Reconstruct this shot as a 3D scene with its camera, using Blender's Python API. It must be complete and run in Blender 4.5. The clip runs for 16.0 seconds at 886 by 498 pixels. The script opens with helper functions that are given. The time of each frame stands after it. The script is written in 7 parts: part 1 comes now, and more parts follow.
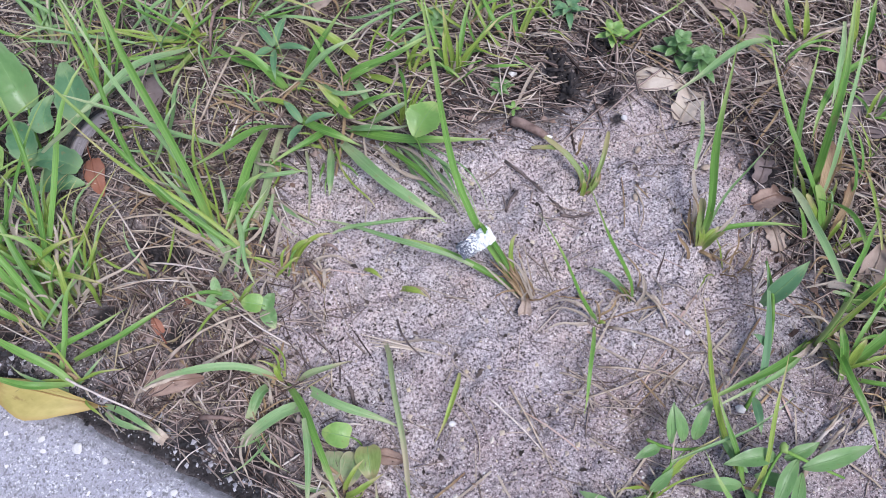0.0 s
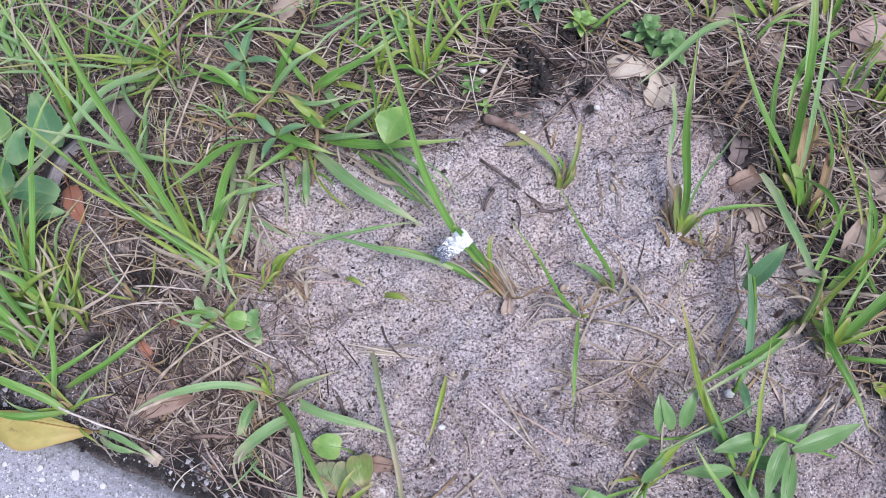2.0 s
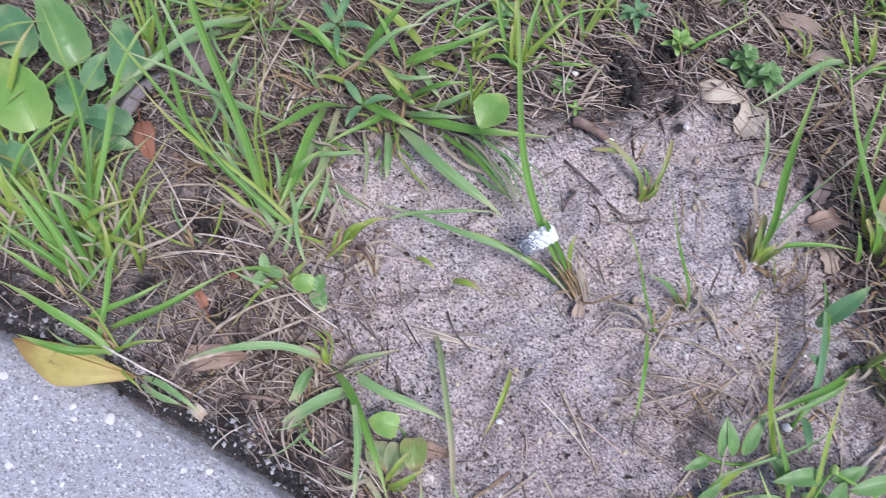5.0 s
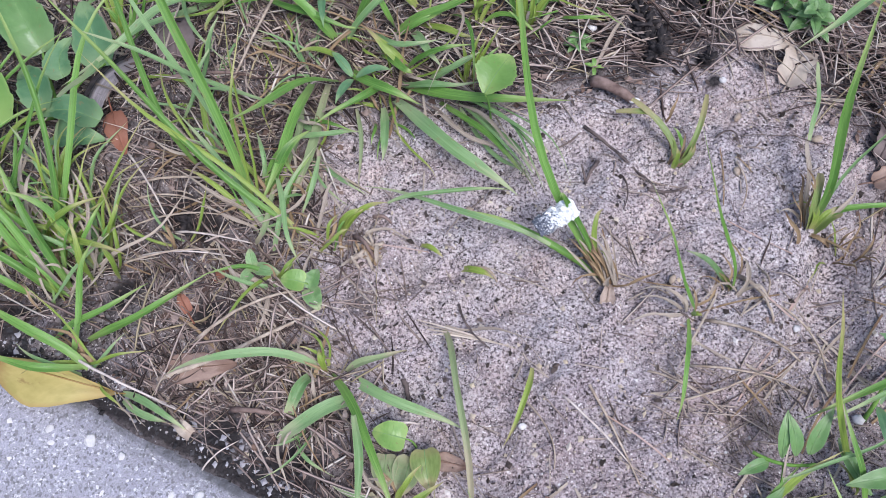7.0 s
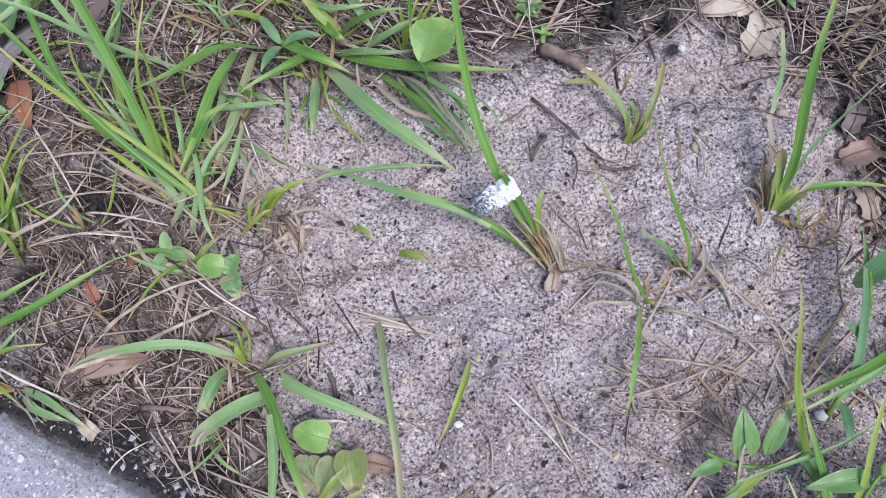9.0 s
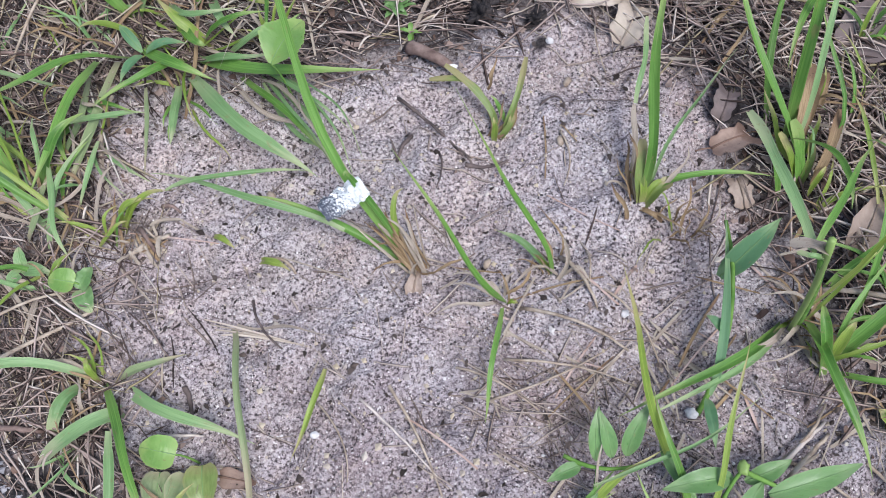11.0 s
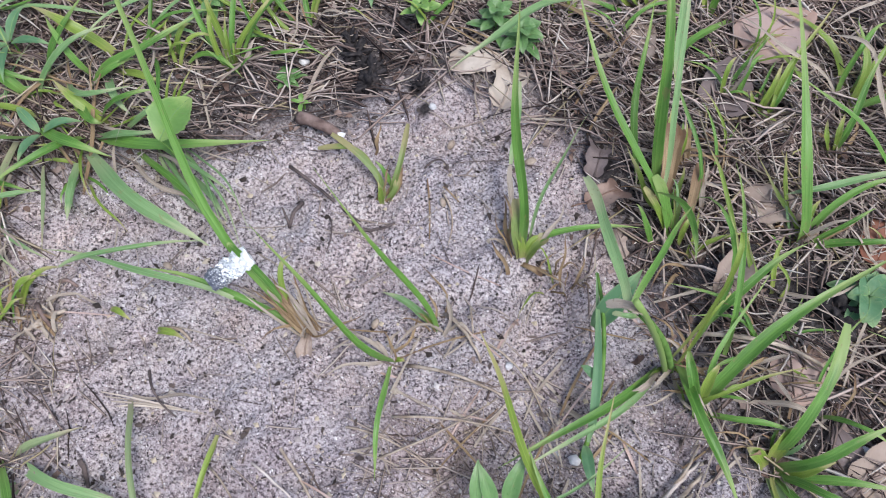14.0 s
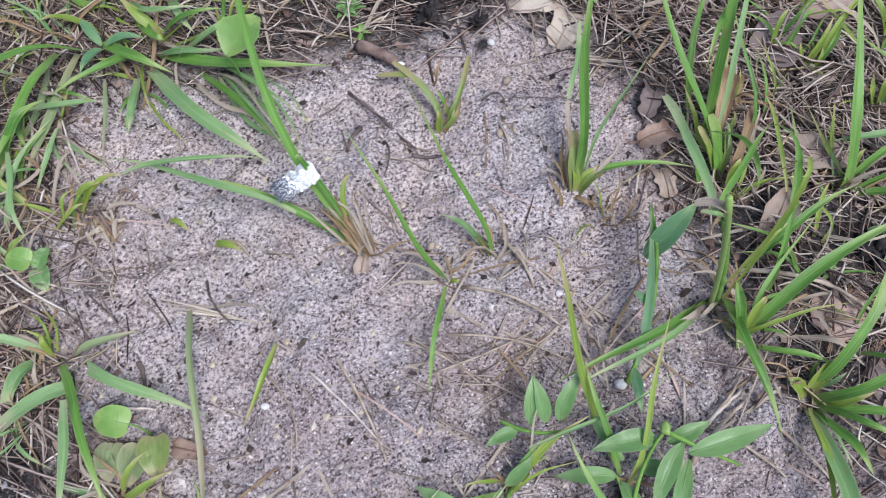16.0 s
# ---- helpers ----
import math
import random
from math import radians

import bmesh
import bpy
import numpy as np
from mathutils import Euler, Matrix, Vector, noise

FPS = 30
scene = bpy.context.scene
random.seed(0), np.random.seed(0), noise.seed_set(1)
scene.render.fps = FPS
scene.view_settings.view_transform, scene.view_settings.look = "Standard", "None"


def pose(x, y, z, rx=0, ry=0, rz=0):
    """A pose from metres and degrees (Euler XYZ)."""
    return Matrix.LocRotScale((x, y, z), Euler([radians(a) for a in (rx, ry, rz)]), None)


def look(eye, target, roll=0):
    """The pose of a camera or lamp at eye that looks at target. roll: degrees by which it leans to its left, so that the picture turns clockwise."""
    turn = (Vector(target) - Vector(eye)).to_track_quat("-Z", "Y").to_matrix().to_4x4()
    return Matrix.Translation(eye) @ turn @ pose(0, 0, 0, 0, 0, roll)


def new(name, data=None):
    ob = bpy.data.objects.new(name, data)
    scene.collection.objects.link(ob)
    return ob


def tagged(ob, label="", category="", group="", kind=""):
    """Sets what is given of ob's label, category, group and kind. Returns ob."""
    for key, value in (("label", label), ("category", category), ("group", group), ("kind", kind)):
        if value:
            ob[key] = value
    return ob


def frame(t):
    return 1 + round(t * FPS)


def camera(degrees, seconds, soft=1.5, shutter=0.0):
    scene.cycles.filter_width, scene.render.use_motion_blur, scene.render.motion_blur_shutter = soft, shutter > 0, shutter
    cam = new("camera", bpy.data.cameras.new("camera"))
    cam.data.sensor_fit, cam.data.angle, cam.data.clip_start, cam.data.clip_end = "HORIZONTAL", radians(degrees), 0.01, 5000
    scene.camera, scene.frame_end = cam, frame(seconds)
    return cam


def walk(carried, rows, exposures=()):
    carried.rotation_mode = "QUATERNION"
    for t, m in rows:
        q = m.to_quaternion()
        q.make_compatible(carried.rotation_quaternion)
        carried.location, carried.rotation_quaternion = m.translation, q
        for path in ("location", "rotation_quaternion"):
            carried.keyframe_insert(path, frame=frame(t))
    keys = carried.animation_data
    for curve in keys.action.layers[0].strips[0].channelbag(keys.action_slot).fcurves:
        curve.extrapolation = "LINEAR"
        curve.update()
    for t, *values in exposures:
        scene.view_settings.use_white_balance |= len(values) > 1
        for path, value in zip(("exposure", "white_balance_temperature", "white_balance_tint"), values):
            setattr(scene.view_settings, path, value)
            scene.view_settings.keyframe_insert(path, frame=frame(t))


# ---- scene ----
cam = camera(58.9, 16.0, soft=0.85, shutter=0.35)
PATH = [
    (0, (0.028, 0.03, 0.651), (-0.046, 0.666, -1.243), -6.2),
    (0.5, (0.04, 0.036, 0.652), (-0.041, 0.668, -1.244), -7.8),
    (1, (0.044, 0.037, 0.658), (-0.04, 0.694, -1.229), -7.4),
    (1.5, (0.053, 0.03, 0.647), (-0.042, 0.709, -1.231), -8.5),
    (2, (0.057, 0.046, 0.655), (-0.05, 0.642, -1.251), -13.5),
    (2.5, (0.066, 0.034, 0.65), (-0.021, 0.652, -1.25), -11.0),
    (3, (0.073, -0.002, 0.642), (-0.016, 0.588, -1.267), -10.9),
    (3.5, (0.098, -0.006, 0.644), (-0.01, 0.569, -1.268), -12.3),
    (4, (0.092, 0.001, 0.642), (0.053, 0.564, -1.277), -3.9),
    (4.5, (0.012, 0.015, 0.63), (0.11, 0.58, -1.287), 11.1),
    (5, (-0.046, 0.026, 0.639), (-0.04, 0.661, -1.258), 5.3),
    (5.2, (-0.046, 0.024, 0.637), (-0.09, 0.669, -1.256), 0.9),
    (7.3, (-0.018, 0.06, 0.562), (-0.116, 0.646, -1.348), -7.7),
    (7.5, (-0.02, 0.067, 0.562), (-0.094, 0.64, -1.353), -5.7),
    (8, (0.002, 0.06, 0.552), (-0.092, 0.652, -1.356), -7.0),
    (8.2, (0.007, 0.059, 0.545), (-0.054, 0.641, -1.367), -3.7),
    (10.3, (0.07, 0.071, 0.494), (-0.003, 0.633, -1.424), -6.5),
    (10.5, (0.091, 0.071, 0.493), (0.018, 0.652, -1.42), -6.5),
    (11, (0.115, 0.064, 0.5), (0.023, 0.659, -1.408), -8.7),
    (11.5, (0.121, 0.059, 0.498), (0.045, 0.664, -1.407), -7.3),
    (12, (0.136, 0.065, 0.491), (0.045, 0.65, -1.42), -8.6),
    (12.5, (0.143, 0.074, 0.509), (0.076, 0.633, -1.41), -7.1),
    (13, (0.141, 0.079, 0.521), (0.095, 0.675, -1.387), -5.2),
    (13.5, (0.172, 0.085, 0.523), (0.092, 0.719, -1.372), -9.1),
    (14, (0.174, 0.07, 0.522), (0.154, 0.759, -1.356), -4.5),
    (14.5, (0.157, 0.055, 0.523), (0.182, 0.746, -1.353), -0.6),
    (15, (0.148, 0.04, 0.516), (0.191, 0.75, -1.353), 1.8),
    (15.5, (0.137, 0.034, 0.519), (0.183, 0.721, -1.359), 2.5),
    (16, (0.121, 0.024, 0.52), (0.148, 0.69, -1.365), 2.1),
]
walk(cam, [(t, look(eye, target, roll)) for t, eye, target, roll in PATH], [(0, 0.59, 6010, 14), (5, 0.58, 6020, 13.5), (8, 0.56, 6030, 13), (11, 0.57, 6120, 9.5), (13, 0.56, 6120, 9.5), (14.5, 0.52, 6110, 9.5), (16, 0.55, 6110, 9.5)])

# ---- light ----
world = bpy.data.worlds.new("sky")
scene.world = world
world.use_nodes = True
wn = world.node_tree
sky = wn.nodes.new("ShaderNodeTexSky")
sky.sky_type = "NISHITA"
sky.sun_disc = False
sky.sun_elevation, sky.sun_rotation = radians(66), radians(135)
sky.air_density, sky.dust_density = 1.0, 2.5
wn.links.new(sky.outputs[0], wn.nodes["Background"].inputs[0])
wn.nodes["Background"].inputs[1].default_value = 0.108
sun = new("sun", bpy.data.lights.new("sun", "SUN"))
sun.data.energy, sun.data.angle, sun.data.color = 2.15, radians(28), (1.0, 0.985, 0.96)
sun.matrix_world = look((1.0, -1.0, 3.2), (0, 0, 0))

# ---- materials ----


class Mat:
    """A node material with short ways to add and join nodes."""

    def __init__(self, name, rough=0.6, metal=0.0, spec=0.5):
        self.m = bpy.data.materials.new(name)
        self.m.use_nodes = True
        self.t = self.m.node_tree
        self.p = self.t.nodes["Principled BSDF"]
        self.p.inputs["Roughness"].default_value = rough
        self.p.inputs["Metallic"].default_value = metal
        self.p.inputs["Specular IOR Level"].default_value = spec

    def n(self, kind, **values):
        node = self.t.nodes.new("ShaderNode" + kind)
        for k, v in values.items():
            node.inputs[k.replace("_", " ")].default_value = v
        return node

    def link(self, a, b):
        self.t.links.new(a, b)

    def coord(self, which="Object"):
        return self.n("TexCoord").outputs[which]

    def noise(self, scale, detail=4.0, co=None, rough=0.6):
        k = self.n("TexNoise", Scale=scale, Detail=detail, Roughness=rough)
        self.link(co or self.coord(), k.inputs["Vector"])
        return k.outputs["Fac"]

    def voronoi(self, scale, feature="F1", co=None, rand=1.0):
        k = self.n("TexVoronoi", Scale=scale, Randomness=rand)
        k.feature = feature
        self.link(co or self.coord(), k.inputs["Vector"])
        return k

    def ramp(self, fac, stops, smooth=False):
        k = self.n("ValToRGB")
        e = k.color_ramp.elements
        while len(e) < len(stops):
            e.new(0.5)
        for el, (pos, col) in zip(e, stops):
            el.position = pos
            el.color = (*col, 1) if len(col) == 3 else (col[0], col[0], col[0], 1)
        if not smooth:
            k.color_ramp.interpolation = "LINEAR"
        self.link(fac, k.inputs[0])
        return k.outputs["Color"]

    def mix(self, fac, a, b, blend="MIX"):
        k = self.t.nodes.new("ShaderNodeMix")
        k.data_type, k.blend_type = "RGBA", blend
        for sock, v in ((k.inputs[0], fac), (k.inputs[6], a), (k.inputs[7], b)):
            if hasattr(v, "is_linked"):
                self.link(v, sock)
            elif isinstance(v, (int, float)):
                sock.default_value = v
            else:
                sock.default_value = (*v, 1)
        return k.outputs[2]

    def math(self, op, a, b=0.0):
        k = self.n("Math")
        k.operation = op
        for i, v in enumerate((a, b)):
            if hasattr(v, "is_linked"):
                self.link(v, k.inputs[i])
            else:
                k.inputs[i].default_value = v
        return k.outputs[0]

    def color(self, c):
        self.link(c, self.p.inputs["Base Color"])

    def bump(self, height, strength, distance, under=None):
        k = self.n("Bump", Strength=strength, Distance=distance)
        self.link(height, k.inputs["Height"])
        if under:
            self.link(under, k.inputs["Normal"])
        self.link(k.outputs[0], self.p.inputs["Normal"])
        return k.outputs[0]

    def translucent(self, col, share):
        tr, mx = self.n("BsdfTranslucent"), self.n("MixShader", Fac=share)
        self.link(col, tr.inputs["Color"])
        self.link(self.p.outputs[0], mx.inputs[1])
        self.link(tr.outputs[0], mx.inputs[2])
        self.link(mx.outputs[0], self.t.nodes["Material Output"].inputs["Surface"])


def leaf_material(name, dark, light, tip, rough=0.32, share=0.22, veins=9.0, spots=(0.26, 0.2, 0.09), spot_amount=0.5, stripes=0.09):
    """Foliage: streaks and veins along the blade, a paler rib, lesions, a drier tip and foot; every piece has its own tone."""
    m = Mat(name, rough, spec=0.5)
    uv = m.coord("UV")
    sep = m.n("SeparateXYZ")
    m.link(uv, sep.inputs[0])
    rnd = m.n("ObjectInfo").outputs["Random"]
    shift = m.n("CombineXYZ")
    for k in range(3):
        m.link(m.math("MULTIPLY", rnd, 37.0 + 11 * k), shift.inputs[k])

    def streak(along, across, detail=4):
        mp = m.n("Mapping", Scale=(along, across, 1.0))
        m.link(uv, mp.inputs["Vector"])
        m.link(shift.outputs[0], mp.inputs["Location"])
        return m.noise(1.0, detail, mp.outputs[0])

    base = m.mix(rnd, dark, light)
    base = m.mix(m.ramp(streak(3.0, 1.2), [(0.35, (0,)), (0.7, (0.75,))]), base, light)
    base = m.mix(m.ramp(streak(5.0, 14.0) if veins > 5 else streak(3.0, 2.0), [(0.42, (0,)), (0.62, (0.55,))]), base, dark)
    stripe = m.math("SINE", m.math("MULTIPLY", sep.outputs[1], veins * 6.283))
    base = m.mix(m.math("MULTIPLY", m.math("ADD", stripe, 1.0), stripes * 0.5), base, dark)
    rib = m.ramp(m.math("ABSOLUTE", m.math("SUBTRACT", sep.outputs[1], 0.5)), [(0.0, (1,)), (0.04, (0.6,)), (0.09, (0,))])
    base = m.mix(m.math("MULTIPLY", rib, 0.45), base, light)
    side_vein = None
    if veins <= 5:
        off = m.math("ABSOLUTE", m.math("SUBTRACT", sep.outputs[1], 0.5))
        saw = m.math("FRACT", m.math("MULTIPLY", m.math("SUBTRACT", m.math("ADD", sep.outputs[0], m.math("MULTIPLY", streak(3, 3), 0.05)), m.math("MULTIPLY", off, 0.5)), 8.0))
        side_vein = m.ramp(m.math("ABSOLUTE", m.math("SUBTRACT", saw, 0.5)), [(0.0, (1,)), (0.05, (0.5,)), (0.12, (0,))])
        base = m.mix(m.math("MULTIPLY", side_vein, 0.15), base, light)
    margin = m.ramp(m.math("ABSOLUTE", m.math("SUBTRACT", sep.outputs[1], 0.5)), [(0.42, (0,)), (0.5, (0.55,))])
    base = m.mix(margin, base, tip)
    base = m.mix(m.ramp(m.math("ADD", sep.outputs[0], m.math("MULTIPLY", streak(6, 6), 0.35)), [(0.85, (0,)), (1.15, (0.9,))]), base, tip)
    base = m.mix(m.ramp(sep.outputs[0], [(0.0, (0.75,)), (0.28, (0,))]), base, tip)
    blot = m.ramp(streak(22, 3, 3) if veins > 5 else streak(11, 7, 6), [(0.62, (0,)), (0.70, (spot_amount,))])
    base = m.mix(blot, base, spots)
    m.color(base)
    m.link(m.ramp(streak(8, 5), [(0.3, (rough - 0.06,)), (0.7, (rough + 0.2,))]), m.p.inputs["Roughness"])
    relief = m.math("ADD", m.math("MULTIPLY", stripe, stripes * 2), streak(30, 10))
    if side_vein:
        relief = m.math("SUBTRACT", relief, m.math("MULTIPLY", side_vein, 0.3))
    m.bump(relief, 0.25, 0.0006)
    m.translucent(base, share)
    return m.m


GREEN = leaf_material("fresh_grass", (0.058, 0.16, 0.02), (0.205, 0.395, 0.082), (0.30, 0.40, 0.13), rough=0.4, stripes=0.035)
YELLOW = leaf_material("yellowing_grass", (0.13, 0.22, 0.028), (0.31, 0.41, 0.075), (0.44, 0.39, 0.18), rough=0.42, stripes=0.05)
PALE = leaf_material("grey_green_grass", (0.13, 0.255, 0.085), (0.285, 0.44, 0.195), (0.40, 0.45, 0.25), rough=0.45, stripes=0.05)
HERB = leaf_material("herb_leaf", (0.11, 0.23, 0.07), (0.19, 0.34, 0.12), (0.24, 0.36, 0.16), veins=4, stripes=0.025)
WEED = leaf_material("blue_green_leaf", (0.08, 0.195, 0.09), (0.145, 0.285, 0.135), (0.24, 0.36, 0.17), rough=0.55, veins=4, stripes=0.025)
LIME = leaf_material("lime_leaf", (0.15, 0.30, 0.062), (0.235, 0.40, 0.105), (0.33, 0.46, 0.14), veins=4, stripes=0.025)
STRAW = leaf_material("dead_grass", (0.24, 0.188, 0.15), (0.51, 0.428, 0.35), (0.45, 0.38, 0.31), rough=0.7, share=0.12, spots=(0.12, 0.08, 0.05))
BROWN = leaf_material("brown_sheath", (0.17, 0.11, 0.058), (0.40, 0.285, 0.165), (0.2, 0.12, 0.07), rough=0.75, share=0.08, spots=(0.06, 0.04, 0.03))
YELLOW_LEAF = leaf_material("yellow_leaf", (0.27, 0.235, 0.05), (0.55, 0.44, 0.16), (0.34, 0.21, 0.07), rough=0.5, share=0.15, veins=4, stripes=0.12, spots=(0.24, 0.15, 0.05), spot_amount=0.7)
TAN_LEAF = leaf_material("tan_dead_leaf", (0.28, 0.205, 0.17), (0.48, 0.38, 0.315), (0.3, 0.22, 0.17), rough=0.75, share=0.1, veins=4, stripes=0.12, spots=(0.24, 0.15, 0.1))
PALE_LEAF = leaf_material("bleached_dead_leaf", (0.52, 0.43, 0.35), (0.68, 0.59, 0.50), (0.45, 0.36, 0.29), rough=0.75, share=0.1, veins=4, stripes=0.12, spots=(0.36, 0.27, 0.2))
PINK_LEAF = leaf_material("pinkish_dead_leaf", (0.44, 0.31, 0.28), (0.56, 0.42, 0.37), (0.42, 0.28, 0.22), rough=0.7, share=0.1, veins=4, stripes=0.12, spots=(0.3, 0.17, 0.13))
BROWN_LEAF = leaf_material("brown_dead_leaf", (0.20, 0.13, 0.105), (0.38, 0.27, 0.22), (0.2, 0.12, 0.09), rough=0.75, share=0.08, veins=4, stripes=0.1, spots=(0.12, 0.07, 0.055))
GREY_LEAF = leaf_material("grey_dead_leaf", (0.14, 0.108, 0.105), (0.27, 0.21, 0.20), (0.16, 0.12, 0.115), rough=0.8, share=0.05, veins=4, stripes=0.12, spots=(0.1, 0.07, 0.07))
RED_LEAF = leaf_material("rust_dead_leaf", (0.25, 0.105, 0.07), (0.34, 0.15, 0.10), (0.26, 0.1, 0.06), rough=0.7, share=0.1, veins=4, stripes=0.12, spots=(0.15, 0.06, 0.04))
OLIVE = leaf_material("olive_shoot", (0.145, 0.21, 0.05), (0.25, 0.33, 0.10), (0.34, 0.30, 0.14), spot_amount=0.7)
FADED = leaf_material("faded_grass", (0.17, 0.225, 0.10), (0.29, 0.36, 0.18), (0.37, 0.32, 0.21), rough=0.6, share=0.12, stripes=0.06)
BLADES = {"f": FADED, "o": OLIVE, "g": GREEN, "y": YELLOW, "p": PALE, "d": STRAW, "b": BROWN, "h": HERB, "w": WEED, "l": LIME}


def island_material(name, stops, rough=0.8, bump=0.0, spec=0.3):
    """Loose bits of one kind; each piece of the joined mesh takes its own tone."""
    m = Mat(name, rough, spec=spec)
    rnd = m.n("NewGeometry").outputs["Random Per Island"]
    base = m.ramp(rnd, stops)
    base = m.mix(m.math("MULTIPLY", m.noise(600, 3), 0.5), base, m.mix(0.55, base, (0.05, 0.035, 0.03)))
    m.color(base)
    m.bump(m.noise(900, 2), 0.4, 0.0006 + bump)
    return m.m


GRAINS = island_material("sand_grains", [(0.0, (0.03, 0.026, 0.028)), (0.10, (0.08, 0.068, 0.071)), (0.22, (0.31, 0.265, 0.275)), (0.5, (0.54, 0.472, 0.477)), (0.80, (0.73, 0.655, 0.66)), (0.86, (0.62, 0.50, 0.39)), (0.9, (0.80, 0.75, 0.745)), (1.0, (0.88, 0.84, 0.835))], 0.6)
GRAVEL = island_material("pale_gravel", [(0.0, (0.30, 0.25, 0.25)), (0.4, (0.50, 0.44, 0.42)), (0.7, (0.60, 0.50, 0.36)), (0.85, (0.66, 0.56, 0.42)), (1.0, (0.74, 0.69, 0.68))], 0.6)
LITTER = island_material("straw_litter", [(0.0, (0.045, 0.033, 0.031)), (0.25, (0.12, 0.085, 0.077)), (0.5, (0.315, 0.235, 0.205)), (0.78, (0.54, 0.43, 0.385)), (0.86, (0.40, 0.33, 0.19)), (0.93, (0.64, 0.54, 0.47)), (1.0, (0.78, 0.70, 0.64))], 0.9, spec=0.12)
STRAW_BITS = island_material("matted_straw", [(0.0, (0.20, 0.15, 0.135)), (0.35, (0.40, 0.32, 0.285)), (0.75, (0.60, 0.48, 0.425)), (1.0, (0.76, 0.67, 0.60))], 0.9, spec=0.12)
PALE_LITTER = island_material("bleached_bits", [(0.0, (0.13, 0.095, 0.085)), (0.3, (0.36, 0.283, 0.245)), (1.0, (0.62, 0.52, 0.45))], 0.9, spec=0.12)
LEAF_BITS = island_material("leaf_bits", [(0.0, (0.07, 0.045, 0.04)), (0.4, (0.22, 0.145, 0.115)), (0.8, (0.33, 0.25, 0.22)), (1.0, (0.50, 0.41, 0.37))], 0.9, spec=0.15)
EDGE_GRIT = island_material("black_grit", [(0.0, (0.012, 0.012, 0.014)), (0.6, (0.035, 0.034, 0.038)), (0.8, (0.12, 0.115, 0.125)), (1.0, (0.55, 0.53, 0.57))], 0.6)
CRUMBS = island_material("humus_crumbs", [(0.0, (0.03, 0.023, 0.02)), (0.6, (0.07, 0.054, 0.05)), (0.9, (0.15, 0.115, 0.10)), (1.0, (0.42, 0.36, 0.35))], 0.9)


def wood_material(name, dark, light, scale=120):
    m = Mat(name, 0.8, spec=0.25)
    m.color(m.mix(m.ramp(m.noise(scale, 5), [(0.35, (0,)), (0.65, (1,))]), dark, light))
    m.bump(m.noise(scale * 3, 4), 0.6, 0.001)
    return m.m


PALE_STEM = wood_material("bleached_stem", (0.46, 0.385, 0.345), (0.68, 0.60, 0.55))
TWIG = wood_material("dark_twig", (0.055, 0.042, 0.042), (0.17, 0.13, 0.12))
STEM = wood_material("pale_stem", (0.27, 0.205, 0.155), (0.52, 0.43, 0.35))
BARK = leaf_material("silver_bark", (0.19, 0.16, 0.17), (0.52, 0.47, 0.48), (0.3, 0.26, 0.26), rough=0.85, share=0.0, veins=7, stripes=0.1, spots=(0.07, 0.055, 0.06), spot_amount=0.7)
POD = wood_material("brown_pod", (0.11, 0.07, 0.06), (0.28, 0.20, 0.175), 90)
CHAR = wood_material("charred_clod", (0.012, 0.011, 0.013), (0.06, 0.05, 0.05), 200)
SHELL = wood_material("white_pebble", (0.58, 0.55, 0.55), (0.8, 0.78, 0.78), 150)
RIB = wood_material("pale_midrib", (0.16, 0.285, 0.11), (0.235, 0.37, 0.155), 60)
GREEN_STEM = wood_material("green_stem", (0.09, 0.2, 0.035), (0.2, 0.34, 0.08), 60)

foil = Mat("crumpled_foil", 0.5, 0.4)
fx = foil.n("SeparateXYZ")
foil.link(foil.coord(), fx.inputs[0])
# white foil with dark blue-grey specks, denser towards its -x end
foil_specks = foil.math("ADD", foil.noise(700, 5, rough=0.75), foil.math("MULTIPLY", fx.outputs[0], -11.0))
foil.color(foil.mix(foil.ramp(foil_specks, [(0.50, (0,)), (0.60, (1,))]), (0.80, 0.81, 0.82), (0.13, 0.14, 0.18)))
foil.bump(foil.noise(900, 3), 0.5, 0.0008)
FOIL = foil.m

# sandy soil: pale grains in the open patch, dark humus under the straw
soil = Mat("sandy_soil", 0.9, spec=0.25)
mask = soil.n("Attribute")
mask.attribute_name = "soil"
msep = soil.n("SeparateColor")
soil.link(mask.outputs["Color"], msep.inputs[0])
co = soil.coord()
v1 = soil.voronoi(520, co=co)
v2 = soil.voronoi(1150, co=co)
pick = soil.n("SeparateColor")
soil.link(v1.outputs["Color"], pick.inputs[0])
pick2 = soil.n("SeparateColor")
soil.link(v2.outputs["Color"], pick2.inputs[0])
g1 = soil.ramp(pick.outputs[0], [(0.0, (0.06, 0.05, 0.054)), (0.15, (0.16, 0.133, 0.138)), (0.3, (0.33, 0.275, 0.28)), (0.65, (0.49, 0.43, 0.435)), (0.88, (0.64, 0.575, 0.57)), (1.0, (0.78, 0.73, 0.72))])
g2 = soil.ramp(pick2.outputs[1], [(0.0, (0.04, 0.033, 0.035)), (0.22, (0.25, 0.205, 0.21)), (0.6, (0.47, 0.41, 0.415)), (1.0, (0.72, 0.655, 0.65))])
sand = soil.mix(0.5, g1, g2)
# pale crumbs, with the shade of the gaps between them painted near black
crumb = soil.ramp(soil.noise(430, 5, co, 0.72), [(0.392, (0.012, 0.010, 0.011)), (0.44, (0.24, 0.202, 0.208)), (0.495, (0.64, 0.57, 0.565)), (0.58, (0.94, 0.89, 0.88))])
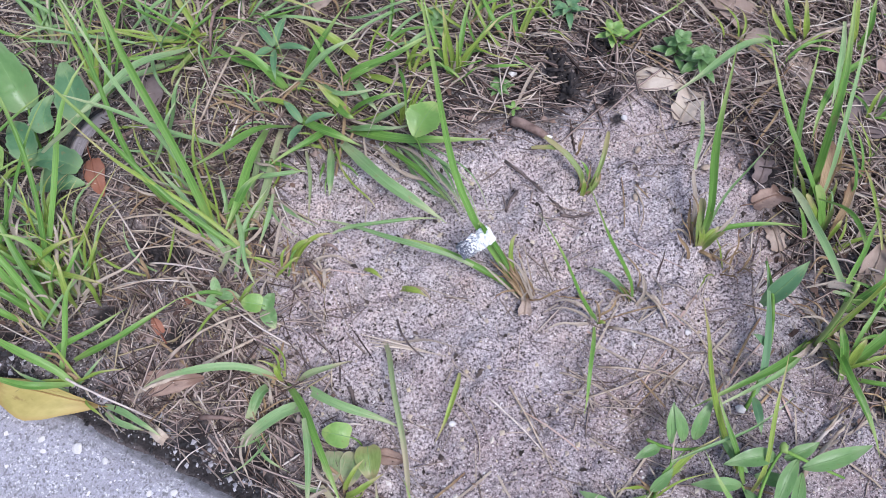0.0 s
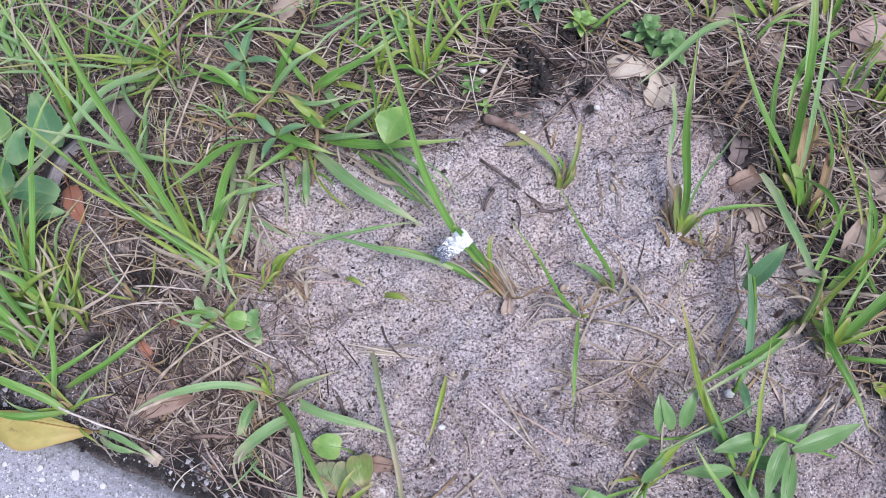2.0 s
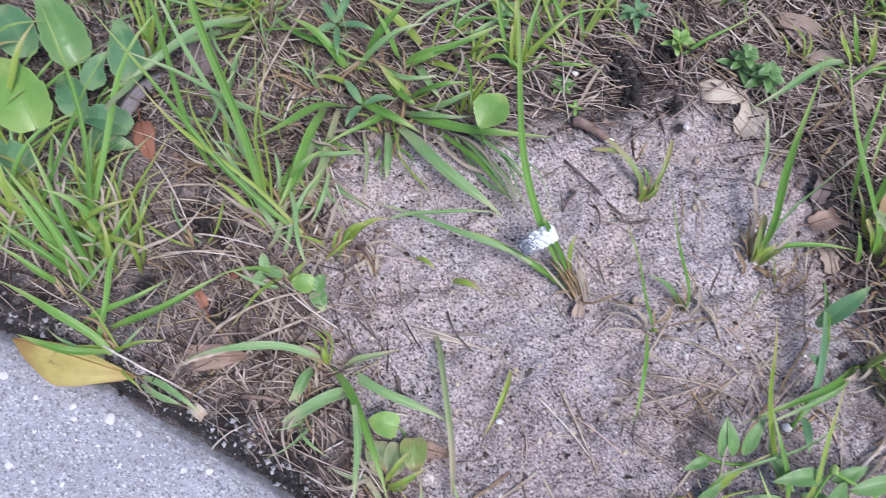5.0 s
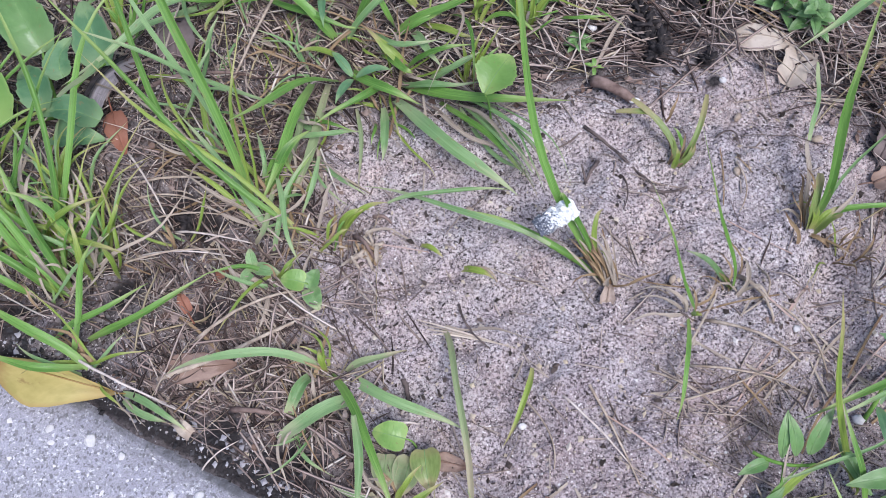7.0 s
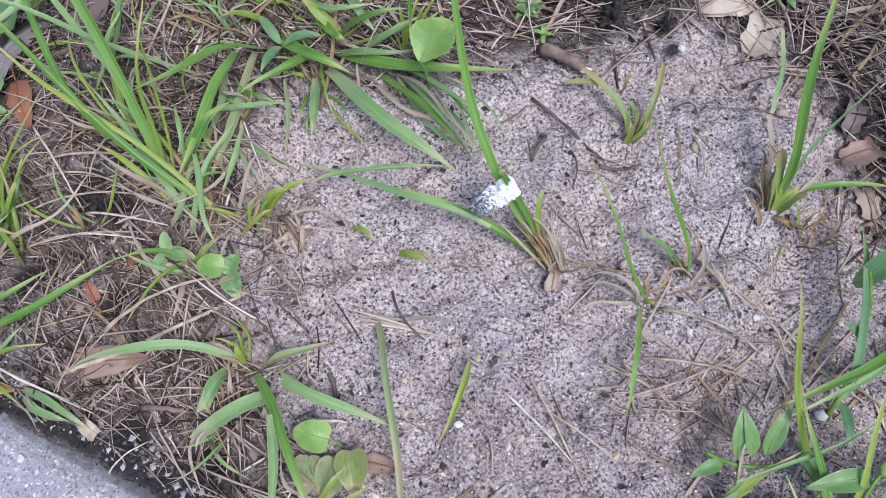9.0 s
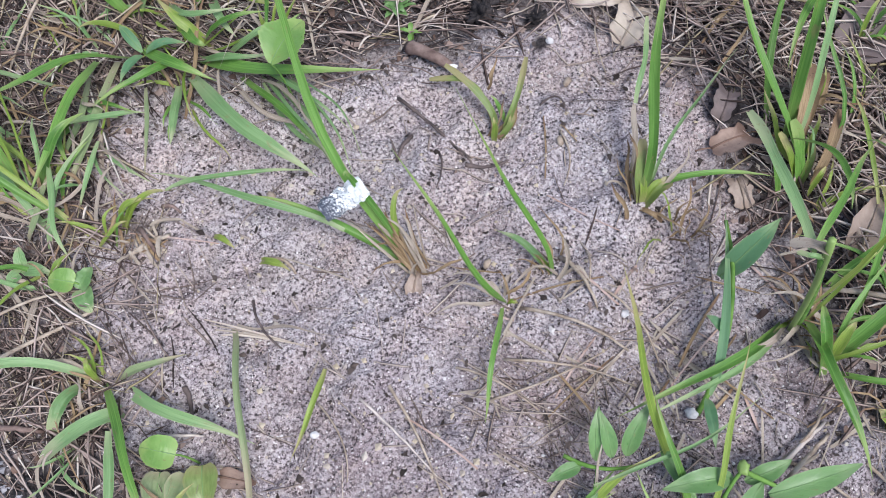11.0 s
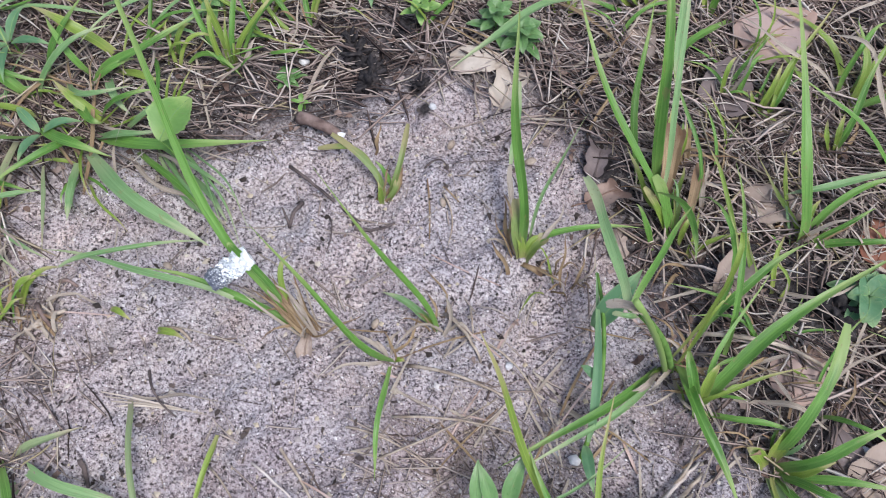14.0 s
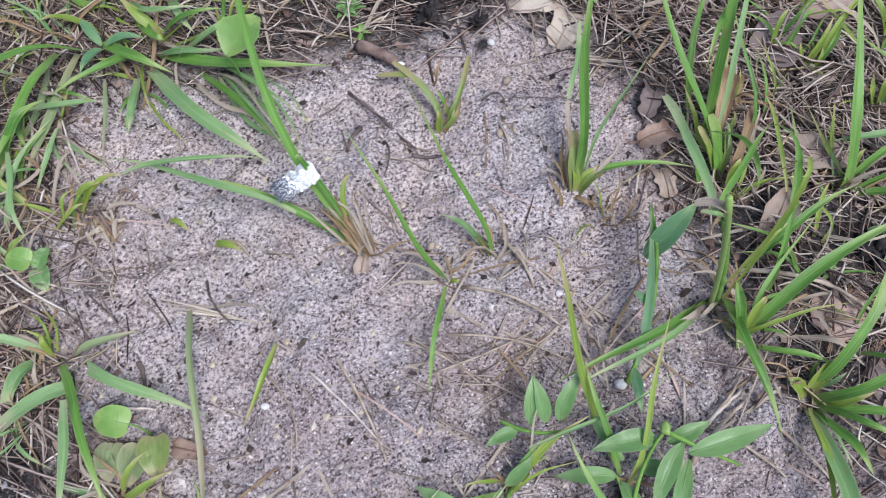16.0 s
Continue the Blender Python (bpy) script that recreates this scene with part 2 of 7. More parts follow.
sand = soil.mix(soil.ramp(soil.noise(24, 5, co), [(0.36, (0.42,)), (0.58, (0.80,))]), sand, crumb)
lumps = soil.noise(210, 4, co, 0.65)
# shade in the hollows of the lumps, put into the sand colour
sand = soil.mix(soil.ramp(lumps, [(0.30, (0.8,)), (0.42, (0,))]), sand, soil.mix(1.0, sand, (0.45, 0.42, 0.44), "MULTIPLY"))
sand = soil.mix(1.0, sand, (0.915, 0.900, 0.903), "MULTIPLY")
sand = soil.mix(soil.ramp(soil.noise(13, 5, co), [(0.4, (0,)), (0.62, (0.75,))]), sand, soil.mix(1.0, sand, (1.0, 0.89, 0.82), "MULTIPLY"))
sand = soil.mix(soil.ramp(soil.noise(17, 4, soil.coord("Generated")), [(0.45, (0,)), (0.6, (0.6,))]), sand, soil.mix(1.0, sand, (0.94, 0.95, 1.02), "MULTIPLY"))
sand = soil.mix(soil.ramp(soil.noise(38, 5, co), [(0.42, (0,)), (0.72, (0.7,))]), sand, soil.mix(1.0, sand, (0.56, 0.52, 0.55), "MULTIPLY"))
# blotchy darker sand where the mask's third channel is high
sand_tone = soil.math("ADD", msep.outputs[2], soil.math("MULTIPLY", soil.math("SUBTRACT", soil.noise(26, 6, co), 0.5), 1.1))
sand = soil.mix(soil.ramp(sand_tone, [(0.3, (0,)), (0.75, (0.7,))]), sand, soil.mix(1.0, sand, (0.66, 0.63, 0.66), "MULTIPLY"))
humus = soil.ramp(soil.noise(170, 6, co), [(0.3, (0.008, 0.006, 0.007)), (0.54, (0.038, 0.029, 0.028)), (0.76, (0.17, 0.13, 0.12))])
humus = soil.mix(0.22, humus, g1)
rough_edge = soil.math("ADD", msep.outputs[0], soil.math("MULTIPLY", soil.math("SUBTRACT", soil.noise(60, 6, co), 0.5), 0.7))
ground_col = soil.mix(soil.ramp(rough_edge, [(0.35, (0,)), (0.75, (1,))]), sand, humus)
# near-black blotches over the soil colour, in set spots and along the slab
darkened = soil.math("ADD", msep.outputs[1], soil.math("MULTIPLY", soil.math("SUBTRACT", soil.noise(90, 5, co), 0.5), 0.5))
ground_col = soil.mix(soil.ramp(darkened, [(0.3, (0,)), (0.8, (0.92,))]), ground_col, (0.022, 0.019, 0.02))
soil.color(ground_col)
b1 = soil.bump(v1.outputs["Distance"], -1.0, 0.002)
soil.bump(soil.math("ADD", soil.noise(330, 5, co), lumps), 0.9, 0.004, b1)
SOIL = soil.m

conc = Mat("weathered_concrete", 0.85, spec=0.3)
co = conc.coord()
cv = conc.voronoi(620, co=co)
cs = conc.n("SeparateColor")
conc.link(cv.outputs["Color"], cs.inputs[0])
cc = conc.ramp(conc.noise(11, 6, co), [(0.3, (0.345, 0.335, 0.40)), (0.7, (0.465, 0.452, 0.53))])
cc = conc.mix(conc.ramp(conc.noise(95, 6, co), [(0.4, (0,)), (0.7, (0.55,))]), cc, (0.30, 0.29, 0.30))
cc = conc.mix(conc.ramp(cs.outputs[0], [(0.80, (0,)), (0.92, (0.85,))]), cc, (0.70, 0.69, 0.72))
cc = conc.mix(conc.ramp(cs.outputs[1], [(0.76, (0,)), (0.9, (0.8,))]), cc, (0.11, 0.105, 0.11))
cc = conc.mix(conc.ramp(conc.noise(1100, 4, co), [(0.42, (0,)), (0.66, (0.9,))]), cc, (0.20, 0.195, 0.205))
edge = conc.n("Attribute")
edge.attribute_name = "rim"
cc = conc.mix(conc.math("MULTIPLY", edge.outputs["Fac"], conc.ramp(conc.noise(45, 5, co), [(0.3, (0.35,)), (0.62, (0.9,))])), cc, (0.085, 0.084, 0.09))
conc.color(cc)
cb = conc.bump(conc.noise(500, 5, co), 0.5, 0.0012)
conc.bump(cv.outputs["Distance"], -0.35, 0.0008, cb)
CONCRETE = conc.m

# ---- shape of the ground ----
CLEAR = [(-0.155, 0.33), (-0.06, 0.345), (-0.003, 0.349), (0.053, 0.36), (0.095, 0.35), (0.131, 0.379), (0.18, 0.40), (0.225, 0.385), (0.275, 0.322), (0.270, 0.258), (0.312, 0.215),
         (0.328, 0.156), (0.345, 0.10), (0.385, 0.075), (0.41, -0.02), (0.30, -0.06), (0.15, -0.03), (-0.03, 0.0), (-0.05, 0.04), (-0.09, 0.10), (-0.112, 0.136), (-0.146, 0.19), (-0.134, 0.25), (-0.145, 0.30)]
BEND, RADIUS = np.array((-1.138, -1.931)), 2.2  # the path curves round this point
# near-black spots in the soil colour: x, y, radius
DARK_SPOTS = [(0.146, 0.452, 0.016), (0.160, 0.372, 0.008), (0.117, 0.402, 0.013), (0.110, 0.43, 0.014), (-0.255, 0.252, 0.026), (-0.232, 0.240, 0.018), (-0.290, 0.185, 0.018), (-0.375, 0.160, 0.022), (-0.160, 0.262, 0.014), (-0.15, 0.06, 0.03), (-0.20, 0.085, 0.025), (-0.41, 0.17, 0.03), (0.285, 0.318, 0.018), (0.24, 0.035, 0.02), (0.42, 0.21, 0.03), (-0.22, 0.17, 0.02), (0.155, 0.395, 0.012)]

STAINS = [(-0.108, 0.185, 0.018, 0.62), (-0.075, 0.205, 0.024, 0.46), (-0.035, 0.208, 0.026, 0.42), (-0.010, 0.185, 0.020, 0.40), (-0.115, 0.235, 0.02, 0.5), (0.060, 0.165, 0.022, 0.38), (0.10, 0.10, 0.03, 0.36)]


def clearing(x, y):
    """Signed metres to the edge of the open sand; positive inside."""
    x, y = np.asarray(x, float), np.asarray(y, float)
    inside, near = np.zeros(x.shape, bool), np.full(x.shape, 9.0)
    for (ax, ay), (bx, by) in zip(CLEAR, CLEAR[1:] + CLEAR[:1]):
        ex, ey = bx - ax, by - ay
        s = np.clip(((x - ax) * ex + (y - ay) * ey) / (ex * ex + ey * ey), 0, 1)
        near = np.minimum(near, np.hypot(x - ax - s * ex, y - ay - s * ey))
        inside ^= ((ay > y) != (by > y)) & (x < ex * (y - ay) / (ey if abs(ey) > 1e-9 else 1e-9) + ax)
    return np.where(inside, near, -near)


def slab_depth(x, y):
    """Metres inside the edge of the concrete; negative on the soil."""
    return RADIUS - np.hypot(np.asarray(x) - BEND[0], np.asarray(y) - BEND[1])


def on_slab(s, d):
    """The spot s metres along the edge and d metres inside it."""
    a = radians(70) - s / RADIUS
    return BEND + (RADIUS - d) * np.array((math.cos(a), math.sin(a)))


WAVES = [(math.cos(a) * k, math.sin(a) * k, ph, am) for a, k, ph, am in
         [(random.uniform(0, 6.28), 6.28 / wl, random.uniform(0, 6.28), am) for wl, am in
          [(0.31, 0.0035), (0.23, 0.003), (0.14, 0.0022), (0.11, 0.002), (0.075, 0.0014), (0.06, 0.0012), (0.043, 0.0009), (0.033, 0.0008), (0.024, 0.0006), (0.019, 0.0006), (0.014, 0.0005), (0.011, 0.0004)]]]


LATTICE = np.random.RandomState(5).uniform(-1, 1, (64, 64))


def soft_noise(x, y):
    """Smooth random hills, one to each unit of x and y."""
    ix, iy = np.floor(x).astype(int), np.floor(y).astype(int)
    fx, fy = x - ix, y - iy
    fx, fy = fx * fx * (3 - 2 * fx), fy * fy * (3 - 2 * fy)
    g = LATTICE
    low = g[ix % 64, iy % 64] * (1 - fx) + g[(ix + 1) % 64, iy % 64] * fx
    top = g[ix % 64, (iy + 1) % 64] * (1 - fx) + g[(ix + 1) % 64, (iy + 1) % 64] * fx
    return low * (1 - fy) + top * fy


def ground_z(x, y):
    x, y = np.asarray(x, float), np.asarray(y, float)
    z = sum(am * np.sin(kx * x + ky * y + ph + 1.3 * np.sin(9 * x - 7 * y + ph)) for kx, ky, ph, am in WAVES)
    z = z + 0.0040 * soft_noise(x / 0.034 + 3, y / 0.034) + 0.0029 * soft_noise(x / 0.015, y / 0.015 + 9) - 0.0022 * np.abs(soft_noise(x / 0.022 + 5, y / 0.022 + 1)) + 0.0012 * soft_noise(x / 0.0075, y / 0.0075 + 4)
    z = z * np.clip(1.6 - np.hypot(x - 0.05, y - 0.2) * 0.9, 0.25, 1.0)
    d = slab_depth(x, y)
    return np.where(d > -0.03, z * 0.4, z) - 0.0065 * np.clip((d + 0.02) / 0.02, 0, 1) - 0.03 * np.clip((d - 0.005) / 0.02, 0, 1)


def gz(x, y):
    return float(ground_z(x, y))


# ---- builders ----


def mesh_object(name, bm, material, parent=None, label="", smooth=True):
    me = bpy.data.meshes.new(name)
    bm.to_mesh(me)
    bm.free()
    me.materials.append(material)
    if smooth:
        me.polygons.foreach_set("use_smooth", [True] * len(me.polygons))
    ob = new(name, me)
    if parent:
        ob.parent = parent
        ob.matrix_parent_inverse = parent.matrix_basis.inverted()
    if label:
        ob["label"] = label
    return ob


def part(name, bm, material, parent, label="", smooth=True):
    return mesh_object(name, bm, material, parent, label, smooth)


def thing(name, x, y, label, category, group="", z=None):
    ob = new(name)
    ob.empty_display_size = 0.02
    ob.matrix_basis = pose(x, y, gz(x, y) if z is None else z)
    return tagged(ob, label, category, group)


def arc(a, b, c, s):
    """A point on the bow from a through b to c."""
    k = 2 * b - 0.5 * (a + c)
    return (1 - s) ** 2 * a + 2 * s * (1 - s) * k + s * s * c


def strip(a, b, c, width, outline, rows=10, cols=3, fold=0.18, ruffle=0.0, cup=0.0, twist=0.0, rng=random, sides=(1.0, 1.0), sway=0.0):
    """A thin leaf along the bow a-b-c. outline(s) is its half width, 0 to 1; sides stretch its two halves."""
    bm = bmesh.new()
    uvs = bm.loops.layers.uv.new("uv")
    a, b, c = Vector(a), Vector(b), Vector(c)
    grid, where = [], {}
    phase, span = rng.uniform(0, 6.28), (c - a).length
    for i in range(rows + 1):
        s = i / rows
        p = arc(a, b, c, s)
        d = (arc(a, b, c, min(1, s + 0.03)) - arc(a, b, c, max(0, s - 0.03))).normalized()
        side = d.cross(Vector((0, 0, 1)))
        side = side.normalized() if side.length > 0.15 else Vector((1, 0, 0))
        up = side.cross(d).normalized()
        side = Matrix.Rotation(twist * (0.3 + s), 3, d) @ side
        half = max(outline(s), 0.02) * width / 2 * (1 + 4 * sway * math.sin(s * 13 + phase))
        p = p + side * (span * sway * math.sin(s * 5.5 + phase) * math.sin(math.pi * s)) + up * (span * sway * 0.7 * math.sin(s * 8 + phase * 2) * math.sin(math.pi * s))
        line = []
        for j in range(cols):
            v = 2 * j / (cols - 1) - 1
            v *= sides[0] if v < 0 else sides[1]
            lift = abs(v) * fold * half + cup * v * v * half + ruffle * (rng.random() - 0.5)
            vert = bm.verts.new(p + side * (v * half) + up * lift)
            where[vert] = (s, j / (cols - 1))
            line.append(vert)
        grid.append(line)
    for r0, r1 in zip(grid, grid[1:]):
        for j in range(cols - 1):
            f = bm.faces.new((r0[j], r0[j + 1], r1[j + 1], r1[j]))
            for lo in f.loops:
                lo[uvs].uv = where[lo.vert]
    return bm


def grass_outline(s):
    return (0.62 + 0.38 * min(1, s / 0.25)) * (1 - max(0, (s - 0.45) / 0.55) ** 1.7)


def blunt_outline(s):
    return (0.75 + 0.25 * min(1, s / 0.3)) * (1.0 if s < 0.9 else 1 - 4.0 * (s - 0.9))


def lance(s):
    return math.sin(math.pi * min(1, 0.03 + s) ** 0.75) ** 0.85


def ovate(s):
    return math.sin(math.pi * (0.04 + 0.94 * s) ** 0.62) ** 0.7


def toothed(s):
    return ovate(s) * (0.96 + 0.05 * ((s * 13) % 1.0) + 0.03 * math.sin(s * 11 + 1))


def lobed(s):
    """A broad leaf with coarse forward teeth."""
    return ovate(s) * (0.90 + 0.11 * ((s * 4.3 + 0.5 * s * s + 0.2) % 1.0) * min(1, 3 * (1 - s)) + 0.05 * math.sin(7 * s))


def rhombic(s):
    """Widest below the middle, with fine teeth and a straight-sided point."""
    return max(0.03, min((s + 0.03) / 0.36, 1.0, (1.02 - s) / 0.52)) ** 0.8 * (0.93 + 0.1 * ((s * 11) % 1.0))


def blocky(s):
    """A torn leaf with blunt ends."""
    return max(0.05, min(1, (s + 0.06) / 0.2, (1.08 - s) / 0.14)) ** 0.6 * (0.8 + 0.2 * s)


def elliptic(s):
    return math.sin(math.pi * (0.03 + 0.95 * s) ** 0.85) ** 0.95


def kite(s):
    return max(0.0, min(s / 0.52, (1 - s) / 0.48)) ** 0.8


def tube(path, radius, sides=6, taper=1.0, rough=0.0, rng=random):
    """A rod along points; taper is the end's share of the radius."""
    bm = bmesh.new()
    rings = []
    pts = [Vector(p) for p in path]
    for i, p in enumerate(pts):
        d = (pts[min(i + 1, len(pts) - 1)] - pts[max(i - 1, 0)]).normalized()
        u = d.cross(Vector((0.1, 0.2, 1))).normalized()
        w = d.cross(u)
        r = radius * (1 + (taper - 1) * i / (len(pts) - 1))
        rings.append([bm.verts.new(p + (u * math.cos(k) + w * math.sin(k)) * r * (1 + rough * (rng.random() - 0.5))) for k in [6.2832 * j / sides for j in range(sides)]])
    for r0, r1 in zip(rings, rings[1:]):
        for j in range(sides):
            bm.faces.new((r0[j], r0[(j + 1) % sides], r1[(j + 1) % sides], r1[j]))
    bm.faces.new(rings[0][::-1]), bm.faces.new(rings[-1])
    return bm


def bow(a, b, c, n=8, jitter=0.0, rng=random):
    a, b, c = Vector(a), Vector(b), Vector(c)
    return [arc(a, b, c, i / n) + Vector((rng.uniform(-1, 1), rng.uniform(-1, 1), rng.uniform(-1, 1))) * jitter for i in range(n + 1)]


def lump(radius, squash=(1, 1, 1), rough=0.25, detail=2, seed=0):
    bm = bmesh.new()
    bmesh.ops.create_icosphere(bm, subdivisions=detail, radius=1)
    for v in bm.verts:
        k = 1 + rough * noise.noise(v.co * 1.7 + Vector((seed, seed * 0.7, 0))) + rough * 0.6 * noise.noise(v.co * 4 + Vector((0, seed, seed)))
        v.co = Vector([v.co[i] * squash[i] * radius * k for i in range(3)])
    return bm


def tuft(label, blades, name="grass_tuft", category="grass", group="grass tufts", slim=False, husk=5, fine=6, wide=1.0):
    """One clump of grass. A blade: foot, middle and tip (x, y, height above the soil), width, kind."""
    x, y = blades[0][0], blades[0][1]
    top = thing(name, x, y, label, category, group)
    rng = random.Random(int(abs(x * 7919 + y * 104729) * 1000))
    for ax, ay, az, bx, by, bz, cx, cy, cz, width, kind in blades:
        foot = gz(ax, ay)
        a = (ax, ay, az + foot - (0.004 if az < 0.003 else 0))
        b, c = (bx, by, max(bz + foot * 0.5, gz(bx, by) + 0.003)), (cx, cy, max(cz, gz(cx, cy) + 0.002))
        thin, shape = kind in "db", blunt_outline if kind.isupper() else grass_outline
        kind = kind.lower()
        width *= 0.55 if thin and slim else 0.86 * wide
        bm = strip(a, b, c, width, shape, rows=12, cols=3 if thin else 5, fold=0.5 if thin else rng.uniform(0.22, 0.65), ruffle=0.0005, twist=rng.uniform(-0.7, 0.7) if thin else rng.uniform(-0.35, 0.35), rng=rng, sway=0.05 if thin else rng.uniform(0.008, 0.026))
        part("blade", bm, BLADES[kind], top)
    longest = max(math.hypot(q[6] - q[0], q[7] - q[1], q[8] - q[2]) for q in blades)
    for _ in range(fine if longest > 0.09 and husk > 2 else 0):
        q = rng.choice(blades)
        turn = Matrix.Rotation(rng.gauss(0, 0.32), 3, "Z")
        mid, end = turn @ Vector((q[3] - q[0], q[4] - q[1], 0)), turn @ Vector((q[6] - q[0], q[7] - q[1], 0))
        share, fx, fy = rng.uniform(0.3, 0.85), x + rng.uniform(-0.008, 0.008), y + rng.uniform(-0.008, 0.008)
        low = gz(fx, fy)
        bm = strip((fx, fy, low - 0.004), (fx + mid.x * share, fy + mid.y * share, low + 0.004 + q[5] * share * rng.uniform(0.6, 1.1)), (fx + end.x * share, fy + end.y * share, low + 0.004 + q[8] * share * rng.uniform(0.5, 1.0)), rng.uniform(0.0014, 0.0034), grass_outline, rows=9, cols=3, fold=rng.uniform(0.2, 0.6), ruffle=0.0003, twist=rng.uniform(-0.7, 0.7), rng=rng, sway=0.03)
        part("thin_blade", bm, rng.choice((GREEN, GREEN, PALE, YELLOW, YELLOW, STRAW)), top)
    for _ in range(husk):
        ang, r = rng.gauss(1.8, 0.9), rng.uniform(0.015, 0.045)
        fx, fy = x + rng.uniform(-0.006, 0.006), y + rng.uniform(-0.005, 0.005)
        bm = strip((fx, fy, gz(fx, fy) - 0.003), (fx + math.cos(ang) * r * 0.5, fy + math.sin(ang) * r * 0.5, gz(fx, fy) + rng.uniform(0.006, 0.018)), (fx + math.cos(ang + 0.4) * r, fy + math.sin(ang + 0.4) * r, gz(fx, fy) + rng.uniform(0.002, 0.02)), rng.uniform(0.0014, 0.003), grass_outline, rows=7, cols=3, fold=0.5, ruffle=0.0006, rng=rng, sway=0.05)
        part("sheath", bm, rng.choice((STRAW, BROWN, BROWN, YELLOW)), top, "dry brown sheath")
    return top

# ---- ground, concrete ----
def axis(lo, hi, step, reach):
    mid = list(np.arange(lo, hi + step / 2, step))
    out, d = [], step
    while d < reach:
        d *= 1.5
        out.append(d)
    return [lo - d for d in reversed(out)] + mid + [hi + d for d in out]


def build_ground():
    xs, ys = axis(-0.56, 0.62, 0.0028, 400), axis(-0.16, 0.64, 0.0028, 400)
    gx, gy = np.meshgrid(xs, ys)
    z = ground_z(gx, gy)
    far = np.hypot(gx, gy) > 1.2
    z[far] = np.where(slab_depth(gx, gy)[far] > -0.03, z[far], z[far] * 0.3)
    nx, ny = len(xs), len(ys)
    verts = np.stack([gx, gy, z], -1).reshape(-1, 3)
    i = (np.arange(ny - 1)[:, None] * nx + np.arange(nx - 1)[None, :]).ravel()
    faces = np.stack([i, i + 1, i + nx + 1, i + nx], -1)
    me = bpy.data.meshes.new("ground")
    me.from_pydata(verts.tolist(), [], faces.tolist())
    me.polygons.foreach_set("use_smooth", [True] * len(me.polygons))
    inside = clearing(gx, gy)
    humus = np.clip(0.42 - inside / 0.075, 0, 1) * np.clip(0.84 + 1.0 * gx + np.clip((gy - 0.26) / 0.2, 0, 0.35), 0.66, 1)
    for sx, sy, r, most in STAINS:
        humus = np.maximum(humus, most * np.clip(1.5 - np.hypot((gx - sx) / r, (gy - sy) / r), 0, 1))
    # sand mask: darker towards low y, with an extra step on the left
    dark_sand = np.clip((0.21 - gy) / 0.12, 0, 0.75) * np.clip(0.55 + (gx + 0.02) / 0.15, 0.3, 1) + 0.36 * np.clip((0.03 - gx) / 0.12, 0, 1) * np.clip((0.31 - gy) / 0.06, 0, 1)
    # mask of the near-black spots and the band along the slab edge
    dark_mask = np.zeros_like(humus)
    for dx, dy, r in DARK_SPOTS:
        dark_mask = np.maximum(dark_mask, np.clip(1.25 - np.hypot(gx - dx, gy - dy) / r, 0, 1))
    dark_mask = np.maximum(dark_mask, np.clip(1.05 - np.abs(slab_depth(gx, gy) + 0.004) / 0.017, 0, 1))
    col = np.stack([humus, dark_mask, dark_sand, 0 * humus + 1], -1).reshape(-1, 4)
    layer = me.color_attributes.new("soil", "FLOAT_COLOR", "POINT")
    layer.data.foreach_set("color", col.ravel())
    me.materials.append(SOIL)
    return tagged(new("ground", me), "pale sandy soil with dark humus under dead straw", "ground", kind="structure")


ground = build_ground()


